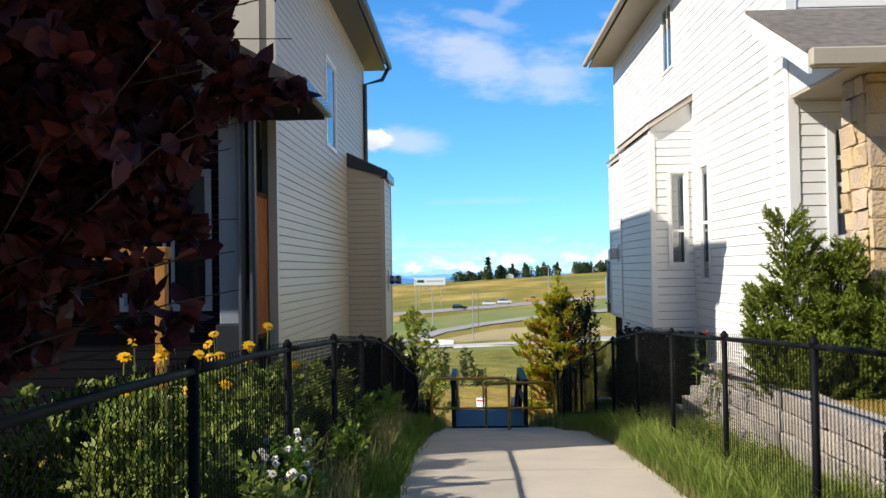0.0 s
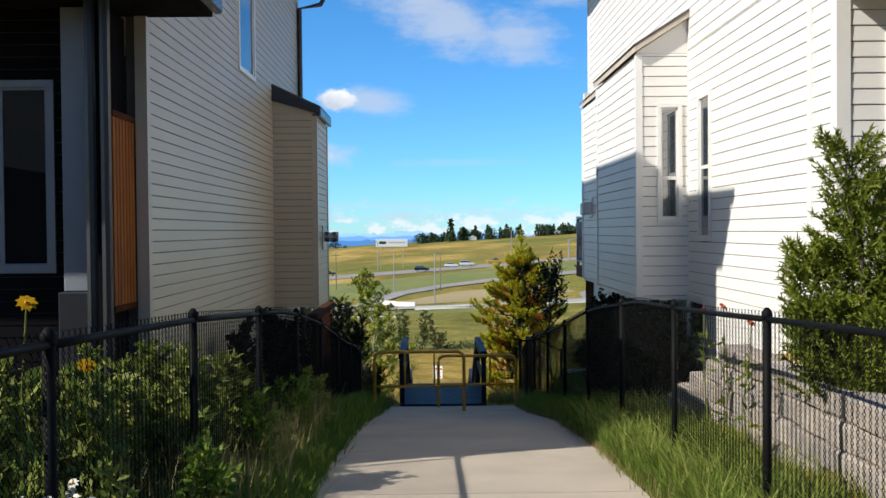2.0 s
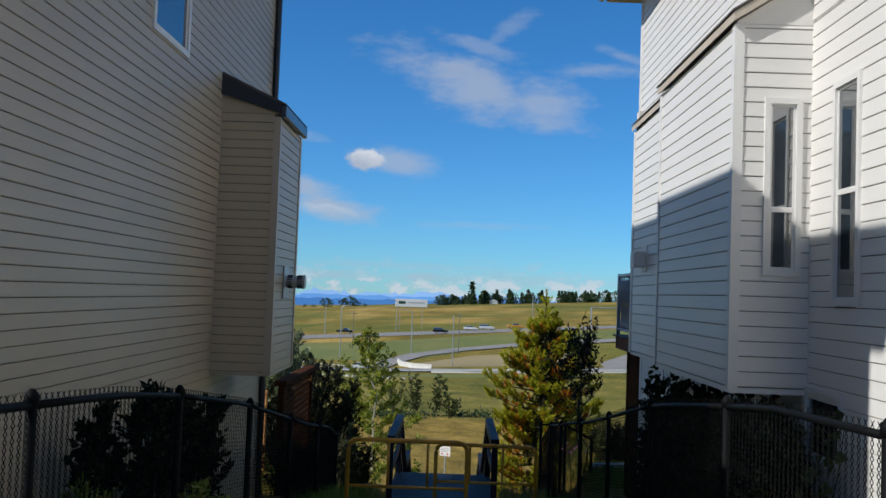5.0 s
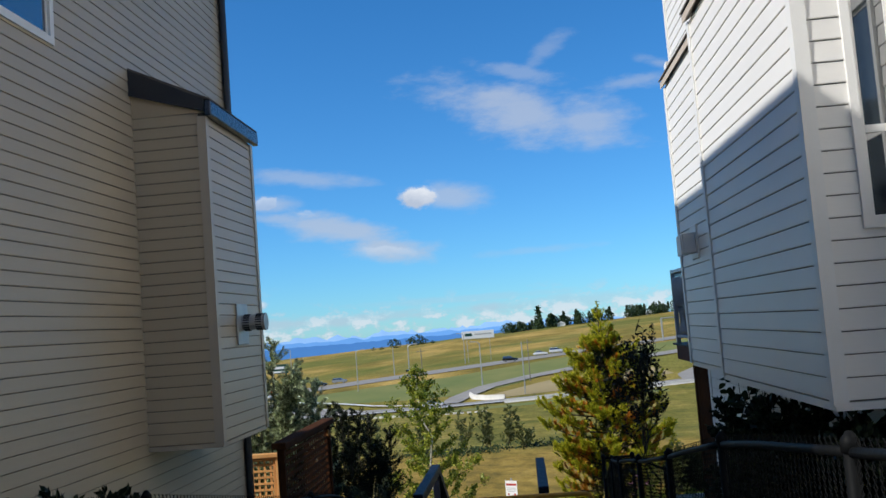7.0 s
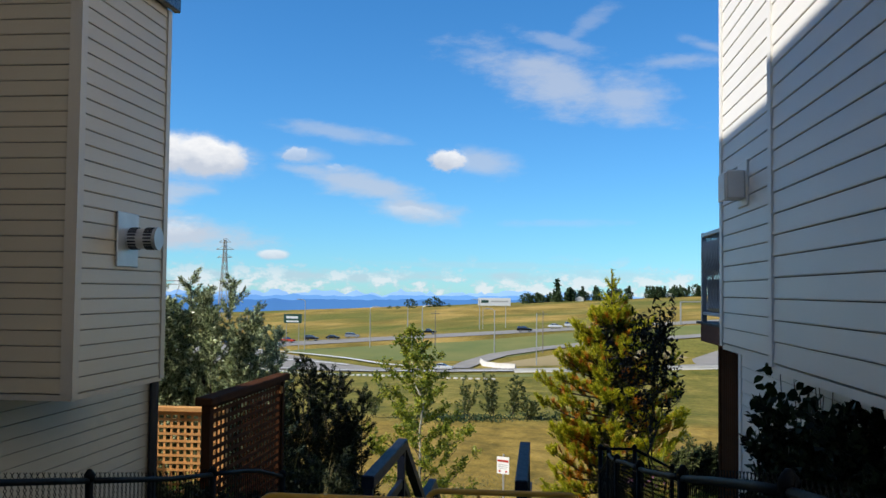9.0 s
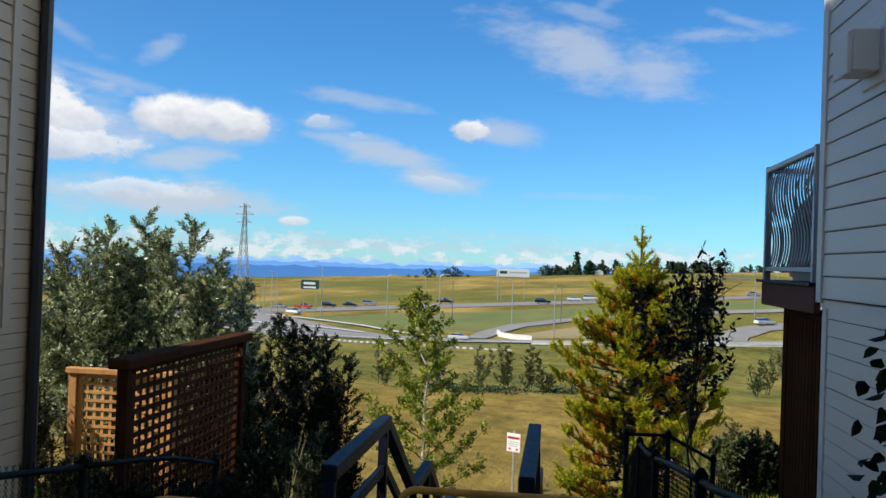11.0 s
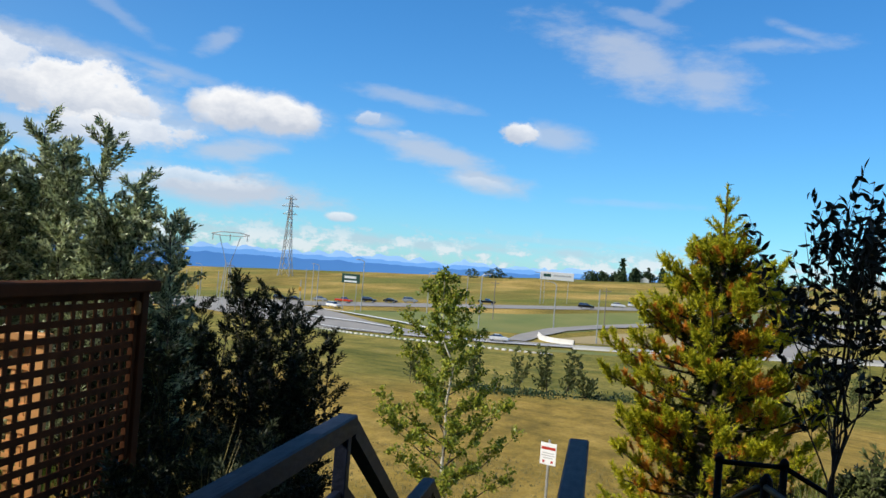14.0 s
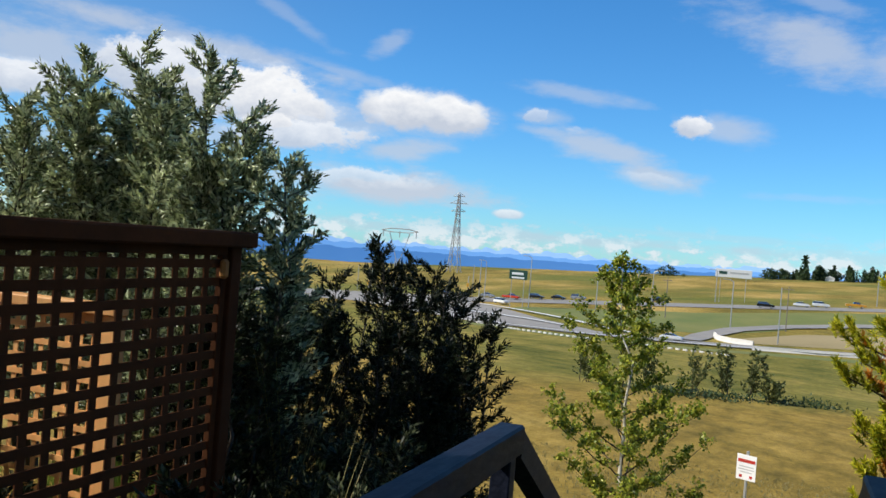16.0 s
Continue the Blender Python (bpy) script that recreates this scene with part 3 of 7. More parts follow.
def panel(house, m, length, z0, z1, holes, h, material, trim_w=0.0, name="wall", thick=0.16):
    """One wall of a house: a sheathed wall with openings through it, faced with lapped boards. m: its foot; local x along the wall, -y outwards."""
    us = sorted({0.0, length, *[v for q in holes for v in q[:2]]})
    zs = sorted({z0, z1, *[v for q in holes for v in q[2:]]})
    bm = bmesh.new()
    for ua, ub in zip(us, us[1:]):
        for za, zb in zip(zs, zs[1:]):
            if not any(q[0] <= ua and ub <= q[1] and q[2] <= za and zb <= q[3] for q in holes):
                box(bm, (ua, 0, za), (ub, thick, zb))
    bmesh.ops.remove_doubles(bm, verts=bm.verts, dist=1e-5)
    bm.transform(m)
    wall = part(name, bm, M_FELT, house)
    LATER.append((wall, m, length, z0, z1, holes, h, material, trim_w if isinstance(trim_w, tuple) else (trim_w, trim_w)))
    return wall


def hang_boards():
    for wall, m, length, z0, z1, holes, h, material, trim_w in LATER:
        z = z0
        while z < z1 - 0.01:
            top = min(h, z1 - z)
            cuts = [(q[0], q[1]) for q in holes if q[2] < z + h * 0.5 < q[3]]
            spans, a = [], trim_w[0]
            for c0, c1 in sorted(cuts):
                spans.append((a, c0))
                a = c1
            spans.append((a, length - trim_w[1]))
            for a, c in spans:
                if c - a > 0.02:
                    ob = new("siding_board", board_mesh(c - a, top, material))
                    ob.parent = wall
                    ob.matrix_basis = m @ pose(a, 0, z)
            z += h


def corner_trim(house, x, y, z0, z1, sx, sy, material, w=0.09, name="corner_trim"):
    """An L-shaped corner board on an outer corner that faces sx, sy."""
    o, t = 0.024, 0.02
    bm = boxes(((x + sx * (o - t) if sx < 0 else x + o - t, y - sy * w, z0), (x + sx * o, y + sy * o, z1)),
               ((x - sx * w, y + sy * (o - t), z0), (x + sx * (o - t), y + sy * o, z1)))
    bmesh.ops.recalc_face_normals(bm, faces=bm.faces)
    return part(name, bm, material, house)


def ring(u0, u1, z0, z1, w, y0, y1):
    """A mitred rectangular frame in the local x-z plane, w wide."""
    bm = bmesh.new()
    loops = [[bm.verts.new((u, y, z)) for u, z in ((a, e), (c, e), (c, g), (a, g))]
             for y in (y0, y1) for a, c, e, g in ((u0, u1, z0, z1), (u0 + w, u1 - w, z0 + w, z1 - w))]
    for i in range(4):
        j = (i + 1) % 4
        for p, q in ((0, 1), (1, 3), (3, 2), (2, 0)):
            bm.faces.new((loops[p][i], loops[p][j], loops[q][j], loops[q][i]))
    bmesh.ops.recalc_face_normals(bm, faces=bm.faces)
    return bm


def window(house, m, u0, u1, z0, z1, material, mullions=(), rails=(), depth=0.034, w=0.05, label="", pane_material=None):
    """A framed window in an opening of a wall: frame, sill, bars and panes."""
    fr = ring(u0 - w, u1 + w, z0 - w, z1 + w, w, -depth, -0.002)
    fr.transform(m)
    frame_ob = part("window", fr, material, house, label)
    fr = ring(u0, u1, z0, z1, 0.022, -0.012, 0.10)
    fr.transform(m)
    part("sash", fr, material, frame_ob)
    for u in mullions:
        bm = boxes(((u - 0.02, -0.014, z0 + 0.022), (u + 0.02, 0.01, z1 - 0.022)))
        bm.transform(m)
        part("mullion", bm, material, frame_ob)
    for z in rails:
        bm = boxes(((u0 + 0.022, -0.015, z - 0.022), (u1 - 0.022, 0.01, z + 0.022)))
        bm.transform(m)
        part("glazing_bar", bm, material, frame_ob)
    us, zs = [u0 + 0.022, *mullions, u1 - 0.022], [z0 + 0.022, *rails, z1 - 0.022]
    for a, c in zip(us, us[1:]):
        for e, g in zip(zs, zs[1:]):
            bm = boxes(((a, -0.004, e), (c, 0.002, g)))
            bm.transform(m)
            part("pane", bm, pane_material or M_GLASS, frame_ob)
    return frame_ob


def build_house_white():
    h = thing("house", "white vinyl-sided two-storey house with cantilevered bays, on a slope", "house", at=(5.5, 13, 0.5))
    h.matrix_basis = Matrix()
    X, e = 3.445, 0.127
    side = pose(X, 18.75, 0, 0, 0, -90)          # local x runs towards -y
    up = pose(X, 19.35, 0, 0, 0, -90)
    win2 = (18.75 - 11.28, 18.75 - 10.88, 1.63, 3.30)
    bwin = (18.75 - 11.80, 18.75 - 11.14, 0.36, 0.86)
    uwin = (19.35 - 13.85, 19.35 - 13.06, 5.25, 6.35)
    panel(h, side, 18.75 - 7.44, 0.17, 4.0, [win2, bwin], e, M_SIDING_R, 0.08)
    panel(h, up, 19.35 - 7.44, 4.0, 6.70, [uwin], e, M_SIDING_R, 0.08, name="upper_wall")
    panel(h, side, 18.75 - 10.9, -2.5, 0.17, [], e, M_SIDING_R, 0.0, name="basement_wall")
    part("foundation", boxes(((X + 0.01, 7.46, -0.6), (X + 0.2, 10.9, 0.168))), M_FOUND, h)
    front = pose(X, 7.44, 0)
    fwin = (0.47, 1.9, 2.12, 3.30)
    panel(h, front, 5.5, 0.3, 6.70, [fwin], e, M_SIDING_R, 0.08, name="front_wall")
    window(h, side, *win2, M_TRIM, rails=(2.47,))
    window(h, side, *bwin, M_TRIM)
    window(h, up, *uwin, M_TRIM, mullions=(uwin[0] + 0.4,))
    window(h, front, *fwin, M_TRIM, mullions=(0.75, 1.03, 1.31, 1.59), rails=(2.40, 2.69, 2.98), w=0.09)
    part("back_wall", boxes(((X + 0.17, 18.55, -2.5), (9, 18.75, 6.7)), ((8.8, 7.5, -0.6), (9, 18.55, 6.7))), M_TRIM, h)
    part("upper_floor_overhang", boxes(((X + 0.17, 18.76, 3.9), (9, 19.35, 6.7)), ((X, 18.76, 3.9), (X + 0.16, 19.34, 3.998))), M_TRIM, h)
    corner_trim(h, X, 7.44, 0.2, 6.7, -1, -1, M_TRIM)
    part("joint_strip", boxes(((X - 0.03, 7.92, 0.2), (X - 0.012, 8.0, 6.7))), M_TRIM, h)
    corner_trim(h, X, 19.35, 4.0, 6.7, -1, 1, M_TRIM)
    corner_trim(h, X, 18.75, -2.5, 4.0, -1, 1, M_TRIM)
    # bay with the tall window
    bx, y0, y1 = 2.79, 11.83, 14.69
    bay = pose(bx, y1, 0, 0, 0, -90)
    panel(h, bay, y1 - y0, 0.875, 3.96, [], e, M_SIDING_R, 0.06, name="bay_wall")
    near = pose(bx, y0, 0)
    nwin = (3.085 - bx, 3.303 - bx, 1.87, 3.28)
    panel(h, near, X - bx, 0.875, 3.96, [nwin], e, M_SIDING_R, (0.06, 0.0), name="bay_return_wall")
    part("bay_gable", prism([(bx, 3.962), (bx, 3.985), (X - 0.01, 4.40), (X - 0.01, 3.962)], (y0 - 0.012, y0 + 0.1)), M_SIDING_R, h)
    window(h, near, *nwin, M_TRIM, rails=(2.38,), w=0.05)
    part("bay_floor", boxes(((bx - 0.01, y0 - 0.01, 0.825), (X - 0.01, y1, 0.871)), ((2.925, y1, 0.825), (X - 0.01, 16.97, 0.871))), M_TRIM, h, "shaded underside of the bay")
    corner_trim(h, bx, y0, 0.855, 3.955, -1, -1, M_TRIM, 0.06)
    corner_trim(h, bx, y1, 0.855, 3.955, -1, 1, M_TRIM, 0.06)
    # second, shallower bay
    b2 = pose(2.93, 16.98, 0, 0, 0, -90)
    panel(h, b2, 16.98 - y1, 0.875, 3.94, [], e, M_SIDING_R, (0.07, 0.0), name="rear_bay_wall")
    part("rear_bay_return", boxes(((2.935, 16.82, 0.875), (X - 0.01, 16.978, 4.2))), M_TRIM, h)
    corner_trim(h, 2.93, 16.98, 0.855, 3.93, -1, 1, M_TRIM, 0.07)
    for fx, drop, ya, yb in ((2.735, 0.0, y0 - 0.10, 14.72), (2.885, 0.02, 14.724, 17.06)):
        part("bay_fascia", prism([(fx, 3.965 - drop), (fx, 4.04 - drop), (X - 0.02, 4.47), (X - 0.02, 4.40)], (ya, yb)), M_SOFFIT_PALE, h, "weathered tan bay roof edge")
        part("bay_roof", prism([(fx - 0.015, 4.042 - drop), (fx - 0.015, 4.06 - drop), (X - 0.02, 4.51), (X - 0.02, 4.472)], (ya - 0.01, yb - 0.002)), M_ROOF, h)
    # outlet box on the rear bay
    v = part("vent_box", boxes(((2.905, 15.93, 1.94), (2.925, 16.27, 2.29)), ((2.77, 15.98, 2.00), (2.905, 16.20, 2.21)), bevel=0.01), M_TRIM, h, "white plastic exhaust vent")
    part("vent_flap", boxes(((2.75, 15.97, 1.985), (2.768, 16.21, 2.19)), bevel=0.005), M_TRIM, v)
    # roof
    ex, ez = 2.86, 6.66
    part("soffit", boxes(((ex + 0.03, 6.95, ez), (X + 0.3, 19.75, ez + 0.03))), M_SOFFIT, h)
    part("gutter", boxes(((ex - 0.10, 6.9, ez + 0.02), (ex, 19.8, ez + 0.15)), bevel=0.02), M_SOFFIT, h, "tan metal gutter")
    roof = prism([(ex - 0.02, ez + 0.12), (ex - 0.02, ez + 0.22), (6.9, ez + 2.6), (11.0, ez + 0.22), (11.0, ez + 0.12), (6.9, ez + 2.45)], (6.85, 19.8))
    part("roof", roof, M_ROOF, h)
    part("gable_wall", prism([(X, 6.7), (6.9, ez + 2.40), (9.0, 6.7)], (7.5, 7.6)), M_TRIM, h)
    part("gable_wall", prism([(X, 6.7), (6.9, ez + 2.40), (9.0, 6.7)], (19.2, 19.3)), M_TRIM, h)
    # entry roof and stone column
    rise, y_b, y_f = 0.472, 7.40, 5.60

    def slab(top, under, x0, x1, near=y_f):
        """A sloping slab under the line of the entry roof, between two depths below it."""
        za, zb = 4.60, 4.60 - rise * (y_b - near)
        return prism([(y_b, za - top), (near, zb - top), (near, zb - under), (y_b, za - under)], (x0, x1), "x")
    part("porch_roof", slab(0.0, 0.04, 2.98, 7.6), M_ROOF, h, "grey-brown shingled entry roof")
    part("porch_rake", slab(0.042, 0.22, 2.985, 3.02), M_TRIM, h)
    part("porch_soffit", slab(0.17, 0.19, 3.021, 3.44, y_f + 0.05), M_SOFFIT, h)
    part("porch_gutter", boxes(((2.985, y_f - 0.11, 3.58), (7.6, y_f - 0.002, 3.745)), bevel=0.015), M_SOFFIT, h, "tan metal gutter over the entry")
    part("porch_side_wall", prism([(y_b, 3.66), (y_b, 4.405), (5.83, 3.664), (5.83, 3.66)], (3.442, 3.50), "x"), M_TRIM, h)
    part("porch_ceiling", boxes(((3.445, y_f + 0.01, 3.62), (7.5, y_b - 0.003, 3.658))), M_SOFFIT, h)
    return h


def stone_column(x0, y0, x1, y1, z0, z1, label):
    c = thing("stone_column", label, "column", at=((x0 + x1) / 2, (y0 + y1) / 2, z0))
    c.matrix_basis = Matrix()
    part("core", boxes(((x0 + 0.03, y0 + 0.03, z0), (x1 - 0.03, y1 - 0.03, z1))), M_FOUND, c)
    rnd = random.Random(5)
    for fx, fy in ((0, -1), (-1, 0)):
        z = z0
        while z < z1 - 0.05:
            hh = min(rnd.uniform(0.18, 0.34), z1 - z)
            u, span = 0.0, (x1 - x0) if fx == 0 else (y1 - y0)
            while u < span - 0.04:
                w = min(rnd.uniform(0.20, 0.42), span - u)
                if span - u - w < 0.08:
                    w = span - u
                p = rnd.uniform(0.0, 0.03)
                g = 0.006
                if fx == 0:
                    bm = boxes(((x0 + u + g, y0 - p, z + g), (x0 + u + w - g, y0 + 0.035, z + hh - g)), bevel=0.012)
                else:
                    bm = boxes(((x0 - p, y0 + u + g + 0.036, z + g), (x0 + 0.035, y0 + u + w - g, z + hh - g)), bevel=0.012)
                for v in bm.verts:
                    v.co += Vector(rnd.uniform(-0.014, 0.014) for _ in range(3))
                part("stone", bm, M_STONE_VENEER, c)
                u += w
            z += hh
    return c


def build_house_beige():
    h = thing("house", "beige vinyl-sided two-storey house with dark eaves and a narrow bay", "house", at=(-5, 13, 0))
    h.matrix_basis = Matrix()
    X, e = -2.355, 0.104
    side = pose(X, 8.22, 0, 0, 0, 90)            # local x runs towards +y
    win = (12.22 - 8.22, 13.22 - 8.22, 3.92, 5.30)
    panel(h, side, 17.67 - 8.22, -2.3, 6.42, [win], e, M_SIDING_L, 0.07)
    window(h, side, *win, M_TRIM, w=0.06)
    corner_trim(h, X, 8.22, -0.4, 6.42, 1, -1, M_TRIM_L, 0.08)
    corner_trim(h, X, 17.67, -2.3, 6.42, 1, 1, M_TRIM_L, 0.08)
    part("front_wall", boxes(((-8, 8.22, 3.3), (X - 0.17, 8.4, 6.42)), ((-8, 17.47, -2.3), (X - 0.17, 17.67, 6.42)), ((-8.2, 8.1, -1), (-8, 17.67, 6.42))), M_TRIM_L, h)
    # bay
    bx, y0, y1 = -1.665, 14.75, 16.20
    near = pose(X, y0, 0)
    panel(h, near, bx - X, 0.58, 3.60, [], e, M_SIDING_L, (0.0, 0.055), name="bay_return_wall")
    bay = pose(bx, y0, 0, 0, 0, 90)
    panel(h, bay, y1 - y0, 0.58, 3.57, [], e, M_SIDING_L, 0.055, name="bay_wall")
    part("bay_back", boxes(((X, y1 - 0.16, 0.58), (bx - 0.161, y1, 3.57))), M_TRIM_L, h)
    part("bay_floor", boxes(((X + 0.01, y0 - 0.01, 0.54), (bx + 0.01, y1 + 0.005, 0.578))), M_TRIM_L, h)
    corner_trim(h, bx, y0, 0.56, 3.565, 1, -1, M_TRIM_L, 0.06)
    corner_trim(h, bx, y1, 0.56, 3.565, 1, 1, M_TRIM_L, 0.05)
    part("bay_gable", prism([(X + 0.01, 3.602), (X + 0.01, 3.83), (bx, 3.625), (bx, 3.602)], (y0 - 0.012, y0 + 0.1)), M_SIDING_L, h)
    part("bay_roof", prism([(X + 0.01, 3.93), (X + 0.01, 4.075), (bx + 0.085, 3.715), (bx + 0.085, 3.705)], (y0 - 0.06, y1 + 0.05)), M_ROOF, h)
    part("bay_fascia", boxes(((bx + 0.028, y0 - 0.06, 3.56), (bx + 0.088, y1 + 0.05, 3.70)), bevel=0.01), M_FASCIA_L, h, "glossy dark bay gutter")
    part("bay_fascia", prism([(X + 0.01, 3.81), (X + 0.01, 4.055), (bx + 0.026, 3.715), (bx + 0.026, 3.60)], (y0 - 0.065, y0 - 0.03)), M_DARK, h)
    part("bay_soffit", boxes(((X + 0.01, y0 + 0.11, 3.604), (bx + 0.026, y1 + 0.04, 3.63))), M_DARK, h)
    # furnace outlet on the bay
    v = part("vent_plate", boxes(((bx + 0.018, 15.31, 1.44), (bx + 0.034, 15.66, 1.84)), bevel=0.005), M_GALV, h, "square galvanised wall plate")
    pipe = tubes((((bx + 0.034, 15.50, 1.65), (bx + 0.24, 15.50, 1.65)), 0.075), sides=20)
    part("flue_pipe", pipe, M_GALV, v, smooth=False)
    for k in range(20):
        a = k * math.tau / 20
        for x in (bx + 0.05, bx + 0.17):
            q = boxes(((0, -0.006, -0.004), (0.06, 0.006, 0.006)), m=pose(x, 15.5, 1.65, 360 * k / 20) @ pose(0, 0, 0.077))
            part("louvre", q, M_DARK, v)
    part("flue_cap", tubes((((bx + 0.24, 15.50, 1.65), (bx + 0.262, 15.50, 1.65)), 0.085), sides=20), M_GALV, v)
    # eaves, gutter, downpipe
    ex, ez = -1.86, 6.38
    part("soffit", boxes(((X - 0.3, 7.85, ez), (ex - 0.03, 18.3, ez + 0.03))), M_DARK, h)
    part("gutter", boxes(((ex, 7.8, ez + 0.02), (ex + 0.10, 18.35, ez + 0.15)), bevel=0.02), M_DARK, h, "dark metal gutter")
    part("downpipe", tubes((((ex + 0.04, 18.2, ez + 0.05), (ex - 0.1, 18.1, ez - 0.25), (X + 0.06, 17.58, ez - 0.45), (X + 0.06, 17.58, -1.9)), 0.045)), M_DARK, h)
    part("roof", prism([(ex + 0.02, ez + 0.12), (ex + 0.02, ez + 0.22), (-5.8, ez + 2.4), (-9.0, ez + 0.22), (-9.0, ez + 0.12), (-5.8, ez + 2.25)], (7.75, 18.4)), M_ROOF, h)
    part("gable_wall", prism([(-8.1, 6.42), (-5.8, ez + 2.2), (X, 6.42)], (8.25, 8.35)), M_TRIM_L, h)
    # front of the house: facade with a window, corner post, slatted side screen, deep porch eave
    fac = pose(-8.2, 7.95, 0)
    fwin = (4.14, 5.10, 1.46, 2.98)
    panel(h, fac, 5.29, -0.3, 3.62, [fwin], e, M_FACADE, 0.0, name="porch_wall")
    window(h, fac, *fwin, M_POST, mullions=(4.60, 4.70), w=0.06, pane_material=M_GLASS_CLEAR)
    part("porch_corner_post", boxes(((-2.905, 7.74, 1.25), (-2.675, 7.96, 3.615)), bevel=0.01), M_POST, h, "pale square corner post toned blue-grey as in shade")
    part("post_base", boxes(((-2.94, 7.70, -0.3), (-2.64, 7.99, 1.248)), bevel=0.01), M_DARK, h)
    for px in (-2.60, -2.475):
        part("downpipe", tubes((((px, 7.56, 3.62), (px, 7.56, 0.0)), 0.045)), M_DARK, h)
    # solid near-black block stands in for the dark recess
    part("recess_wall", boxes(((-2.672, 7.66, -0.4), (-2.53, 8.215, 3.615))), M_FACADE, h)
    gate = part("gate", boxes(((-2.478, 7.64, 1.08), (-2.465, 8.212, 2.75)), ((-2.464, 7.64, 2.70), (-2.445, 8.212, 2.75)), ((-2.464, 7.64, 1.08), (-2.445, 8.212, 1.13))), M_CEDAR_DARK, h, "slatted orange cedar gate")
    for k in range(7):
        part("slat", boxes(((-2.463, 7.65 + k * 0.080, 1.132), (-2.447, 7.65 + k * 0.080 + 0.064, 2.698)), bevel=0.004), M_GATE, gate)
    lo, hi, yb, xr = 3.80, 5.1, 8.26, -1.76
    roofp = bmesh.new()
    plan = [(-8.4, 6.6), (-4.4, 6.6), (-2.75, 7.3), (xr, 6.55), (xr, yb), (-8.4, yb)]
    under = [roofp.verts.new((x, y, 3.64)) for x, y in plan]
    eave = [roofp.verts.new((x, y, lo)) for x, y in plan]
    top = [roofp.verts.new(p) for p in ((-7.4, yb - 0.05, hi), (-3.7, yb - 0.05, hi))]
    for k in range(6):
        roofp.faces.new((under[k], under[(k + 1) % 6], eave[(k + 1) % 6], eave[k]))
    for f in (under[::-1], (eave[0], eave[1], top[1], top[0]), (eave[1], eave[2], top[1]), (eave[2], eave[3], top[1]), (eave[3], eave[4], top[1]), (eave[4], eave[5], top[0], top[1]), (eave[5], eave[0], top[0])):
        roofp.faces.new(f)
    bmesh.ops.recalc_face_normals(roofp, faces=roofp.faces)
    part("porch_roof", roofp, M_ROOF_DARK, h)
    part("porch_gutter", boxes(((xr + 0.003, 6.52, 3.66), (xr + 0.09, yb, 3.798)), bevel=0.02), M_FASCIA_L, h, "glossy blue-grey porch gutter")
    return h


build_house_white()
build_house_beige()
stone_column(3.69, 6.05, 4.32, 6.65, 0.6, 3.618, "tan stone-clad porch column beside the entry")

# ---------------------------------------------------------------- path, landing, stairs
PAVE = thing("path", "pale concrete footpath between two gardens", "path", kind="structure")


def pave_slabs():
    ys = [-26, -22, -18, -14, -10] + list(np.arange(-7, 19.01, 2.0)) + [19.1]
    for y0, y1 in zip(ys, ys[1:]):
        n = max(1, int((y1 - y0) / 0.5))
        pts = [y0 + 0.006 + (y1 - y0 - 0.012) * k / n for k in range(n + 1)]
        vs, fs = [], []
        for y in pts:
            wx = 0.35 * ease(y, 15.5, 18.5)
            for x, d in ((PATH_W - wx * 0.3, -0.12), (PATH_W - wx * 0.3 + 0.015, 0.0), (PATH_E + wx - 0.015, 0.0), (PATH_E + wx, -0.12)):
                vs.append((x, y, slope(0, y) + d))
        for i in range(n):
            for k in range(3):
                a = i * 4 + k
                fs.append((a, a + 1, a + 5, a + 4))
        fs += [(3, 2, 1, 0), (4 * n, 4 * n + 1, 4 * n + 2, 4 * n + 3)]
        part("slab", (vs, fs), M_CONCRETE, PAVE)


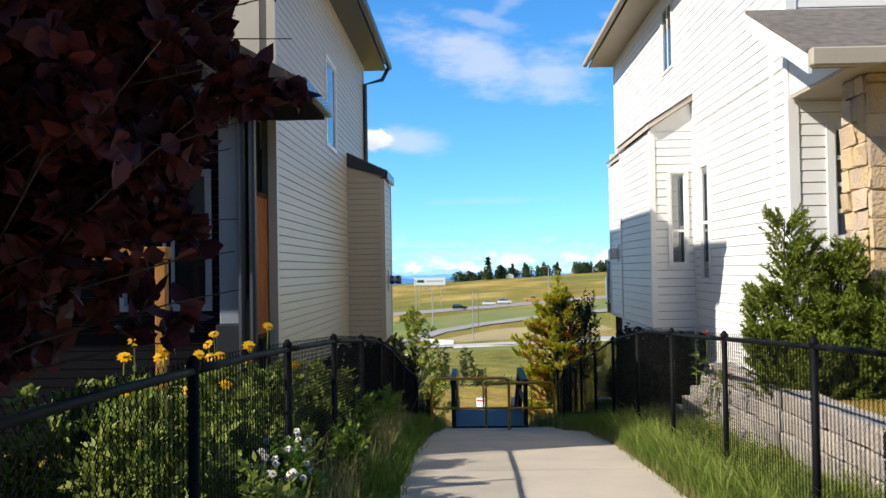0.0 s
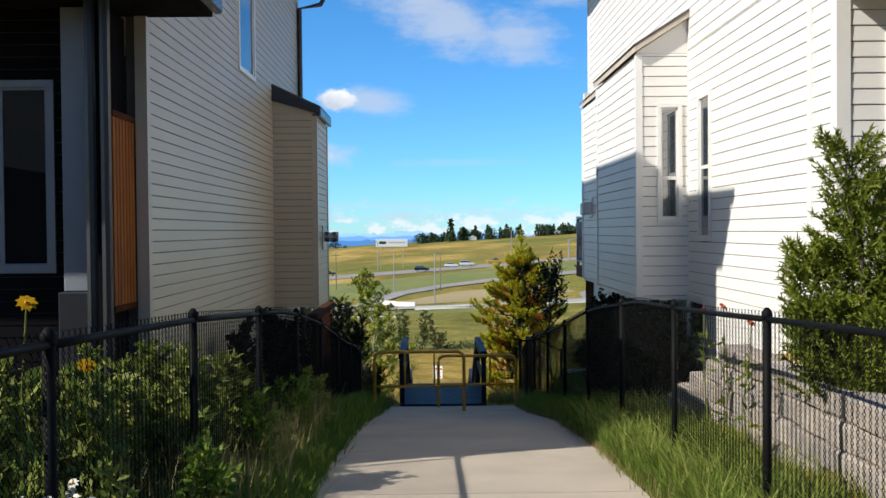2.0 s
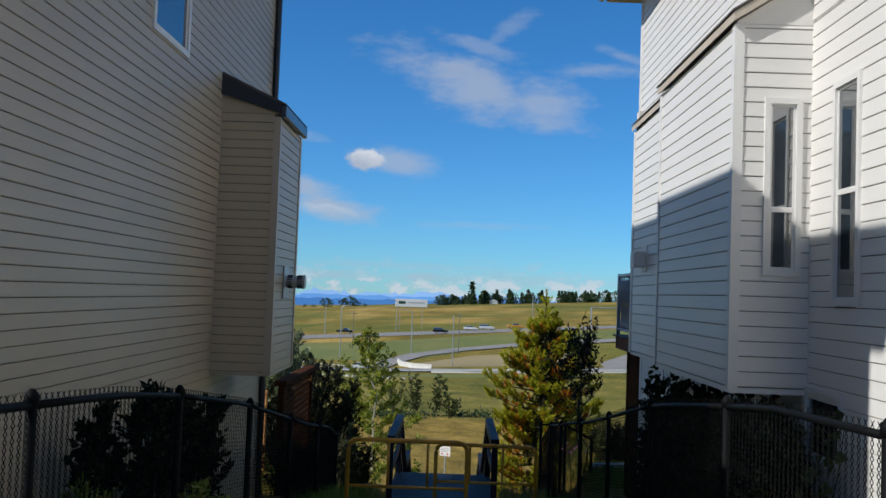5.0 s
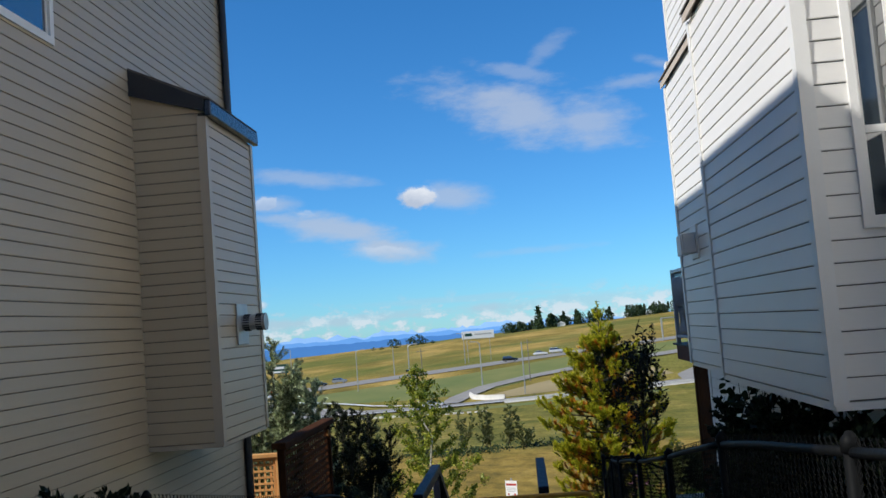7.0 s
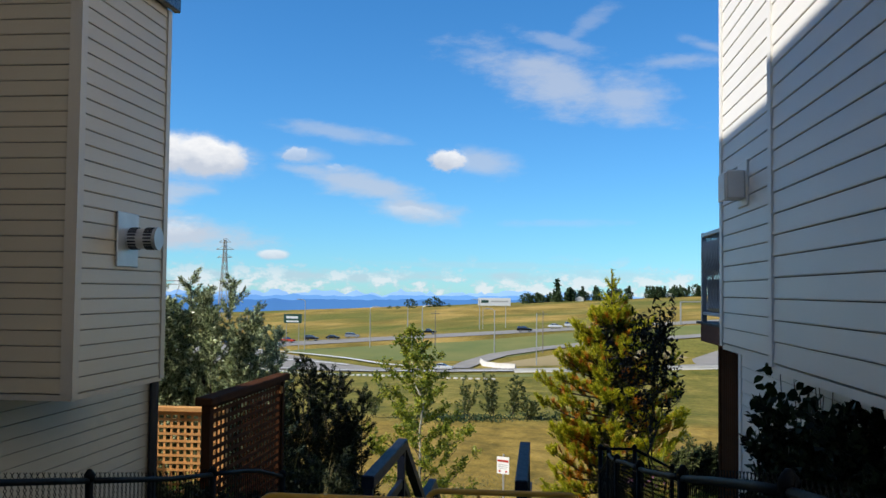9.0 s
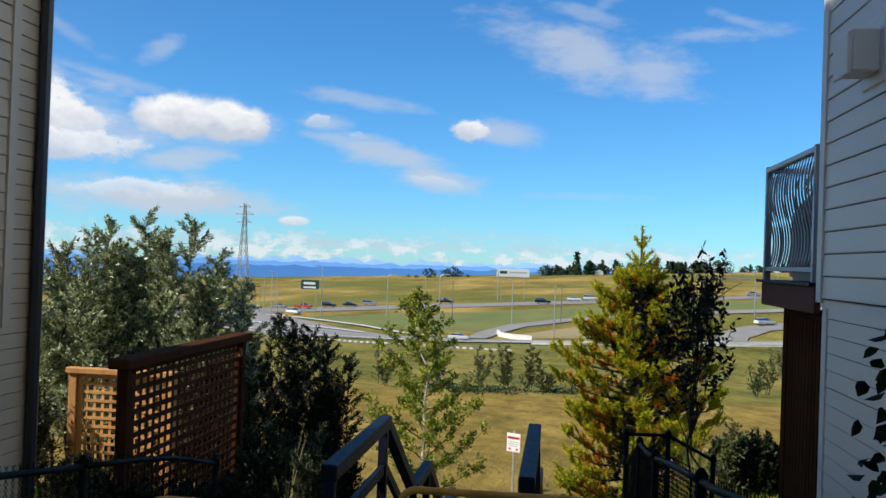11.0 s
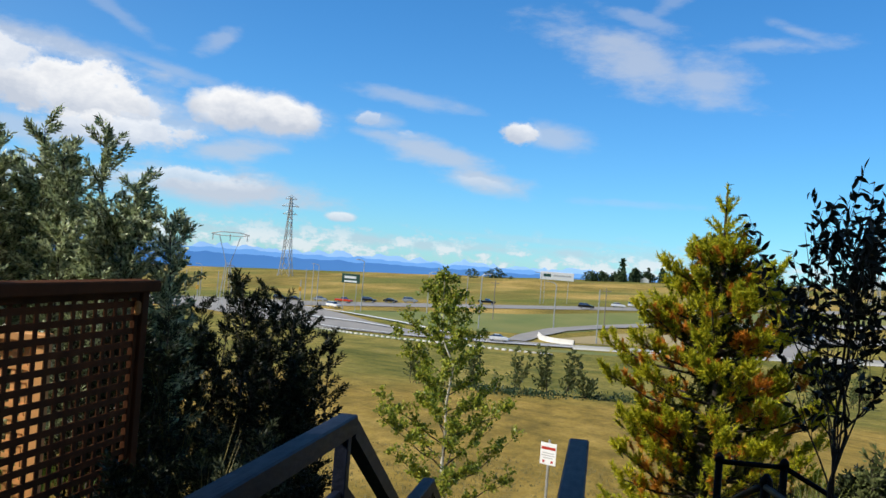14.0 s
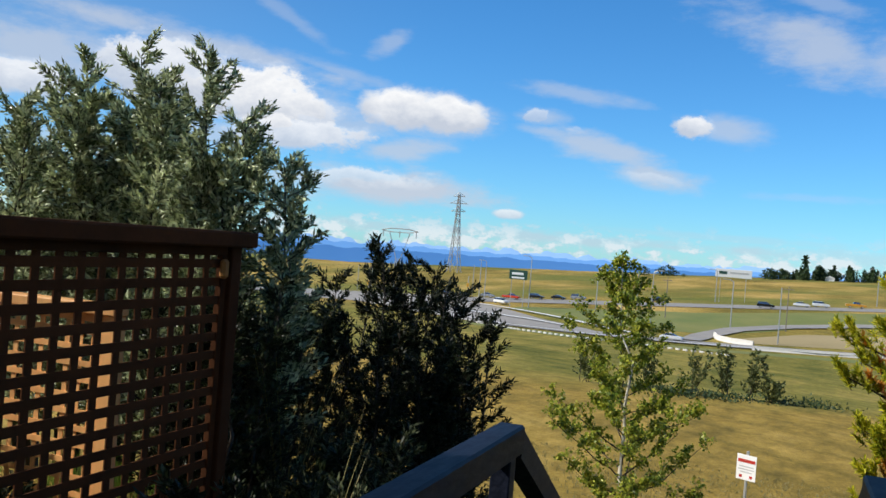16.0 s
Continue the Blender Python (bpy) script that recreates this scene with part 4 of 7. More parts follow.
def build_stairs():
    s = thing("stairs", "grey painted timber stairs with landings and beam handrails", "stairs", at=(0.35, 20, -1.84))
    s.matrix_basis = Matrix()
    xl, xr = -0.49, 1.20
    flights = [(19.1, 21.75, -1.83), (24.0, 25.5, -3.12), (27.7, 29.2, -4.40)]
    for i, (y0, y1, z) in enumerate(flights):
        land = part("landing", boxes(((xl - 0.05, y0, z - 0.20), (xr + 0.05, y1, z - 0.042))), M_DECKWOOD, s)
        n = int((y1 - y0) / 0.145)
        for k in range(n):
            w = (y1 - y0) / n
            part("plank", boxes(((xl - 0.05, y0 + k * w + 0.004, z - 0.04), (xr + 0.05, y0 + (k + 1) * w - 0.004, z)), bevel=0.004), M_DECKWOOD, land)
        end = flights[i + 1] if i + 1 < len(flights) else (31.4, 0, -5.65)
        steps = 7
        for k in range(1, steps):
            f = k / steps
            yy = y1 + (end[0] - y1) * (k - 1) / (steps - 1)
            zz = z + (end[2] - z) * f
            part("tread", boxes(((xl, yy, zz - 0.04), (xr, yy + 0.32, zz)), bevel=0.005), M_DECKWOOD, s)
        for x in (xl - 0.03, xr - 0.01):
            st = prism([(y1, z - 0.02), (end[0], end[2] - 0.02), (end[0], end[2] - 0.30), (y1, z - 0.30)], (x, x + 0.04), "x")
            part("stringer", st, M_DECKWOOD, s)
        top = z + 1.07
        for x in (xl, xr):
            a, c = x - 0.07, x + 0.07
            part("handrail", boxes(((a, y0 + 0.05, top - 0.15), (c, y1 + 0.06, top)), bevel=0.012), M_DECKWOOD, s)
            for y in (y0 + 0.06, y1 - 0.10):
                part("post", boxes(((x - 0.05, y, z - 0.7), (x + 0.05, y + 0.10, top - 0.152)), bevel=0.006), M_DECKWOOD, s)
            part("mid_rail", boxes(((x - 0.03, y0 + 0.17, z + 0.42), (x + 0.03, y1 - 0.11, z + 0.54)), bevel=0.006), M_DECKWOOD, s)
            ey, ez = end[0] + 0.04, (end[2] + 1.07 if i + 1 < len(flights) else end[2] + 1.0)
            slant = prism([(y1 + 0.061, top - 0.02), (ey, ez - 0.0), (ey, ez - 0.15), (y1 + 0.061, top - 0.17)], (a + 0.01, c - 0.01), "x")
            part("stair_rail", slant, M_DECKWOOD, s)
            slant = prism([(y1 + 0.05, z + 0.54), (ey, end[2] + 0.54), (ey, end[2] + 0.42), (y1 + 0.05, z + 0.42)], (x - 0.03, x + 0.03), "x")
            part("stair_mid_rail", slant, M_DECKWOOD, s)


build_stairs()


def barrier(x0, x1, y, h, label):
    z = slope(0, y)
    b = thing("barrier", label, "barrier", "chicane barriers on the path", at=((x0 + x1) / 2, y, z))
    b.matrix_basis = Matrix()
    r, t = 0.03, 0.12
    arc = [(t * (1 - math.cos(a)), t * (1 - math.sin(a))) for a in (0, .4, .8, 1.2, math.pi / 2)]
    left = [(x0, y, z - 0.1)] + [(x0 + dx, y, z + h - dz) for dx, dz in arc]
    right = [(x1 - dx, y, z + h - dz) for dx, dz in arc[::-1]] + [(x1, y, z - 0.1)]
    part("hoop", tubes((left + right, r), sides=12), M_YELLOW, b, smooth=True)
    part("cross_bar", tubes((((x0, y, z + 0.45), (x1, y, z + 0.45)), 0.022)), M_YELLOW, b, smooth=True)
    for x in (x0 + (x1 - x0) * 0.34, x0 + (x1 - x0) * 0.67):
        part("upright", tubes((((x, y, z + 0.45), (x, y, z + h - 0.02)), 0.018)), M_YELLOW, b, smooth=True)


barrier(-0.88, 0.70, 16.4, 1.06, "yellow steel hoop barrier across half the path")
barrier(0.26, 1.80, 18.45, 1.02, "yellow steel hoop barrier at the head of the stairs")

# ---------------------------------------------------------------- chain-link fences


def fence(name_label, x, y0, y1, droop, bend=None):
    f = thing("fence", name_label, "fence", "chain-link fences along the path", at=(x, (y0 + y1) / 2, slope(x, (y0 + y1) / 2)))
    f.matrix_basis = Matrix()
    span = 2.14
    n = max(1, round((y1 - y0) / span))
    ys = [y0 + (y1 - y0) * k / n for k in range(n + 1)]

    def px(y):
        return x + (bend(y) if bend else 0)

    def top(y):
        return float(np.interp(y, BY, BZ)) + 1.37 + float(np.interp(y, *droop))
    for y in ys:
        part("post", tubes((((px(y), y, top(y) - 1.7), (px(y), y, top(y) + 0.0)), 0.026)), M_FENCE, f, smooth=True)
        part("post_cap", tubes((((px(y), y, top(y) - 0.02), (px(y), y, top(y) + 0.02), (px(y), y, top(y) + 0.05)), (0.034, 0.034, 0.012))), M_FENCE, f, smooth=True)
    for a, c in zip(ys, ys[1:]):
        k = 5
        line = [(px(a + (c - a) * i / k), a + (c - a) * i / k, top(a + (c - a) * i / k) - 0.02) for i in range(k + 1)]
        part("top_rail", tubes((line, 0.019)), M_FENCE, f, smooth=True)
        # woven wire: zigzag wires as thin three-sided prisms
        vs, fs = [], []
        w, hgt, r = 0.062, 1.24, 0.0023
        cols, rows = int((c - a) / w), int(hgt / w * 1.0)
        for i in range(cols + 1):
            for flip in (0, 1):
                prev = None
                for j in range(rows * 2 + 1):
                    u = a + (i + (0.5 if (j + flip) % 2 else 0)) * w
                    u = min(u, c)
                    p = (px(u), u, top(u) + 0.03 - j * w / 2)
                    q = len(vs)
                    for s in range(3):
                        an = s * math.tau / 3
                        vs.append((p[0] + r * math.cos(an), p[1] + r * math.sin(an), p[2]))
                    if prev is not None:
                        fs += [(prev + s, prev + (s + 1) % 3, q + (s + 1) % 3, q + s) for s in range(3)]
                    prev = q
        part("wire_mesh", (vs, fs), M_FENCE, f)


fence("black chain-link fence along a weedy garden", -1.31, -2.94, 18.65, ((10, 12.8, 15.5, 17.7, 18.65), (0.02, -0.07, -0.125, -0.15, -0.24)))
fence("black chain-link fence beside the grass verge", 2.15, -3.07, 22.5, ((6, 9, 11, 14), (0.0, 0.08, 0.08, 0.03)), lambda y: 0.12 * ease(y, 18, 22))


def fence_run(label, line):
    """A short chain-link run through (x, y, top) points, each a post."""
    f = thing("fence", label, "fence", "chain-link fences along the path", at=line[0])
    f.matrix_basis = Matrix()
    for x, y, z in line:
        part("post", tubes((((x, y, ground_z(x, y) - 0.2), (x, y, z)), 0.03)), M_FENCE, f, smooth=True)
        part("post_cap", tubes((((x, y, z - 0.02), (x, y, z + 0.02), (x, y, z + 0.05)), (0.038, 0.038, 0.012))), M_FENCE, f, smooth=True)
    for a, c in zip(line, line[1:]):
        a, c = Vector(a), Vector(c)
        part("top_rail", tubes(((a - Vector((0, 0, 0.02)), c - Vector((0, 0, 0.02))), 0.021)), M_FENCE, f, smooth=True)
        vs, fs, w, r = [], [], 0.062, 0.0019
        cols = int((c - a).length / w)
        for i in range(cols + 1):
            for flip in (0, 1):
                prev = None
                for j in range(37):
                    u = min(1, (i + (0.5 if (j + flip) % 2 else 0)) * w / (c - a).length)
                    p = a.lerp(c, u) + Vector((0, 0, 0.02 - j * w / 2))
                    q = len(vs)
                    vs += [(p.x + r * math.cos(k * math.tau / 3), p.y + r * math.sin(k * math.tau / 3), p.z) for k in range(3)]
                    if prev is not None:
                        fs += [(prev + k, prev + (k + 1) % 3, q + (k + 1) % 3, q + k) for k in range(3)]
                    prev = q
        part("wire_mesh", (vs, fs), M_FENCE, f)


fence_run("black chain-link fence turning along the end of the yard", [(2.27, 22.62, -0.94), (2.76, 22.66, -0.94), (3.3, 22.75, -1.22)])

# ---------------------------------------------------------------- plants


def array_mesh(name, verts, quads, material, parent=None, slots=None, label=""):
    """A mesh from numpy arrays: verts (n, 3), quads (m, 4), slots (m) the material of each face."""
    me = bpy.data.meshes.new(name)
    verts, quads = np.asarray(verts, np.float32), np.asarray(quads, np.int32)
    me.vertices.add(len(verts))
    me.vertices.foreach_set("co", verts.ravel())
    k = quads.shape[1]
    me.loops.add(quads.size)
    me.loops.foreach_set("vertex_index", quads.ravel())
    me.polygons.add(len(quads))
    me.polygons.foreach_set("loop_start", np.arange(0, quads.size, k, dtype=np.int32))
    for m in material if isinstance(material, (list, tuple)) else (material,):
        me.materials.append(m)
    if slots is not None:
        me.polygons.foreach_set("material_index", np.asarray(slots, np.int32))
    me.update(calc_edges=True)
    me.validate()
    ob = new(name, me)
    if parent is not None:
        ob.parent = parent
    if label:
        ob["label"] = label
    return ob


def unit(v):
    return v / np.maximum(np.linalg.norm(v, axis=-1, keepdims=True), 1e-9)


def leaf_quads(p, d, length, width, rng, fold=0.35, droop=0.0):
    """Leaves at points p along directions d: a folded diamond each."""
    n = len(p)
    d = unit(d + np.array([0, 0, -droop]))
    side = unit(np.cross(d, unit(rng.normal(size=(n, 3)))))
    up = np.cross(side, d)
    ln = (length * rng.uniform(0.65, 1.25, n))[:, None]
    wd = (width * rng.uniform(0.7, 1.2, n))[:, None]
    mid = p + d * ln * 0.45 + up * wd * fold
    v = np.stack([p, mid + side * wd, p + d * ln, mid - side * wd], 1).reshape(-1, 3)
    return v, np.arange(4 * n).reshape(-1, 4)


def leaf_fine(p, d, length, width, rng, droop=0.0):
    """Pointed oval leaves with a fold along the midrib: two four-sided halves each."""
    n = len(p)
    d = unit(d + np.array([0, 0, -droop]))
    side = unit(np.cross(d, unit(rng.normal(size=(n, 3)))))
    up = np.cross(side, d)
    ln = (length * rng.uniform(0.65, 1.25, n))[:, None]
    wd = (width * rng.uniform(0.75, 1.2, n))[:, None]
    curl = up * ln * rng.uniform(-0.12, 0.05, n)[:, None]
    a, c = p + d * ln * 0.28 + up * wd * 0.35, p + d * ln * 0.62 + up * wd * 0.3 + curl * 0.4
    v = np.stack([p, a + side * wd * 0.85, c + side * wd * 0.8, p + d * ln + curl, c - side * wd * 0.8, a - side * wd * 0.85], 1).reshape(-1, 3)
    i = np.arange(n)[:, None] * 6
    return v, np.concatenate([i + np.array([[0, 1, 2, 3]]), i + np.array([[0, 3, 4, 5]])])


def limb_points(a, c, sag, rng, n=6):
    t = np.linspace(0, 1, n)[:, None]
    p = a + (c - a) * t
    p = p + rng.normal(size=p.shape) * 0.02 * np.linalg.norm(c - a) * np.sin(np.pi * t)
    p[:, 2] += sag * np.sin(np.pi * t[:, 0] * 0.5) ** 2 * np.linalg.norm(c - a)
    return p


def wood(name, limbs, material, parent, sides=6):
    bm = bmesh.new()
    for pts, r0, r1 in limbs:
        n = len(pts)
        tube(bm, [Vector(p) for p in pts], [r0 + (r1 - r0) * i / (n - 1) for i in range(n)], sides, cap=False)
    return part(name, bm, material, parent, smooth=True)


def bushy(name, label, category, stems, leaf, material, bark=None, twig=0.45, per=60, seed=1, group="", twigs=16, droop=0.0, trunk_r=0.03, upright=0.8):
    """A shrub or small tree: stems (base, tip, radius of spread), twigs off each stem, narrow leaves along the twigs."""
    rng = np.random.default_rng(seed)
    base = np.mean([s[0] for s in stems], axis=0)
    ob = thing(name, label, category, group, at=tuple(base))
    ob.matrix_basis = Matrix()
    limbs, P, D = [], [], []
    for b, tip, spread in stems:
        b, tip = np.array(b, float), np.array(tip, float)
        pts = limb_points(b, tip, 0.05, rng, 8)
        limbs.append((pts, trunk_r, 0.004))
        for k in range(twigs):
            f = 0.15 + 0.85 * (k + rng.uniform()) / twigs
            i = min(int(f * 7), 6)
            o = pts[i] + (pts[i + 1] - pts[i]) * (f * 7 - i)
            ang = rng.uniform(0, math.tau)
            out = np.array([math.cos(ang), math.sin(ang), 0])
            reach = spread * (1.12 - f) ** 0.8 * rng.uniform(0.45, 1.15) + 0.05
            e = o + out * reach + np.array([0, 0, upright * (0.45 * reach + twig * rng.uniform(0.1, 0.6) * (1.1 - 0.6 * f))])
            tp = limb_points(o, e, 0.10, rng, 5)
            limbs.append((tp, 0.006, 0.002))
            m = int(per * rng.uniform(0.6, 1.3))
            g = rng.uniform(0.05, 1.0, m)
            i = np.minimum((g * 4).astype(int), 3)
            q = tp[i] + (tp[i + 1] - tp[i]) * (g * 4 - i)[:, None]
            ax = unit(tp[-1] - tp[0])
            dd = unit(rng.normal(size=(m, 3))) + ax * 1.15
            P.append(q + rng.normal(size=(m, 3)) * 0.014), D.append(dd)
        m = per * 2
        g = rng.uniform(0.6, 1.0, m)
        i = np.minimum((g * 7).astype(int), 6)
        P.append(pts[i] + (pts[i + 1] - pts[i]) * (g * 7 - i)[:, None] + rng.normal(size=(m, 3)) * 0.015)
        D.append(unit(rng.normal(size=(m, 3))) * 0.9 + np.array([0, 0, 0.7]))
    wood("trunk", limbs, bark or M_BARK, ob, 3)
    v, q = leaf_quads(np.concatenate(P), np.concatenate(D), leaf[0], leaf[1], rng, droop=droop)
    array_mesh("crown", v, q, material, ob)
    return ob


def ground_stems(cx, cy, n, rx, ry, top, spread, seed, lean=0.25):
    rng = random.Random(seed)
    out = []
    for k in range(n):
        a = rng.uniform(0, math.tau)
        r = math.sqrt(rng.uniform(0, 1))
        x, y = cx + rx * r * math.cos(a), cy + ry * r * math.sin(a)
        bx, by = cx + (x - cx) * (1 - lean), cy + (y - cy) * (1 - lean)
        h = top(x, y, rng) if callable(top) else top * rng.uniform(0.8, 1)
        out.append(((bx, by, ground_z(bx, by) - 0.1), (x, y, h), spread * rng.uniform(0.7, 1.2)))
    return out


# silvery shrub behind the screen, dark shrubs below it
crest = [(-6.6, 0.6), (-5.9, 0.95), (-5.3, 1.1), (-4.8, 1.25), (-4.2, 1.5), (-3.85, 1.2), (-3.5, 1.46), (-3.1, 1.02), (-2.75, 0.68), (-2.4, 0.1)]


def crest_z(x, y, rng):
    return float(np.interp(x, [c[0] for c in crest], [c[1] for c in crest])) - abs(y - 23.4) * 0.35 - rng.uniform(0.1, 0.6)


tall = [((x * 0.9 - 0.4, 23.4, ground_z(x * 0.9 - 0.4, 23.4) - 0.1), (x, 23.3 + 0.1 * math.sin(7 * x), z - 0.24), 0.68) for x, z in crest[1:-1]]
bushy("shrub", "tall silvery-green willow-like shrub behind the lattice screen", "shrub", tall + ground_stems(-4.35, 23.5, 22, 1.9, 0.8, crest_z, 0.58, 3),
      (0.066, 0.0105), M_LEAF_WILLOW, twigs=54, per=88, seed=3)
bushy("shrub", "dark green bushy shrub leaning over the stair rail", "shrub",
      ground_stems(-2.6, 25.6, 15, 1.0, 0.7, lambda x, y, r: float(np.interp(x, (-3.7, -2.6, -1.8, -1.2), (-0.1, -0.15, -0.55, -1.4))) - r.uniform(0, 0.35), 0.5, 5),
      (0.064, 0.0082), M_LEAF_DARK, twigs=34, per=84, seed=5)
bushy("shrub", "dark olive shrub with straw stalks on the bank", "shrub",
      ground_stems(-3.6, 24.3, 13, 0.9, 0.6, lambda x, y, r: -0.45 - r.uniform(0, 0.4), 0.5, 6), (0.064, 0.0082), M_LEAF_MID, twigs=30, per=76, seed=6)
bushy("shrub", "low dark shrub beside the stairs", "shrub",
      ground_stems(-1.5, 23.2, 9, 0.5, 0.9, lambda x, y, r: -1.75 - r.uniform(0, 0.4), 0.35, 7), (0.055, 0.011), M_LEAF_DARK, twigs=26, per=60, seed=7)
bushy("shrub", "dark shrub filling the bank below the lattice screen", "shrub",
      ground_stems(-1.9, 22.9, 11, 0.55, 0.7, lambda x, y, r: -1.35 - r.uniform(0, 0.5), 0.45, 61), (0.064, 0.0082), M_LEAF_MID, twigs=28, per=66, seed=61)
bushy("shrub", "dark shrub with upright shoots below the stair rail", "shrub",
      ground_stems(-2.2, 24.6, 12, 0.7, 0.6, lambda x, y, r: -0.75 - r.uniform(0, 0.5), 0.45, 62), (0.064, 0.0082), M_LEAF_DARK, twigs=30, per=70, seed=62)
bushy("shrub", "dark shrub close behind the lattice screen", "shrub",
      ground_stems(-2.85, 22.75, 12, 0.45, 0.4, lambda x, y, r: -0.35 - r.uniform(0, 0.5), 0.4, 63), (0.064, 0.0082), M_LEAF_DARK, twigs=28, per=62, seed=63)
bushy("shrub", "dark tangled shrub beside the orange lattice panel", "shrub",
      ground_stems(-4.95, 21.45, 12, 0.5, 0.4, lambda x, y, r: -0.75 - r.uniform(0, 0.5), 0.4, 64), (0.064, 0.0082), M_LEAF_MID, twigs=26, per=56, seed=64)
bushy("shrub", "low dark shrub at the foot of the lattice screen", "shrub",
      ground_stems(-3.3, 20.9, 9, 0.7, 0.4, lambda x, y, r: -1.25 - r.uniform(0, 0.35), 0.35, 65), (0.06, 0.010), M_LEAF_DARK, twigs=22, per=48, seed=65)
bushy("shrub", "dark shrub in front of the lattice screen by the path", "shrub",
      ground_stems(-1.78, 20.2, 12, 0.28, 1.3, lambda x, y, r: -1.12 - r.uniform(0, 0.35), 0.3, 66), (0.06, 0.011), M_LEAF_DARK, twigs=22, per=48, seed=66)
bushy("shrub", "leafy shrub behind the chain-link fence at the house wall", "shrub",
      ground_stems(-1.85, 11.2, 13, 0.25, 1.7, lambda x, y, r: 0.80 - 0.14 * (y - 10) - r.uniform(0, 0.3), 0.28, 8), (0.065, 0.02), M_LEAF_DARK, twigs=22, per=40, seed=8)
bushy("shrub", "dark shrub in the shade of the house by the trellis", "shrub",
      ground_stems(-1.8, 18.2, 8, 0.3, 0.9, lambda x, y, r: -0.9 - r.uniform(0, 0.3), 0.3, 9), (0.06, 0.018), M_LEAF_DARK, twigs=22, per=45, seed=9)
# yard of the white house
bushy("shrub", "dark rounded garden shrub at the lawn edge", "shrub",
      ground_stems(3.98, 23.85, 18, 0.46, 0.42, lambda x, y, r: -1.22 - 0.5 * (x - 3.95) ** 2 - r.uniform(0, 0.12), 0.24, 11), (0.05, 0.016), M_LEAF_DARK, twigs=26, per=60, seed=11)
# shrub mass added to hold the darkness under the bay
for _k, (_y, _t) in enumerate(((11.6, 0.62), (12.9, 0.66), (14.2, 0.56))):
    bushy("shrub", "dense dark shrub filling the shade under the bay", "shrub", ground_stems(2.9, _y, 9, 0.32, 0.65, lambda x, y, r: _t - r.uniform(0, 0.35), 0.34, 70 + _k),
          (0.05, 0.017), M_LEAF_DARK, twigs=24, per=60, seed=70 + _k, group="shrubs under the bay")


def far_saplings():
    rng = random.Random(8)
    spots = [(-4.6, 88, 3.5), (-2.7, 88.5, 3.6), (-0.9, 88, 3.5), (0.6, 88, 2.4), (-8.3, 89, 4.2), (-12.5, 86, 3.4), (19.5, 99, 3.0), (21.5, 104, 4.2), (24.5, 103, 4.8), (27.5, 118, 3.2), (31, 140, 3.6)]
    for i, (x, y, h) in enumerate(spots):
        z = ground_z(x, y)
        st = [((x + rng.uniform(-.3, .3), y, z - 0.1), (x + rng.uniform(-.9, .9), y + rng.uniform(-.6, .6), z + h * rng.uniform(0.45, 1.0)), 0.85) for _ in range(5)]
        bushy("sapling", "young grey-green sapling in the dry meadow", "tree", st, (0.24, 0.07), M_LEAF_SAPLING, twigs=13, per=11, seed=20 + i, group="saplings in the meadow", twig=0.6)


far_saplings()


def meadow_scrub():
    """Uneven tall growth along the edge of the mown field."""
    rng = np.random.default_rng(66)
    P = []
    for k in range(30):
        x = rng.uniform(-9, 5)
        y = 87 + 0.18 * max(0, x - 8) + rng.normal() * 1.2 + 2.5 * math.sin(x * 0.35)
        n = int(rng.uniform(25, 70))
        w, h = rng.uniform(0.5, 1.6), rng.uniform(0.2, 0.6)
        p = np.column_stack([x + rng.normal(size=n) * w, y + rng.normal(size=n) * w * 0.5, np.full(n, ground_z(x, y)) + h * rng.uniform(0, 1, n) ** 1.5])
        P.append(p)
    p = np.concatenate(P)
    v, q = leaf_quads(p, rng.normal(size=p.shape) * 0.7 + np.array([0, 0, 0.6]), 0.30, 0.06, rng)
    tagged(array_mesh("scrub", v, q, M_FARLEAF), "dark green scrub along the edge of the mown field", "scrub", kind="stuff")


meadow_scrub()


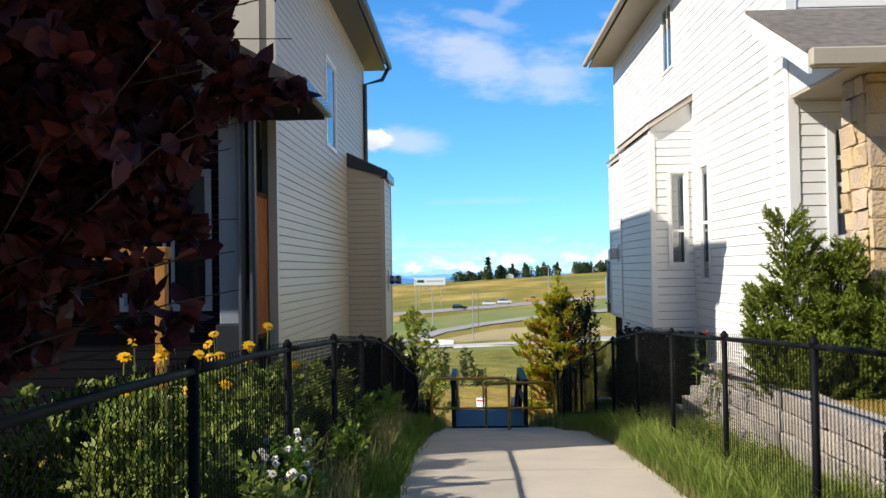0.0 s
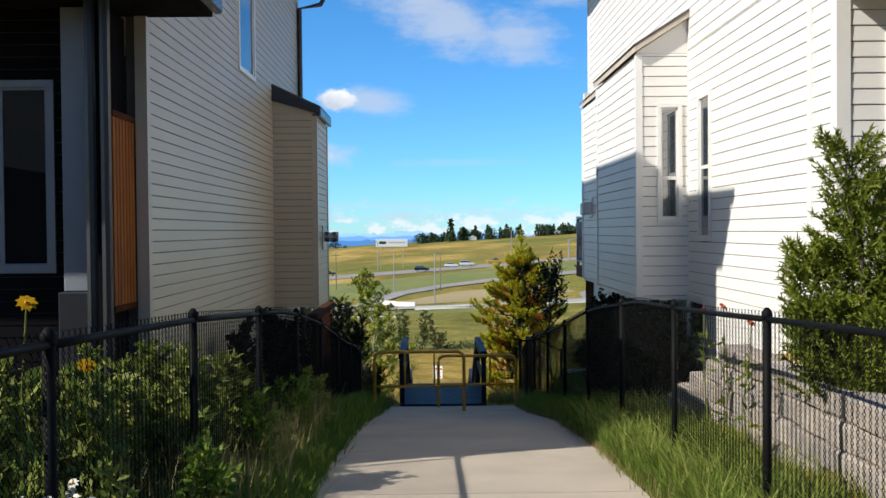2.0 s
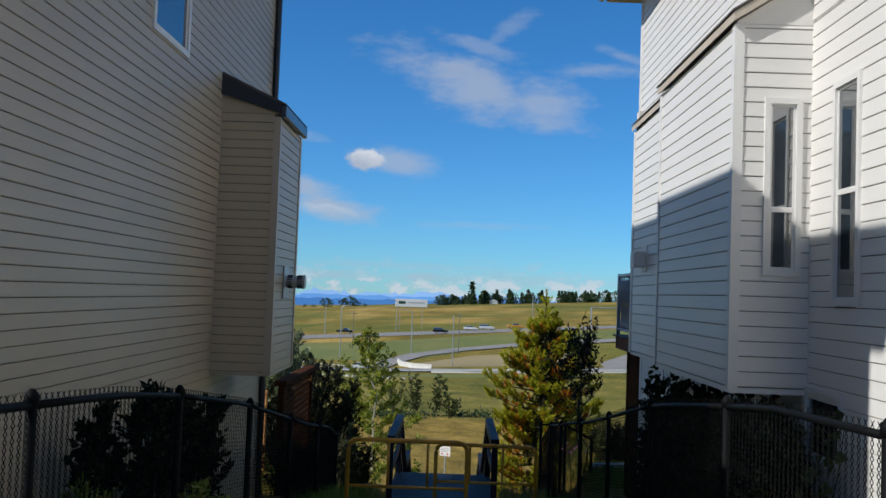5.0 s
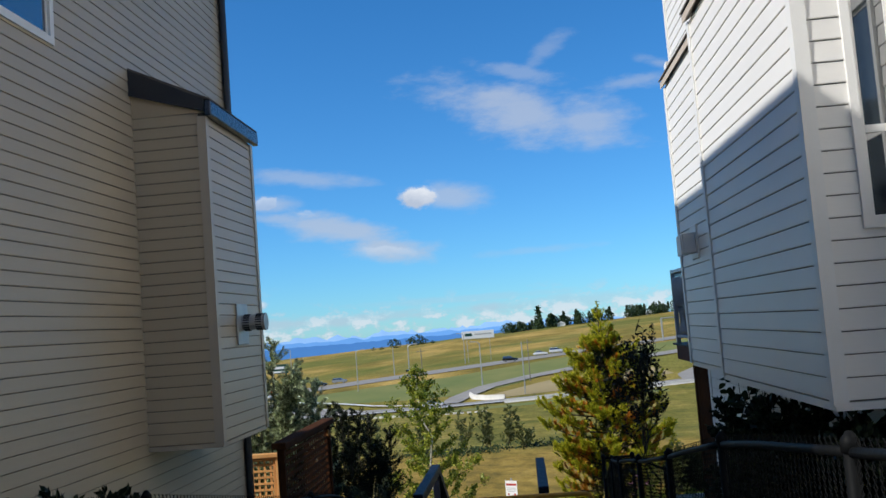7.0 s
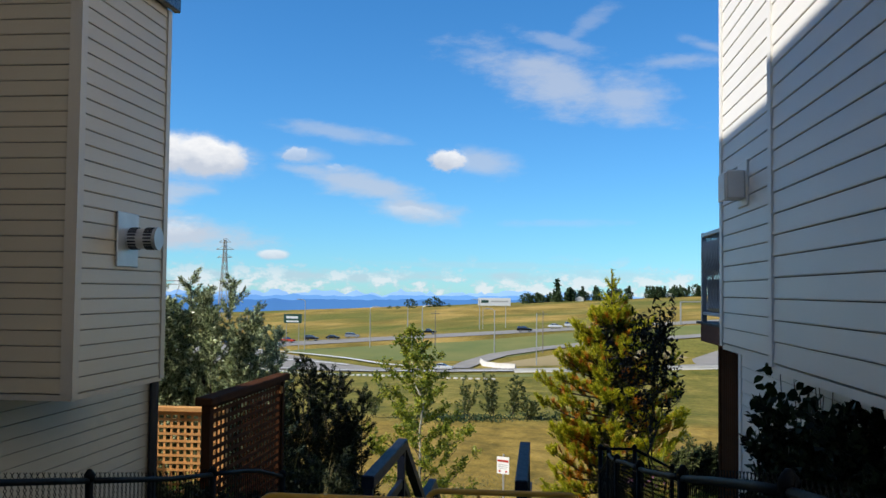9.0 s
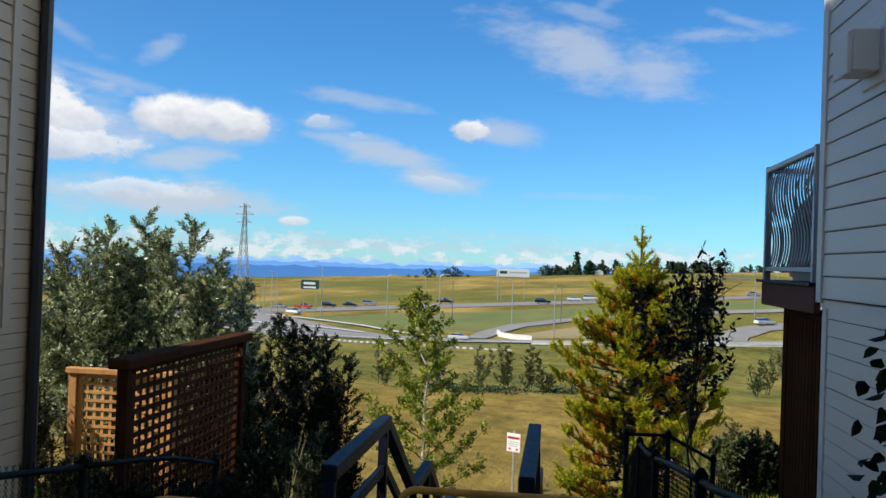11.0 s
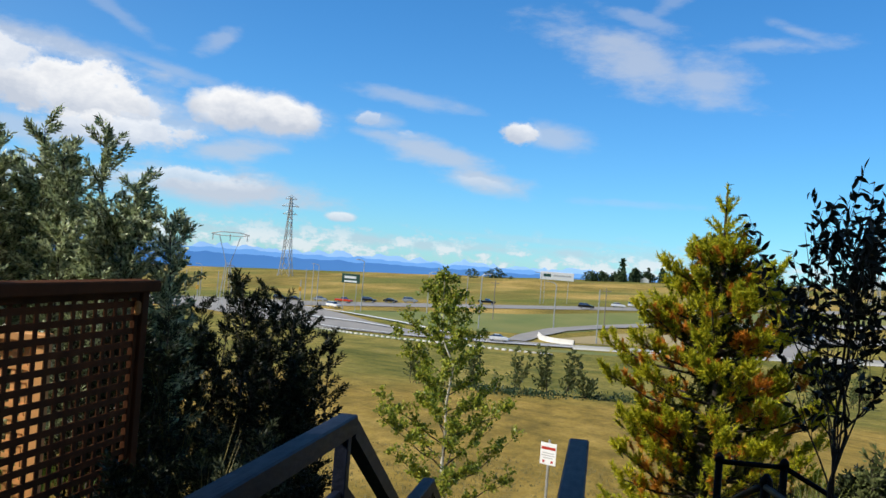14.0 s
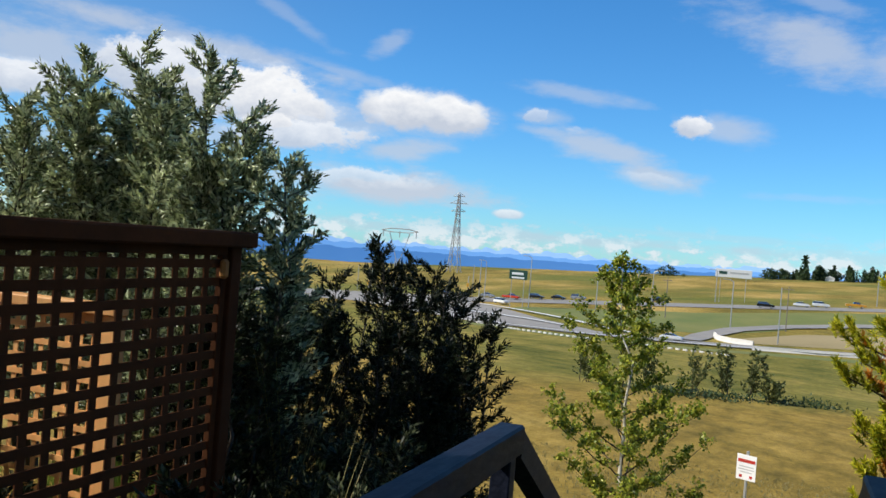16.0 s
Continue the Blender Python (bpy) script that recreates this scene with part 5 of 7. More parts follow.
def build_birch():
    rng = np.random.default_rng(4)
    x0, y0 = -2.15, 38.0
    z0, z1 = ground_z(x0, y0), 0.05
    ob = thing("birch_tree", "slender young birch with a pale trunk and fresh green leaves", "tree", at=(x0, y0, z0))
    ob.matrix_basis = Matrix()
    trunk = limb_points(np.array([x0, y0, z0 - 0.1]), np.array([-2.62, y0, z1]), 0, rng, 9)
    P, D = [], []
    for k in range(44):
        limbs = []
        f = 0.06 + 0.92 * k / 43
        o = trunk[0] + (trunk[-1] - trunk[0]) * f
        ang = k * 2.4 + rng.uniform(-.4, .4)
        reach = (2.5 * (1 - f) ** 0.85 + 0.14) * rng.uniform(0.45, 1.1)
        e = o + np.array([math.cos(ang) * reach, math.sin(ang) * reach, reach * rng.uniform(0.35, 0.8) + 0.1])
        pts = limb_points(o, e, -0.05, rng, 6)
        limbs.append((pts, 0.02 * (1.2 - f), 0.004))
        nt = 4 + int(reach * 8)
        for j in range(nt):
            g = 0.25 + 0.75 * rng.uniform()
            s = o + (e - o) * g
            td = unit(rng.normal(size=3)) * 1.0 + np.array([0, 0, 0.25])
            te = s + td * rng.uniform(0.12, 0.34)
            limbs.append((np.stack([s, (s + te) / 2, te]), 0.005, 0.002))
            m = 28
            h = rng.uniform(0, 1.05, m)[:, None]
            P.append(s + (te - s) * h + rng.normal(size=(m, 3)) * 0.035), D.append(unit(rng.normal(size=(m, 3))))
        wood("branch", limbs, M_BARK, ob, 5)
    wood("trunk", [(trunk, 0.055, 0.008)], M_BIRCHBARK, ob, 10)
    v, q = leaf_quads(np.concatenate(P), np.concatenate(D), 0.085, 0.034, rng, droop=0.3)
    array_mesh("crown", v, q, M_LEAF_BIRCH, ob)


build_birch()


def build_pine():
    """A cone of whorled limbs that turn up at the ends; thick bottle-brush shoots of needles along their outer part."""
    rng = np.random.default_rng(9)
    x0, y0, z1 = 2.86, 28.3, 1.76
    z0 = ground_z(x0, y0)
    ob = thing("pine_tree", "yellowing pine with rust-orange old needles on the bank", "tree", at=(x0, y0, z0))
    ob.matrix_basis = Matrix()
    trunk = limb_points(np.array([x0, y0, z0 - 0.1]), np.array([x0, y0, z1 - 0.1]), 0, rng, 10)
    # shoot: foot, direction, length, kind (0 fresh, 1 rusty, 2 inner, darkened as shade)
    shoots = [(np.array([x0, y0, z1 - 0.55]), np.array([0, 0, 1.0]), 0.55, 0)]
    for k in range(5):
        a = k * 1.26
        shoots.append((np.array([x0, y0, z1 - 0.42]), unit(np.array([math.cos(a), math.sin(a), 1.5])), 0.26, 0))
    for k in range(9):
        a = k * 2.4
        shoots.append((np.array([x0, y0, z1 - 0.62 - 0.03 * k]), unit(np.array([math.cos(a), math.sin(a), 0.9])), 0.26 + 0.02 * k, 0))
    whorl, z = 0, z0 + 0.45
    while z < z1 - 0.75:
        h = z1 - z
        reach0 = min(1.34, 0.53 * h - 0.12)
        n_limbs = 6 if h < 1.4 else 9
        for k in range(n_limbs):
            ang = k * math.tau / n_limbs + whorl * 0.9 + rng.uniform(-.3, .3)
            reach = reach0 * rng.uniform(0.62, 1.15)
            o = np.array([x0, y0, z + rng.uniform(-.17, .17)])
            out = np.array([math.cos(ang), math.sin(ang), 0])
            e = o + out * reach + np.array([0, 0, reach * rng.uniform(0.05, 0.55)])
            bend = o + (e - o) * 0.6 + np.array([0, 0, -0.06 * reach])
            pts = np.stack([o, o + (bend - o) * 0.5, bend, bend + (e - bend) * 0.5 + np.array([0, 0, 0.01]), e])
            twigs = [(pts, 0.012 + 0.006 * h ** 0.5, 0.007)]
            rusty = rng.uniform() < (0.12 if h < 1.4 else 0.40)
            side0 = np.cross(out, [0, 0, 1])
            n = 9 + int(reach * 13)
            for j in range(n):
                g = 0.30 + 0.72 * ((j + rng.uniform()) / n) ** 0.7
                s = np.array([np.interp(g, (0, 0.3, 0.6, 0.8, 1), pts[:, q]) for q in range(3)]) + rng.normal(size=3) * 0.045
                d = unit(out * rng.uniform(0.1, 0.8) + side0 * rng.uniform(-0.8, 0.8) + np.array([0, 0, rng.uniform(0.45, 1.5)]))
                length = rng.uniform(0.10, 0.22)
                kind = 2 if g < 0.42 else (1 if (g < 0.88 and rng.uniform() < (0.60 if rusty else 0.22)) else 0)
                shoots.append((s, d, length, kind))
                twigs.append((np.stack([s, s + d * length * 0.9]), 0.006, 0.004))
            # inner shoots carry the shade between the limbs in their colour
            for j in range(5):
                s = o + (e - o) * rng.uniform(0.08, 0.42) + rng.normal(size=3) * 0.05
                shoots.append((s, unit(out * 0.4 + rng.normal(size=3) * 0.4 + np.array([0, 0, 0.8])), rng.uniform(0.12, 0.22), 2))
            for j in range(3):
                shoots.append((e + rng.normal(size=3) * 0.03, unit(out * 0.55 + side0 * (j - 1) * 0.6 + np.array([0, 0, 0.9])), rng.uniform(0.16, 0.27), 0))
            wood("branch", twigs, M_BARK, ob, 4)
        z += 0.27 + 0.012 * h
        whorl += 1
    V, S = [], []
    for s, d, length, kind in shoots:
        n = int(20 + 190 * length)
        g = rng.uniform(0, 1, n) ** 0.85
        p = s + d * (length * g)[:, None]
        dirs = unit(d * 0.8 + rng.normal(size=(n, 3)) * 0.5)
        side = unit(np.cross(dirs, rng.normal(size=(n, 3))))
        ln = rng.uniform(0.05, 0.085, n)[:, None]
        V.append(np.stack([p - side * 0.0078, p + side * 0.0078, p + dirs * ln + side * 0.003, p + dirs * ln - side * 0.003], 1).reshape(-1, 3))
        S.append(np.full(n, kind))
    wood("trunk", [(trunk, 0.085, 0.012)], M_BARK, ob, 9)
    V = np.concatenate(V)
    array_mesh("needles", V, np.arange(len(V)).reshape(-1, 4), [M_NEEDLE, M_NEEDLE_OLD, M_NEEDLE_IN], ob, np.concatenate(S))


build_pine()


def broad_tree(name, label, base, crown, radii, n_limbs, leaf, material, per, seed, stems=1, trunk_r=0.03, tip_up=0.6, droop=0.2, low=0.3):
    """An open tree with larger leaves: limbs from the stem into an ellipsoid, shoots with leaves along them."""
    rng = np.random.default_rng(seed)
    ob = thing(name, label, "tree", at=tuple(base))
    ob.matrix_basis = Matrix()
    base, crown, radii = np.array(base, float), np.array(crown, float), np.array(radii, float)
    limbs, P, D = [], [], []
    for s in range(stems):
        b = base + np.array([rng.uniform(-.1, .1), rng.uniform(-.1, .1), -0.1]) * (stems > 1)
        top = crown + radii * np.array([rng.uniform(-.35, .35), rng.uniform(-.35, .35), 0.8]) * (stems > 1) + np.array([0, 0, radii[2]]) * (stems == 1)
        tp = limb_points(b, top, 0, rng, 9)
        limbs.append((tp, trunk_r, 0.006))
        for k in range(n_limbs // stems):
            f = low + (0.98 - low) * (k + rng.uniform()) / (n_limbs // stems)
            i = min(int(f * 8), 7)
            o = tp[i] + (tp[i + 1] - tp[i]) * (f * 8 - i)
            u = unit(rng.normal(size=3) + np.array([0, 0, 0.2]))
            e = crown + radii * u * rng.uniform(0.55, 1.05)
            if e[2] < o[2]:
                e[2] = o[2] + abs(e[2] - o[2]) * 0.3
            pts = limb_points(o, e, 0.12, rng, 7)
            limbs.append((pts, 0.008, 0.002))
            for j in range(4):
                g = rng.uniform(0.35, 1.0)
                i2 = min(int(g * 6), 5)
                so = pts[i2] + (pts[i2 + 1] - pts[i2]) * (g * 6 - i2)
                se = so + (unit(rng.normal(size=3)) * 0.55 + np.array([0, 0, tip_up])) * rng.uniform(0.18, 0.42)
                sp = limb_points(so, se, 0.1, rng, 4)
                limbs.append((sp, 0.003, 0.0015))
                m = per
                h = np.linspace(0.1, 1.0, m)
                i3 = np.minimum((h * 3).astype(int), 2)
                q = sp[i3] + (sp[i3 + 1] - sp[i3]) * (h * 3 - i3)[:, None]
                P.append(q), D.append(unit(rng.normal(size=(m, 3))) * 0.9 + unit(se - so) * 0.7)
    wood("trunk", limbs, M_BARK, ob, 4)
    v, q = leaf_fine(np.concatenate(P), np.concatenate(D), leaf[0], leaf[1], rng, droop=droop)
    array_mesh("crown", v, q, material, ob)
    return ob


broad_tree("cherry_tree", "small dark-leaved chokecherry tree inside the garden fence", (2.82, 21.6, ground_z(2.82, 21.6)), (2.86, 21.6, 0.11), (0.60, 0.48, 0.72), 36,
           (0.085, 0.019), M_LEAF_CHERRY, 9, 14, stems=2, trunk_r=0.024, tip_up=0.9, low=0.48)
broad_tree("plum_tree", "purple-leaved plum tree overhanging the garden fence", (-2.35, 0.7, ground_z(-2.35, 0.7)), (-1.95, 0.5, 2.55), (1.25, 0.85, 1.65), 860,
           (0.105, 0.044), M_LEAF_PLUM, 22, 15, stems=3, trunk_r=0.05, tip_up=0.3)


def build_juniper():
    rng = np.random.default_rng(17)
    base = np.array([3.2, 6.15, 0.55])
    ob = thing("conifer_bush", "bushy upright green conifer on the stone-edged terrace", "shrub", at=tuple(base))
    ob.matrix_basis = Matrix()
    V, S, limbs = [], [], []
    spikes = [(-0.30, -0.1, 2.25), (-0.05, 0.15, 2.0), (0.2, -0.15, 1.9), (0.45, 0.1, 2.0), (0.7, 0.0, 1.7), (-0.5, 0.1, 1.55), (-0.55, -0.2, 1.2), (0.05, -0.35, 1.5), (0.5, -0.4, 1.4), (0.95, 0.0, 1.45), (-0.2, -0.5, 1.1), (0.3, -0.55, 1.0)]
    for dx, dy, zt in spikes:
        tip = np.array([base[0] + dx, base[1] + dy, zt])
        foot = base + np.array([dx * 0.35, dy * 0.35, 0])
        limbs.append((limb_points(foot, tip, 0, rng, 6), 0.02, 0.005))
        for k in range(250):
            f = rng.uniform(0.04, 1.0)
            o = foot + (tip - foot) * f
            ang = rng.uniform(0, math.tau)
            r = 0.34 * (1.15 - f) + 0.07
            s = o + np.array([math.cos(ang), math.sin(ang), 0]) * r * rng.uniform(0.2, 0.8)
            d = unit(np.array([math.cos(ang), math.sin(ang), rng.uniform(0.5, 1.5)]))
            n = 40
            g = rng.uniform(0, 1, n)
            p = s + d * (0.17 * g)[:, None]
            dirs = unit(d * 0.8 + rng.normal(size=(n, 3)) * 0.6)
            side = unit(np.cross(dirs, rng.normal(size=(n, 3))))
            ln = rng.uniform(0.03, 0.055, n)[:, None]
            V.append(np.stack([p - side * 0.006, p + side * 0.006, p + dirs * ln + side * 0.0025, p + dirs * ln - side * 0.002], 1).reshape(-1, 3))
    wood("trunk", limbs, M_BARK, ob, 5)
    V = np.concatenate(V)
    array_mesh("needles", V, np.arange(len(V)).reshape(-1, 4), M_JUNIPER, ob)


build_juniper()


def blades(name, label, spots, material, height, width, seed, per=9, lean=0.45, category="grass", kind="stuff"):
    """Tufts of grass blades; spots: an (n, 2) array of places."""
    rng = np.random.default_rng(seed)
    n = len(spots) * per
    xy = np.repeat(spots, per, 0) + rng.normal(size=(n, 2)) * 0.035
    z = np.array([ground_z(x, y) for x, y in spots])
    p = np.column_stack([xy, np.repeat(z, per) - 0.02])
    h = height * rng.uniform(0.45, 1.2, n)
    ang = rng.uniform(0, math.tau, n)
    bend = np.column_stack([np.cos(ang), np.sin(ang), np.zeros(n)]) * (lean * h * rng.uniform(0.2, 1.2, n))[:, None]
    side = np.column_stack([-np.sin(ang), np.cos(ang), np.zeros(n)]) * (width * rng.uniform(0.6, 1.2, n))[:, None]
    up = np.column_stack([np.zeros(n), np.zeros(n), h])
    v = np.stack([p - side, p + side, p + up * 0.6 + bend * 0.35 + side * 0.7, p + up + bend, p + up * 0.6 + bend * 0.35 - side * 0.7], 1).reshape(-1, 3)
    i = np.arange(n)[:, None] * 5
    q = np.concatenate([i + np.array([[0, 1, 2, 4]]), i + np.array([[4, 2, 3, 3]])])
    tri = q[n:, :3]
    ob = array_mesh(name, v, np.concatenate([q[:n, [0, 1, 2]], q[:n, [0, 2, 3]], tri]), material)
    return tagged(ob, label, category, kind=kind)


def scatter(n, x0, x1, y0, y1, seed, keep=None):
    rng = np.random.default_rng(seed)
    p = np.column_stack([rng.uniform(x0, x1, n), rng.uniform(y0, y1, n)])
    return p if keep is None else np.array([q for q in p if keep(*q)])


blades("verge_grass", "lush green grass beside the path", scatter(5200, 1.80, 2.72, 0.0, 18.0, 1), M_GRASS, 0.22, 0.005, 1, lean=1.1)
blades("verge_grass", "long arching tufts of bright grass", scatter(700, 1.86, 2.75, 1.0, 10.5, 19), M_WEED, 0.34, 0.006, 19, per=12, lean=1.2)
blades("verge_grass", "straw-coloured grass edge of the path", scatter(900, 1.74, 1.98, 2.0, 17.0, 2), M_GRASS_DRY, 0.16, 0.004, 2)
blades("verge_grass", "green grass along the garden fence", scatter(2600, -1.5, -0.74, 1.0, 18.5, 3), M_GRASS, 0.22, 0.006, 3, lean=1.0)
blades("weeds", "tall dry grass along the fence", scatter(420, -1.7, -0.95, 1.0, 11.0, 4), M_GRASS_DRY, 0.50, 0.004, 4, per=5)
for _k in range(15):
    _x, _y = -1.45 + 0.3 * math.sin(_k * 2.3), 1.6 + _k * 0.62
    bushy("weed", "leafy green weed growing through the fence", "weed", ground_stems(_x, _y, 5, 0.16, 0.22, lambda x, y, r: ground_z(x, y) + r.uniform(0.28, 0.62), 0.16, 90 + _k), (0.075, 0.016), M_WEED if _k % 3 else M_GRASS, twigs=12, per=16, seed=90 + _k, group="weeds along the fence", twig=0.12, trunk_r=0.006)
for _k in range(27):
    _x, _y = (-1.85 if _k < 18 else -2.6) + 0.32 * math.sin(_k * 1.7), 1.9 + (_k % 18) * 0.33 + (1.2 if _k > 17 else 0)
    bushy("weed", "tall leafy garden plant behind the fence", "weed", ground_stems(_x, _y, 5, 0.2, 0.2, lambda x, y, r: ground_z(x, y) + r.uniform(0.45, 0.95), 0.2, 130 + _k), (0.085, 0.020), M_WEED, twigs=14, per=18, seed=130 + _k, group="leafy plants in the garden", twig=0.14, trunk_r=0.006)
blades("garden_grass", "rough green garden growth", scatter(900, -3.6, -1.3, 0.0, 9.0, 5, lambda x, y: not (x < -2.3 and y > 7.1)), M_WEED, 0.40, 0.008, 5)
blades("bank_grass", "long straw grass on the bank", scatter(4200, -4.5, 5.5, 19.5, 34.0, 6, lambda x, y: not (-0.7 < x < 1.4 and y < 32) and not (x > 2.6 and y < 24.5) and not (x < -0.9 and y < 27.5)), M_GRASS_DRY, 0.34, 0.006, 6)
blades("bank_grass", "green grass on the bank", scatter(2600, -4.5, 4.5, 19.3, 34.0, 7, lambda x, y: not (-0.7 < x < 1.4 and y < 32) and not (x > 2.6 and y < 24.5)), M_GRASS, 0.30, 0.006, 7)
blades("meadow_grass", "dry meadow grass tufts", scatter(3500, -9, 9, 31.0, 50.0, 8), M_GRASS_DRY, 0.12, 0.008, 8, per=5)


def flower_stalks(name, label, spots, z_tops, petal, size, seed, category="flower", petals=9, leaves=14):
    """Single plants: a stem, leaves along it and a flower head."""
    rng = np.random.default_rng(seed)
    for (x, y), zt in zip(spots, z_tops):
        z0 = ground_z(x, y)
        ob = thing(name, label, category, label, at=(x, y, z0))
        ob.matrix_basis = Matrix()
        tip = np.array([x + rng.uniform(-.06, .06), y + rng.uniform(-.06, .06), zt])
        pts = limb_points(np.array([x, y, z0 - 0.03]), tip, 0, rng, 5)
        wood("stem", [(pts, 0.006, 0.004)], M_WEED, ob, 5)
        g = rng.uniform(0.1, 0.85, leaves)
        p = pts[0] + (pts[-1] - pts[0]) * g[:, None]
        v, q = leaf_quads(p, unit(rng.normal(size=(leaves, 3))) + np.array([0, 0, 0.4]), 0.12, 0.018, rng)
        array_mesh("leaves", v, q, M_WEED, ob)
        a = np.arange(petals) * math.tau / petals
        nrm = unit(np.array([rng.uniform(-.5, .5), -0.7 + rng.uniform(-.3, .3), 0.7]))
        u = unit(np.cross(nrm, [1, 0.2, 0.1]))
        w = np.cross(nrm, u)
        d = np.cos(a)[:, None] * u + np.sin(a)[:, None] * w
        s = np.cross(np.broadcast_to(nrm, d.shape), d)
        t = tip + 0 * d
        vv = np.stack([t, t + d * size * 0.6 + s * size * 0.3 + nrm * 0.01, t + d * size, t + d * size * 0.6 - s * size * 0.3 + nrm * 0.01], 1).reshape(-1, 3)
        head = array_mesh("petals", vv, np.arange(4 * petals).reshape(-1, 4), petal, ob)
        part("flower_centre", tubes(((tuple(tip - nrm * 0.01), tuple(tip + nrm * 0.018)), (size * 0.28, size * 0.18)), sides=8), M_YELLOW, head)


_r = random.Random(21)
flower_stalks("coneflower", "tall yellow garden flower on a leafy stalk", [(-1.75 + _r.uniform(-.45, .35), 3.1 + _r.uniform(-.9, 1.6)) for _ in range(16)],
              [1.18 + _r.uniform(-0.12, 0.28) for _ in range(16)], M_FLOWER_Y, 0.046, 21)
flower_stalks("daisy", "small white wildflower among the weeds", [(-1.33 + _r.uniform(-.2, .16), 3.2 + _r.uniform(-0.4, 0.5)) for _ in range(46)],
              [0.64 + _r.uniform(-0.14, 0.10) for _ in range(46)], M_FLOWER_W, 0.028, 22, leaves=6)
flower_stalks("aster", "purple garden flower at the yard fence", [(2.95 + _r.uniform(-.2, .25), 23.2 + _r.uniform(-.4, .4)) for _ in range(16)],
              [-1.55 + _r.uniform(-0.12, 0.1) for _ in range(16)], M_FLOWER_P, 0.03, 23, leaves=8)
flower_stalks("rose", "pink-red rose behind the chain-link fence", [(2.45, 7.2), (2.55, 7.9), (2.4, 6.6)], [1.12, 1.02, 1.05], M_FLOWER_R, 0.04, 24, leaves=22)


def creeper():
    """Climbing leaves on the shaded wall under the bays."""
    rng = np.random.default_rng(31)
    ob = thing("creeper", "dark green creeper climbing the shaded basement wall", "plant", at=(3.4, 14, -1.3))
    ob.matrix_basis = Matrix()
    limbs, P, D = [], [], []
    for k in range(64):
        y = rng.uniform(11.3, 17.3)
        z0 = ground_z(3.3, y)
        zt = rng.uniform(0.2, 0.76) if y < 16.7 else rng.uniform(-0.9, 0.1)
        a, c = np.array([3.38, y, z0]), np.array([3.38, y + rng.uniform(-.5, .6), zt])
        pts = limb_points(a, c, 0, rng, 8)
        pts[:, 0] = 3.385
        limbs.append((pts, 0.008, 0.003))
        m = 70
        g = rng.uniform(0, 1, m)
        i = np.minimum((g * 7).astype(int), 6)
        q = pts[i] + (pts[i + 1] - pts[i]) * (g * 7 - i)[:, None] + rng.normal(size=(m, 3)) * 0.10
        q[:, 0] = 3.36 - np.abs(rng.normal(size=m)) * 0.10
        q[:, 2] = np.minimum(q[:, 2], 0.76)
        P.append(q), D.append(np.column_stack([-0.6 + rng.normal(size=m) * .4, rng.normal(size=m) * .6, -0.5 + rng.normal(size=m) * .4]))
    for limb in limbs:
        wood("stem", [limb], M_BARK, ob, 5)
    v, q = leaf_fine(np.concatenate(P), np.concatenate(D), 0.105, 0.046, rng)
    array_mesh("foliage", v, q, M_LEAF_CREEPER, ob)


creeper()

bushy("garden_plant", "feathery grey-green garden plant beside the yard fence", "plant", ground_stems(3.62, 23.5, 5, 0.16, 0.14, lambda x, y, r: -0.95 - r.uniform(0, 0.3), 0.16, 13),
      (0.07, 0.012), M_LEAF_SAPLING, twigs=16, per=12, seed=13, twig=0.12, trunk_r=0.006)

# spiky ornamental grass and dry stalks


def spiky(x, y, z0, n, length, material, label, seed, spread=0.6):
    rng = np.random.default_rng(seed)
    ob = thing("ornamental_grass", label, "grass", at=(x, y, z0))
    ob.matrix_basis = Matrix()
    for k in range(n):
        a = rng.uniform(0, math.tau)
        tip = np.array([math.cos(a) * spread * rng.uniform(0.2, 1), math.sin(a) * spread * rng.uniform(0.2, 1), rng.uniform(0.7, 1.0)]) * length
        s = np.array([-math.sin(a), math.cos(a), 0]) * 0.006
        o = np.array([x, y, z0 - 0.02])
        mid = o + tip * np.array([0.35, 0.35, 0.6])
        array_mesh("blade", np.stack([o - s, o + s, mid + s, mid - s, o + tip]), np.array([[0, 1, 2], [0, 2, 3], [3, 2, 4]]), material, ob)


spiky(3.15, 23.4, ground_z(3.15, 23.4), 34, 1.15, M_WEED, "spiky yellow-green ornamental grass clump in the yard", 41, 0.45)
spiky(-2.5, 23.2, ground_z(-2.5, 23.2), 14, 2.3, M_GRASS_DRY, "tall dry straw grass stalks by the trellis", 42, 0.30)
spiky(-1.75, 22.25, ground_z(-1.75, 22.25), 9, 1.75, M_GRASS_DRY, "tall dry straw grass stalks below the screen", 44, 0.32)
spiky(-2.1, 23.6, ground_z(-2.1, 23.6), 10, 1.9, M_GRASS_DRY, "tall dry straw grass stalks on the bank", 43, 0.35)

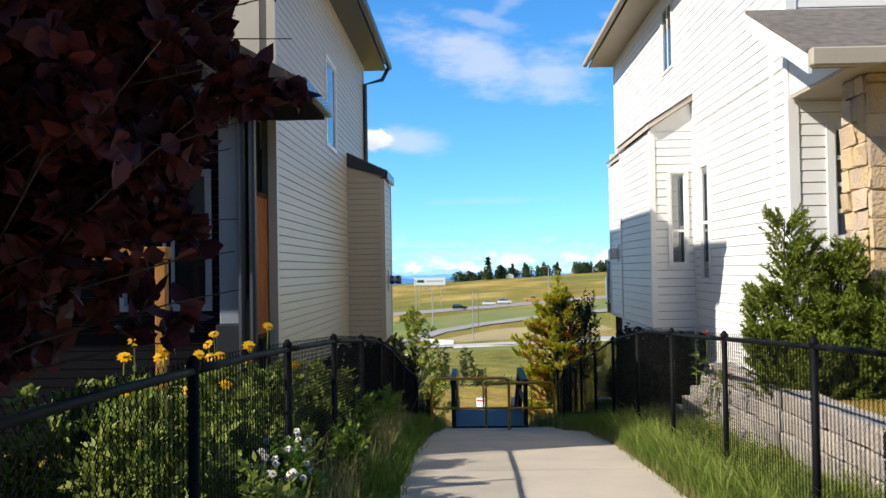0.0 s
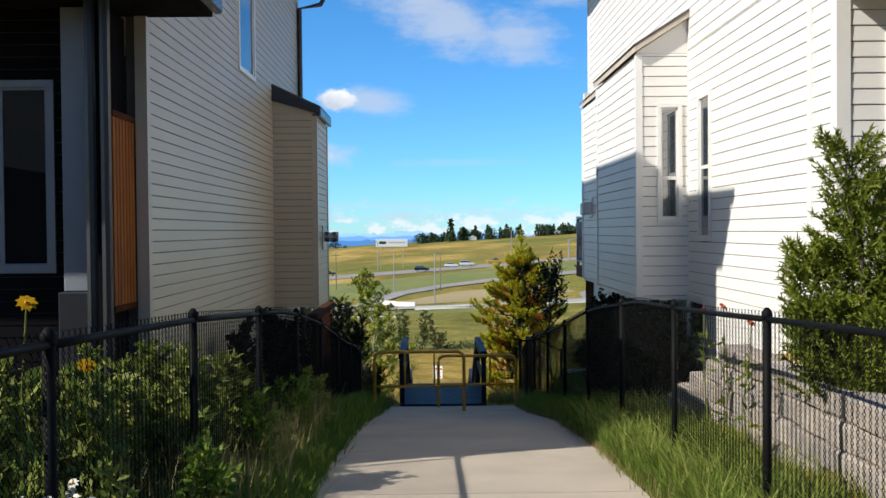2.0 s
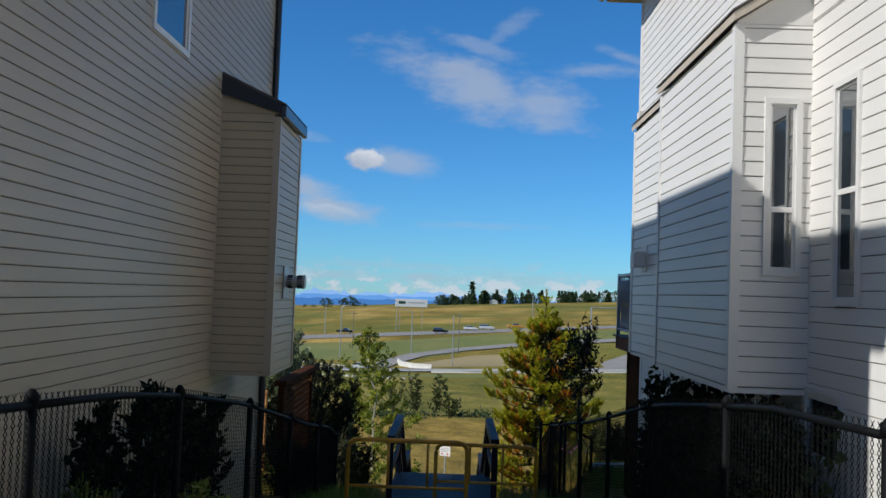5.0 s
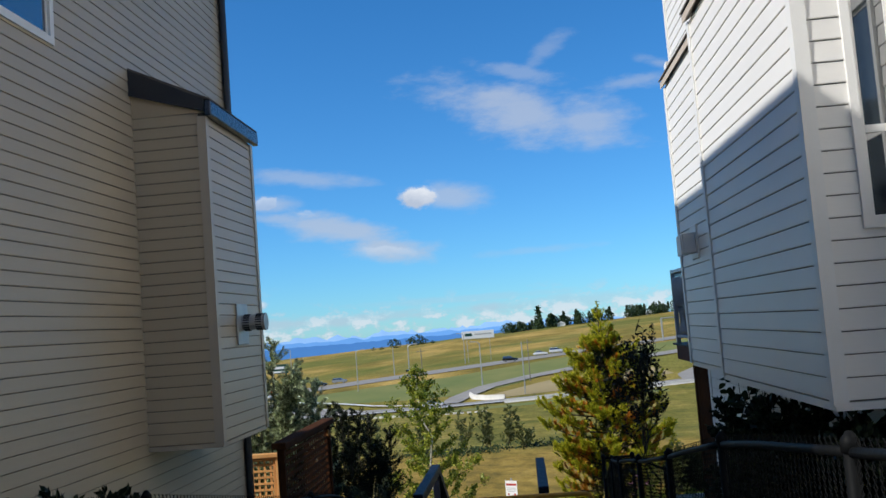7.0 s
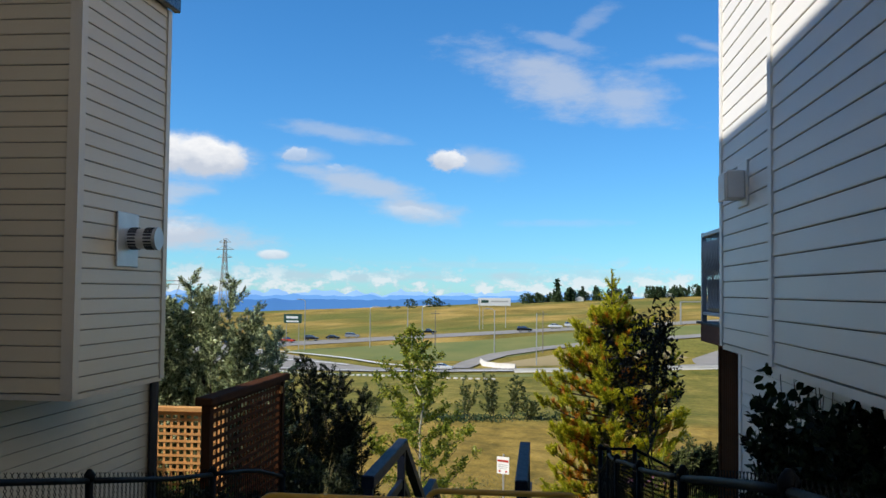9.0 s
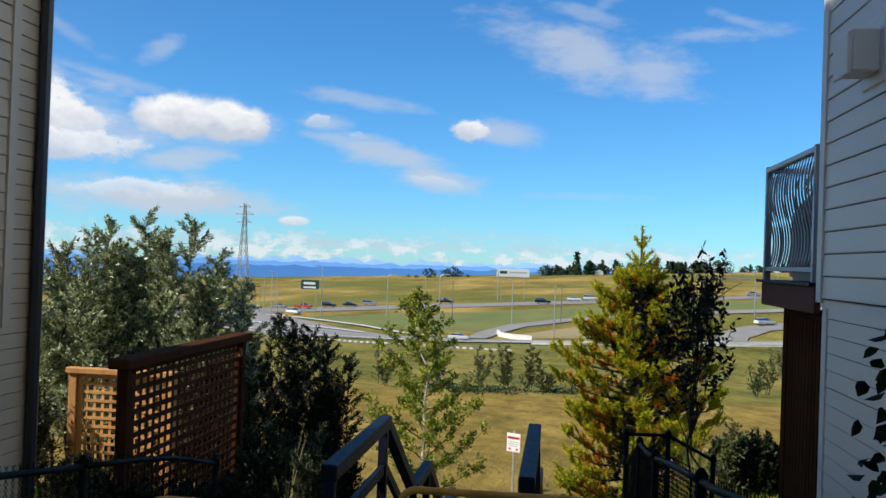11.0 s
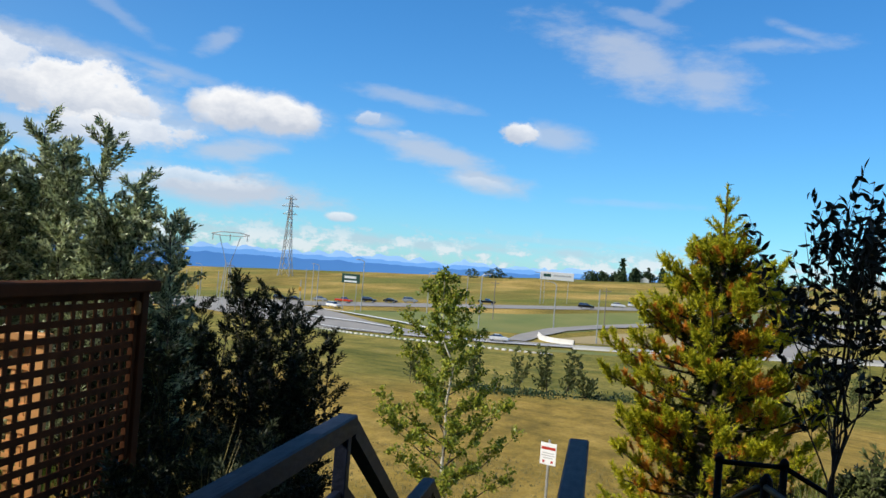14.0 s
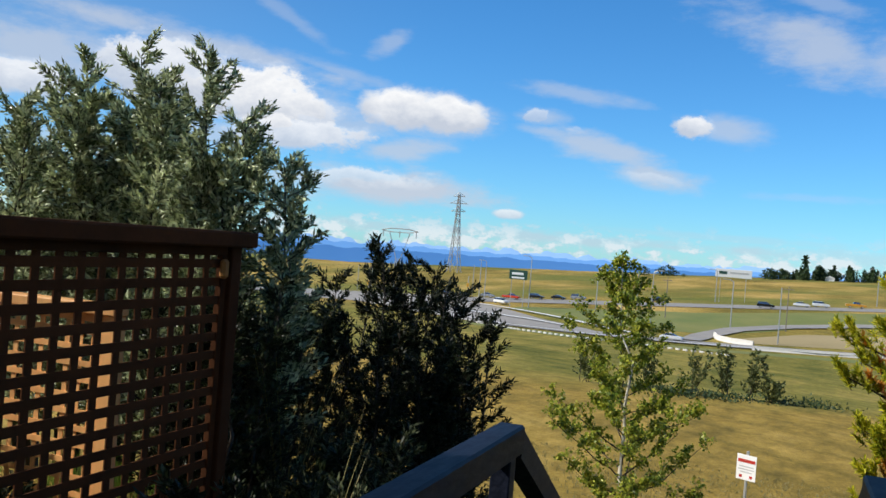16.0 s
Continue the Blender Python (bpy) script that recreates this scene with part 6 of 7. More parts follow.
# ---------------------------------------------------------------- lattice screen, deck, garden things


def lattice(parent, name, m, w, h, material, pitch=0.103, slat=0.043, t=0.008, across=None):
    """A square lattice panel in the local x-z plane; each slat is a piece."""
    pan = part(name, boxes(((0, -0.02, 0), (w, 0.02, 0.05)), ((0, -0.02, h - 0.05), (w, 0.02, h)), ((0, -0.02, 0.05), (0.05, 0.02, h - 0.05)), ((w - 0.05, -0.02, 0.05), (w, 0.02, h - 0.05)), bevel=0.004), material, parent)
    pan.matrix_basis = m
    va = bpy.data.meshes.new("slat")
    bm = boxes(((0, 0.0005, 0.05), (slat, t, h - 0.05)))
    bm.to_mesh(va), bm.free()
    vb = bpy.data.meshes.new("slat")
    bm = boxes(((0.05, -t, 0), (w - 0.05, 0, slat)))
    bm.to_mesh(vb), bm.free()
    va.materials.append(material), vb.materials.append(material)
    across = across or pitch
    for k in range(1, int((w - 0.08) / across) + 1):
        ob = new("slat", va)
        ob.parent, ob.location = pan, (k * across - slat / 2, 0, 0)
    for k in range(1, int((h - 0.06) / pitch) + 1):
        ob = new("slat", vb)
        ob.parent, ob.location = pan, (0, 0, k * pitch - slat / 2)
    return pan


def build_screen():
    s = thing("privacy_screen", "brown cedar lattice privacy screen with a flat cap rail", "screen", at=(-2.25, 20.5, -1.9))
    s.matrix_basis = Matrix()
    lo = -2.3
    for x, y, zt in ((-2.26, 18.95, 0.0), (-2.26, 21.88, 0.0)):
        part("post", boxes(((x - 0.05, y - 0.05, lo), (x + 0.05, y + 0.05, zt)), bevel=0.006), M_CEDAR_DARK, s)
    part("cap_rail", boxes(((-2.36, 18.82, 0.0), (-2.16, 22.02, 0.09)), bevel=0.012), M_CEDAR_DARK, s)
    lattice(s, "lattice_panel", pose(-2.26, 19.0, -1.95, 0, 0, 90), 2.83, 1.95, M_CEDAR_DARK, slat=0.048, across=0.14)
    part("bracket", boxes(((-2.24, 21.74, -0.18), (-2.20, 21.80, -0.07)), bevel=0.015), M_CEDAR_MID, s)
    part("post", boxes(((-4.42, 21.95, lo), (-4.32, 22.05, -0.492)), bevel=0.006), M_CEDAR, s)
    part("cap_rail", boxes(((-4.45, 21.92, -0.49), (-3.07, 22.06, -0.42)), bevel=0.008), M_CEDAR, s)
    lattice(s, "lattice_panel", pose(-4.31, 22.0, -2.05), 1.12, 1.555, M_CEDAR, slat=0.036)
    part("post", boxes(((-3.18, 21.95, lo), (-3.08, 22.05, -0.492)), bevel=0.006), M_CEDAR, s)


build_screen()


def build_deck():
    d = thing("deck", "raised timber deck with wavy grey metal railing behind the house", "deck", at=(4.5, 19.7, -1.8))
    d.matrix_basis = Matrix()
    x0, x1, y0, y1, z = 3.36, 7.2, 18.78, 20.66, 0.95
    part("fascia", boxes(((x0, y0, z - 0.24), (x0 + 0.05, y1, z - 0.03)), ((x0 + 0.05, y1 - 0.05, z - 0.24), (x1, y1, z - 0.03)), bevel=0.005), M_BEAM, d)
    n = 13
    for k in range(n):
        w = (y1 - y0 + 0.08) / n
        part("deck_board", boxes(((x0 - 0.04, y0 + k * w + 0.003, z - 0.028), (x1, y0 + (k + 1) * w - 0.003, z)), bevel=0.003), M_DECKWOOD, d)
    for k in range(6):
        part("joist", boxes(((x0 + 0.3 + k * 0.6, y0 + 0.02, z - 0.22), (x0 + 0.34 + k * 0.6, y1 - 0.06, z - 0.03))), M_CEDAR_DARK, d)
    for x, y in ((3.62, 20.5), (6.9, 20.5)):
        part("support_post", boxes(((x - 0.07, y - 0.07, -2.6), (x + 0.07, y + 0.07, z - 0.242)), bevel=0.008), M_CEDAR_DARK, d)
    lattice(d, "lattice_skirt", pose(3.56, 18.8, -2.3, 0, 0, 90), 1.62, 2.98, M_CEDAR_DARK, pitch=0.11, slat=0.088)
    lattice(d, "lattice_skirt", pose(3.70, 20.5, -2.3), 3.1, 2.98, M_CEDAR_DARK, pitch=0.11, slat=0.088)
    top = 2.02
    for (xa, ya), (xb, yb) in (((3.39, 18.85), (3.39, 20.6)), ((3.39, 20.6), (7.1, 20.6))):
        L = math.hypot(xb - xa, yb - ya)
        ux, uy = (xb - xa) / L, (yb - ya) / L
        ang = math.degrees(math.atan2(uy, ux))
        m = pose(xa, ya, 0, 0, 0, ang)
        part("top_rail", boxes(((0, -0.03, top - 0.05), (L, 0.03, top)), bevel=0.008, m=m), M_ALU, d)
        part("bottom_rail", boxes(((0, -0.018, z + 0.08), (L, 0.018, z + 0.12)), bevel=0.004, m=m), M_ALU, d)
        k = 0.09
        while k < L - 0.03:
            pts = []
            for i in range(13):
                f = i / 12
                zz = z + 0.11 + (top - 0.05 - z - 0.11) * f
                bow = 0.055 * math.sin(f * math.tau)
                p = m @ Vector((k + bow * 0.6, bow * -0.8, zz))
                pts.append(p)
            part("baluster", tubes((pts, 0.009), sides=6), M_ALU, d, smooth=True)
            k += 0.098
    for x, y in ((3.39, 20.6), (3.39, 18.88), (5.2, 20.6), (7.1, 20.6)):
        part("rail_post", boxes(((x - 0.03, y - 0.03, z), (x + 0.03, y + 0.03, top + 0.01)), bevel=0.005), M_ALU, d)


build_deck()


def build_grill():
    g = thing("barbecue", "barbecue under a dark fabric cover on the deck", "barbecue", at=(3.9, 19.7, 0.95))
    g.matrix_basis = Matrix()
    bm = prism([(19.0, 0.955), (19.0, 1.56), (19.15, 1.70), (19.9, 1.72), (20.15, 1.66), (20.42, 1.58), (20.46, 0.955)], (3.56, 4.2), "x")
    bmesh.ops.bevel(bm, geom=list(bm.edges), offset=0.03, segments=2, affect="EDGES")
    part("cover", bm, M_DARK, g)


build_grill()


def bar_table():
    """A tall round table with a pale rim, behind the railing."""
    t = thing("bar_table", "tall round dark patio table with a pale rim on the deck", "table", at=(4.75, 19.9, 0.95))
    t.matrix_basis = Matrix()
    cx, cy, zt = 4.75, 19.9, 2.06
    part("tabletop", tubes((((cx, cy, zt - 0.035), (cx, cy, zt)), (0.50, 0.48)), sides=28), M_DARK, t)
    part("rim", tubes((((cx, cy, zt - 0.06), (cx, cy, zt - 0.036)), 0.505), sides=28), M_TRIM, t, "pale table rim")
    part("pedestal", tubes((((cx, cy, 0.97), (cx, cy, zt - 0.06)), 0.04)), M_DARK, t)
    part("foot", tubes((((cx, cy, 0.952), (cx, cy, 0.972)), (0.26, 0.24)), sides=16), M_DARK, t)


bar_table()


def hanging_plant():
    ob = bushy("hanging_plant", "dark hanging plant above the deck railing", "plant", [((3.7, 19.9, 1.62), (3.68 + 0.08 * k, 19.8 + 0.09 * k, 1.85), 0.16) for k in range(4)], (0.06, 0.02), M_LEAF_CHERRY, twigs=8, per=9, seed=51, twig=0.1, trunk_r=0.006)
    part("pot", tubes((((3.76, 19.95, 1.45), (3.76, 19.95, 1.48), (3.76, 19.95, 1.64)), (0.07, 0.10, 0.13)), sides=14), M_DARK, ob)
    part("pot_foot", tubes((((3.76, 19.95, 0.95), (3.76, 19.95, 1.45)), 0.02)), M_DARK, ob)


hanging_plant()


def garden_arbour():
    a = thing("arbour", "simple cedar garden arbour frame behind the fence", "arbour", at=(-2.7, 5, 0))
    a.matrix_basis = Matrix()
    z = ground_z(-2.66, 5)
    for y in (5.0,):
        part("post", boxes(((-2.70, y - 0.045, z - 0.1), (-2.61, y + 0.045, 1.95)), bevel=0.006), M_CEDAR_MID, a)
        part("post", boxes(((-4.15, y - 0.045, z - 0.1), (-4.06, y + 0.045, 1.95)), bevel=0.006), M_CEDAR_MID, a)
        part("beam", boxes(((-4.35, y - 0.07, 1.953), (-2.59, y + 0.07, 2.06)), bevel=0.008), M_CEDAR_MID, a)


garden_arbour()


def retaining_wall():
    w = thing("retaining_wall", "low tan and grey stone-block retaining wall stepping down", "wall", at=(2.75, 7, 0))
    w.matrix_basis = Matrix()
    rnd = random.Random(3)
    for row in range(5):
        z = -0.20 + row * 0.18
        end = 9.9 - row * 0.42
        y = 2.6 + (row % 2) * 0.2
        while y < end - 0.1:
            ln = min(rnd.uniform(0.36, 0.46), end - y)
            bm = boxes(((2.66 + rnd.uniform(-.015, .015) + row * 0.012, y + 0.004, z + 0.003), (2.93 + row * 0.012, y + ln - 0.004, z + 0.177)), bevel=0.018)
            for v in bm.verts:
                v.co += Vector(rnd.uniform(-0.008, 0.008) for _ in range(3))
            part("stone_block", bm, M_STONE_TAN, w)
            y += ln


retaining_wall()


def yard_edging():
    pts = [(3.30 + 1.5 * k / 9, 23.02 + 0.30 * (k / 9) ** 2) for k in range(10)]
    bm = bmesh.new()
    tube(bm, [(x, y, ground_z(x, y) + 0.03) for x, y in pts], 0.065, 8)
    tagged(part("edging", bm, M_BARRIER, smooth=True), "pale concrete lawn edging in the yard", "edging", kind="structure")


yard_edging()
blades("lawn", "short bright green lawn in the yard", scatter(2200, 3.1, 6.5, 20.8, 24.2, 61), M_GRASS, 0.10, 0.005, 61, per=6)


def notice_sign():
    x, y = 0.33, 36.8
    z = ground_z(x, y)
    s = thing("notice_sign", "small white notice with a red band on a steel post", "sign", at=(x, y, z))
    s.matrix_basis = Matrix()
    part("post", boxes(((x - 0.025, y, z - 0.2), (x + 0.025, y + 0.04, -3.524)), bevel=0.004), M_GALV, s)
    pl = part("plate", boxes(((x - 0.21, y - 0.012, -4.099), (x + 0.21, y - 0.002, -3.597)), bevel=0.004), M_WHITE, s)
    part("red_band", boxes(((x - 0.185, y - 0.015, -3.752), (x + 0.185, y - 0.0125, -3.688))), M_RED, pl)
    for k, (a, c) in enumerate(((-0.15, 0.16), (-0.17, 0.17), (-0.12, 0.13))):
        part("text_bar", boxes(((x + a, y - 0.015, -3.843 - k * 0.055), (x + c, y - 0.0125, -3.820 - k * 0.055))), M_GREYPRINT, pl)
    for a in (-0.14, 0.08):
        part("symbol", boxes(((x + a, y - 0.015, -4.053), (x + a + 0.06, y - 0.0125, -3.999))), M_RED, pl)
    s.matrix_basis = pose(x, y, 0, 0, 0, -27) @ pose(-x, -y, 0)


notice_sign()

# ---------------------------------------------------------------- roads and the far side
LIFT = 0.12
strip("road", [(-330, 352), (-160, 318), (-90, 300), (-40, 303), (10, 306), (90, 312), (260, 330)], [26, 24, 22, 20, 18, 17, 17], M_ASPHALT, LIFT, "pale grey divided highway crossing the valley")
strip("road", [(-150, 300), (-108, 285), (-84, 258), (-62, 236), (-40, 220), (-20, 214), (8, 214), (40, 218), (120, 225)], [24, 34, 30, 20, 11, 7, 6.5, 6.5, 6.5], M_ASPHALT, LIFT + 0.08, "grey slip road curving down from the junction")
strip("road", [(-17, 219), (-15, 230), (-9, 244), (2, 254), (18, 262), (45, 268), (90, 272)], [5, 5.5, 6, 6, 6, 6, 6], M_ASPHALT, LIFT + 0.16, "grey loop road climbing from the slip road")
strip("road", [(38, 214), (40, 228), (48, 240), (60, 246), (90, 252)], [5, 8, 8, 8, 8], M_ASPHALT, LIFT + 0.12, "grey side road behind the trees")
strip("road_line", [(-96, 270), (-76, 251), (-58, 240), (-44, 229)], [1.6, 1.6, 1.2, 0.8], M_LINE, LIFT + 0.35, "white painted road divider", "marking")
strip("road_line", [(-84, 279), (-66, 262), (-48, 244), (-36, 230), (-24, 221)], [1.0, 1.2, 1.2, 1.2, 1.0], M_LINE, LIFT + 0.35, "white kerb line along the median", "marking")
strip("road_line", [(-78, 240), (-60, 226), (-38, 214), (-20, 210.2), (8, 210.2), (50, 214)], 0.8, M_LINE, LIFT + 0.3, "white kerb line of the slip road", "marking")
strip("median_grass", [(-70, 272), (-45, 262), (-20, 256), (10, 276), (60, 284), (120, 290)], [8, 34, 44, 24, 20, 20], M_LAWN, 0.05, "green mown grass between the roads", "grass", kind="structure")
strip("straw_bank", [(-6, 226), (10, 234), (34, 240)], [8, 20, 16], M_DRYBANK, 0.08, "bare straw bank inside the loop road", "grass", kind="structure")
strip("verge_strip", [(-80, 233), (-60, 218), (-40, 207), (-15, 201), (30, 204)], [3, 5, 6, 7, 7], M_LAWN, 0.05, "green grass strip beside the slip road", "grass", kind="structure")


def kerb_blocks():
    line = [(-84, 243), (-70, 230), (-52, 212.5), (-41, 206), (-28, 199.5), (-15, 192), (-6, 188)]
    seg = []
    for (xa, ya), (xb, yb) in zip(line, line[1:]):
        n = max(1, int(math.hypot(xb - xa, yb - ya) / 1.55))
        seg += [(xa + (xb - xa) * k / n, ya + (yb - ya) * k / n, math.degrees(math.atan2(yb - ya, xb - xa))) for k in range(n)]
    first = None
    for x, y, a in seg:
        z = ground_z(x, y)
        if first is None:
            bm = boxes(((-0.45, -0.2, -0.3), (0.45, 0.2, 0.34)), bevel=0.06)
            first = tagged(part("concrete_block", bm, M_BARRIER), "pale concrete block in a row along the ditch", "block", "blocks along the ditch")
            first.matrix_basis = pose(x, y, z, 0, 0, a)
        else:
            copy_thing(first, pose(x, y, z, 0, 0, a))


kerb_blocks()


def road_barrier(line, label, high=1.1):
    """A concrete road barrier that follows the road."""
    vs, fs, prof = [], [], [(-0.4, 0), (-0.18, 0.4), (-0.1, 1.0), (0.1, 1.0), (0.18, 0.4), (0.4, 0)]
    pts = []
    for (xa, ya), (xb, yb) in zip(line, line[1:]):
        pts += [(xa + (xb - xa) * k / 4, ya + (yb - ya) * k / 4) for k in range(4)]
    pts.append(line[-1])
    for i, (x, y) in enumerate(pts):
        ax, ay = pts[max(i - 1, 0)]
        cx, cy = pts[min(i + 1, len(pts) - 1)]
        d = Vector((cx - ax, cy - ay, 0)).normalized()
        for q, h in prof:
            vs.append((x - d.y * q, y + d.x * q, slope(x, y) + LIFT - 0.1 + h * high))
    n = len(prof)
    for i in range(len(pts) - 1):
        fs += [(i * n + k, i * n + k + 1, (i + 1) * n + k + 1, (i + 1) * n + k) for k in range(n - 1)]
    return tagged(part("road_barrier", (vs, fs), M_BARRIER), label, "barrier")


road_barrier([(-12.6, 231), (-11.5, 226), (-8.5, 221), (-4, 217.5)], "pale concrete barrier round the loop road bend")
road_barrier([(-4, 209.6), (20, 211), (60, 215)], "low concrete barrier along the slip road", 0.75)


def street_lamp(x, y, h, arm=1, label="tall galvanised street lamp beside the highway"):
    z = slope(x, y)
    s = thing("street_lamp", label, "street lamp", "street lamps along the roads", at=(x, y, z))
    s.matrix_basis = Matrix()
    r = 0.16
    part("pole", tubes((((x, y, z - 0.5), (x, y, z + h)), (r, r * 0.7)), sides=6), M_GALV, s)
    if arm:
        part("arm", tubes((((x, y, z + h - 0.1), (x + arm * 0.7, y, z + h + 0.35), (x + arm * 2.0, y, z + h + 0.45)), 0.10), sides=5), M_GALV, s)
        part("lamp_head", boxes(((x + arm * 2.0 - 0.5, y - 0.2, z + h + 0.33), (x + arm * 2.0 + 0.5, y + 0.2, z + h + 0.55)), bevel=0.05), M_GALV, s)


for x, y, h, arm in ((-65.8, 272, 14.2, -1), (-46.8, 272, 11.3, 1), (-27.8, 240, 13.0, 1), (-19.2, 328, 10, -1), (-10.2, 248, 11.0, -1), (0.6, 225, 12.0, 0), (-41.4, 310, 9.6, 0),
                     (-150, 338, 9.2, 0), (-142, 333, 11, -1), (-132, 325, 9.2, 0), (-98, 319, 10.6, 0), (-86, 289, 12.6, 0), (-89, 304, 12, -1), (28, 330, 11, -1), (52, 262, 10, -1), (70, 318, 11, -1), (90, 310, 11, 0)):
    street_lamp(x, y, h, arm)


M_POLE = mat("silver grey timber", (0.24, 0.21, 0.17), (0.17, 0.15, 0.12), 4, 0.9, 0.2)


def utility_pole(x, y, h):
    z = slope(x, y)
    s = thing("utility_pole", "weathered timber utility pole", "pole", "utility poles", at=(x, y, z))
    s.matrix_basis = Matrix()
    part("pole", tubes((((x, y, z - 0.5), (x, y, z + h)), (0.14, 0.10)), sides=7), M_POLE, s)
    part("cross_arm", boxes(((x - 1.2, y - 0.07, z + h - 0.9), (x + 1.2, y + 0.07, z + h - 0.76))), M_POLE, s)


utility_pole(2.1, 247, 10.6)
utility_pole(-100, 258, 13.3)
utility_pole(-27.0, 262, 10.5)


def signal_mast(x, y, h):
    z = slope(x, y)
    s = thing("signal_mast", "traffic signal on a tall steel mast at the junction", "traffic light", "signals at the junction", at=(x, y, z))
    s.matrix_basis = Matrix()
    part("pole", tubes((((x, y, z - 0.5), (x, y, z + h)), 0.16), sides=6), M_GALV, s)
    part("signal_head", boxes(((x - 0.35, y - 0.6, z + h * 0.55), (x + 0.35, y - 0.2, z + h * 0.55 + 1.3)), bevel=0.05), M_YELLOW, s)


signal_mast(-92, 296, 7.5)
signal_mast(-128, 300, 7.0)


def sign_gantry(x, y, w):
    z = slope(x, y)
    s = thing("sign_gantry", "steel gantry over the highway", "gantry", at=(x, y, z))
    s.matrix_basis = Matrix()
    part("post", tubes((((x, y, z - 0.3), (x, y, z + 7)), 0.25), sides=6), M_GALV, s)
    part("beam", tubes((((x, y, z + 6.9), (x + w, y, z + 7.1)), 0.22), sides=6), M_GALV, s)


sign_gantry(44, 300, 14)


def pylon(x, y, z0, z1, w, kind, label):
    """A lattice transmission tower: four legs, ring and cross braces, arms."""
    s = thing("pylon", label, "pylon", "transmission pylons", at=(x, y, z0))
    s.matrix_basis = Matrix()
    H, r = z1 - z0, 0.07 + 0.0012 * (z1 - z0) + 0.0002 * y
    if kind == "tower":
        levels = [0, .18, .34, .48, .60, .70, .78, .86, .94, 1.0]
        wide = [w * (1 - 0.86 * f ** 0.7) for f in levels]
        legs = [[(x + sx * a, y + sy * a, z0 + H * f) for f, a in zip(levels, wide)] for sx, sy in ((-1, -1), (1, -1), (1, 1), (-1, 1))]
        for leg in legs:
            part("leg", tubes((leg, r), sides=4), M_GALV, s)
        for i in range(len(levels) - 1):
            for k in range(4):
                a, c = legs[k], legs[(k + 1) % 4]
                part("brace", tubes(((a[i], c[i + 1]), r * 0.6), ((c[i], a[i + 1]), r * 0.6), sides=3), M_GALV, s)
        for f, ln in ((0.78, w * 1.25), (0.88, w * 1.5), (0.97, w * 1.0)):
            part("arm", tubes((((x - ln, y, z0 + H * f), (x + ln, y, z0 + H * f)), r * 0.9), (((x - ln, y, z0 + H * f), (x, y, z0 + H * (f + 0.05))), r * 0.5), (((x + ln, y, z0 + H * f), (x, y, z0 + H * (f + 0.05))), r * 0.5), sides=4), M_GALV, s)
    else:
        zc = z0 + H * 0.58
        for sx in (-1, 1):
            part("leg", tubes((((x + sx * w * 0.35, y, z0), (x + sx * w * 0.12, y, zc), (x + sx * w * 0.55, y, z1 - H * 0.06)), r), (((x + sx * w * 0.15, y, z0), (x + sx * w * 0.05, y, zc)), r * 0.8), sides=4), M_GALV, s)
        part("arm", tubes((((x - w, y, z1 - H * 0.03), (x - w * 0.5, y, z1), (x + w * 0.5, y, z1), (x + w, y, z1 - H * 0.03)), r), (((x - w, y, z1 - H * 0.03), (x - w * 0.5, y, z1 - H * 0.05), (x + w * 0.5, y, z1 - H * 0.05), (x + w, y, z1 - H * 0.03)), r * 0.8), sides=4), M_GALV, s)
        for q in (-0.9, 0, 0.9):
            part("insulator", tubes((((x + q * w, y, z1 - H * 0.03), (x + q * w, y, z1 - H * 0.12)), r), sides=4), M_GALV, s)


pylon(-176, 520, slope(-176, 520) + 0, 29.0, 3.4, "tower", "tall grey lattice transmission tower on the ridge")
pylon(-112, 285, slope(-112, 285), 3.6, 6.2, "delta", "wide-headed grey lattice transmission tower by the junction")
pylon(86, 330, slope(86, 330), 23.0, 1.7, "tower", "grey lattice transmission tower beyond the yard")
pylon(79, 262, slope(79, 262), 1.5, 4.6, "delta", "grey lattice transmission tower below the yard")


def billboard(x, y, z, w, h, material, label, bars):
    s = thing("billboard", label, "billboard", at=(x, y, slope(x, y)))
    s.matrix_basis = Matrix()
    pl = part("panel", boxes(((x - w / 2, y, z - h / 2), (x + w / 2, y + 0.4, z + h / 2)), bevel=0.05), material, s)
    for a, c, e, g, m in bars:
        part("print_bar", boxes(((x + a * w, y - 0.05, z + e * h), (x + c * w, y - 0.005, z + g * h))), m, pl)
    for q in (-0.35, 0.35):
        part("post", tubes((((x + q * w, y + 0.2, slope(x, y) - 0.3), (x + q * w, y + 0.2, z - h / 2)), 0.09), sides=6), M_GALV, s)


billboard(-14.3, 330, -2.25, 11.2, 2.7, M_WHITE, "long white roadside billboard with a grey line of print", [(-0.40, -0.18, -0.12, 0.22, M_GSIGN), (-0.10, 0.42, -0.02, 0.16, M_GREYPRINT)])
billboard(-68.9, 270, -7.0, 5.2, 2.6, M_GSIGN, "dark green highway sign with white print", [(-0.35, 0.30, 0.0, 0.26, M_WHITE), (-0.35, 0.35, -0.40, -0.22, M_WHITE)])


CAR_MESH = {}


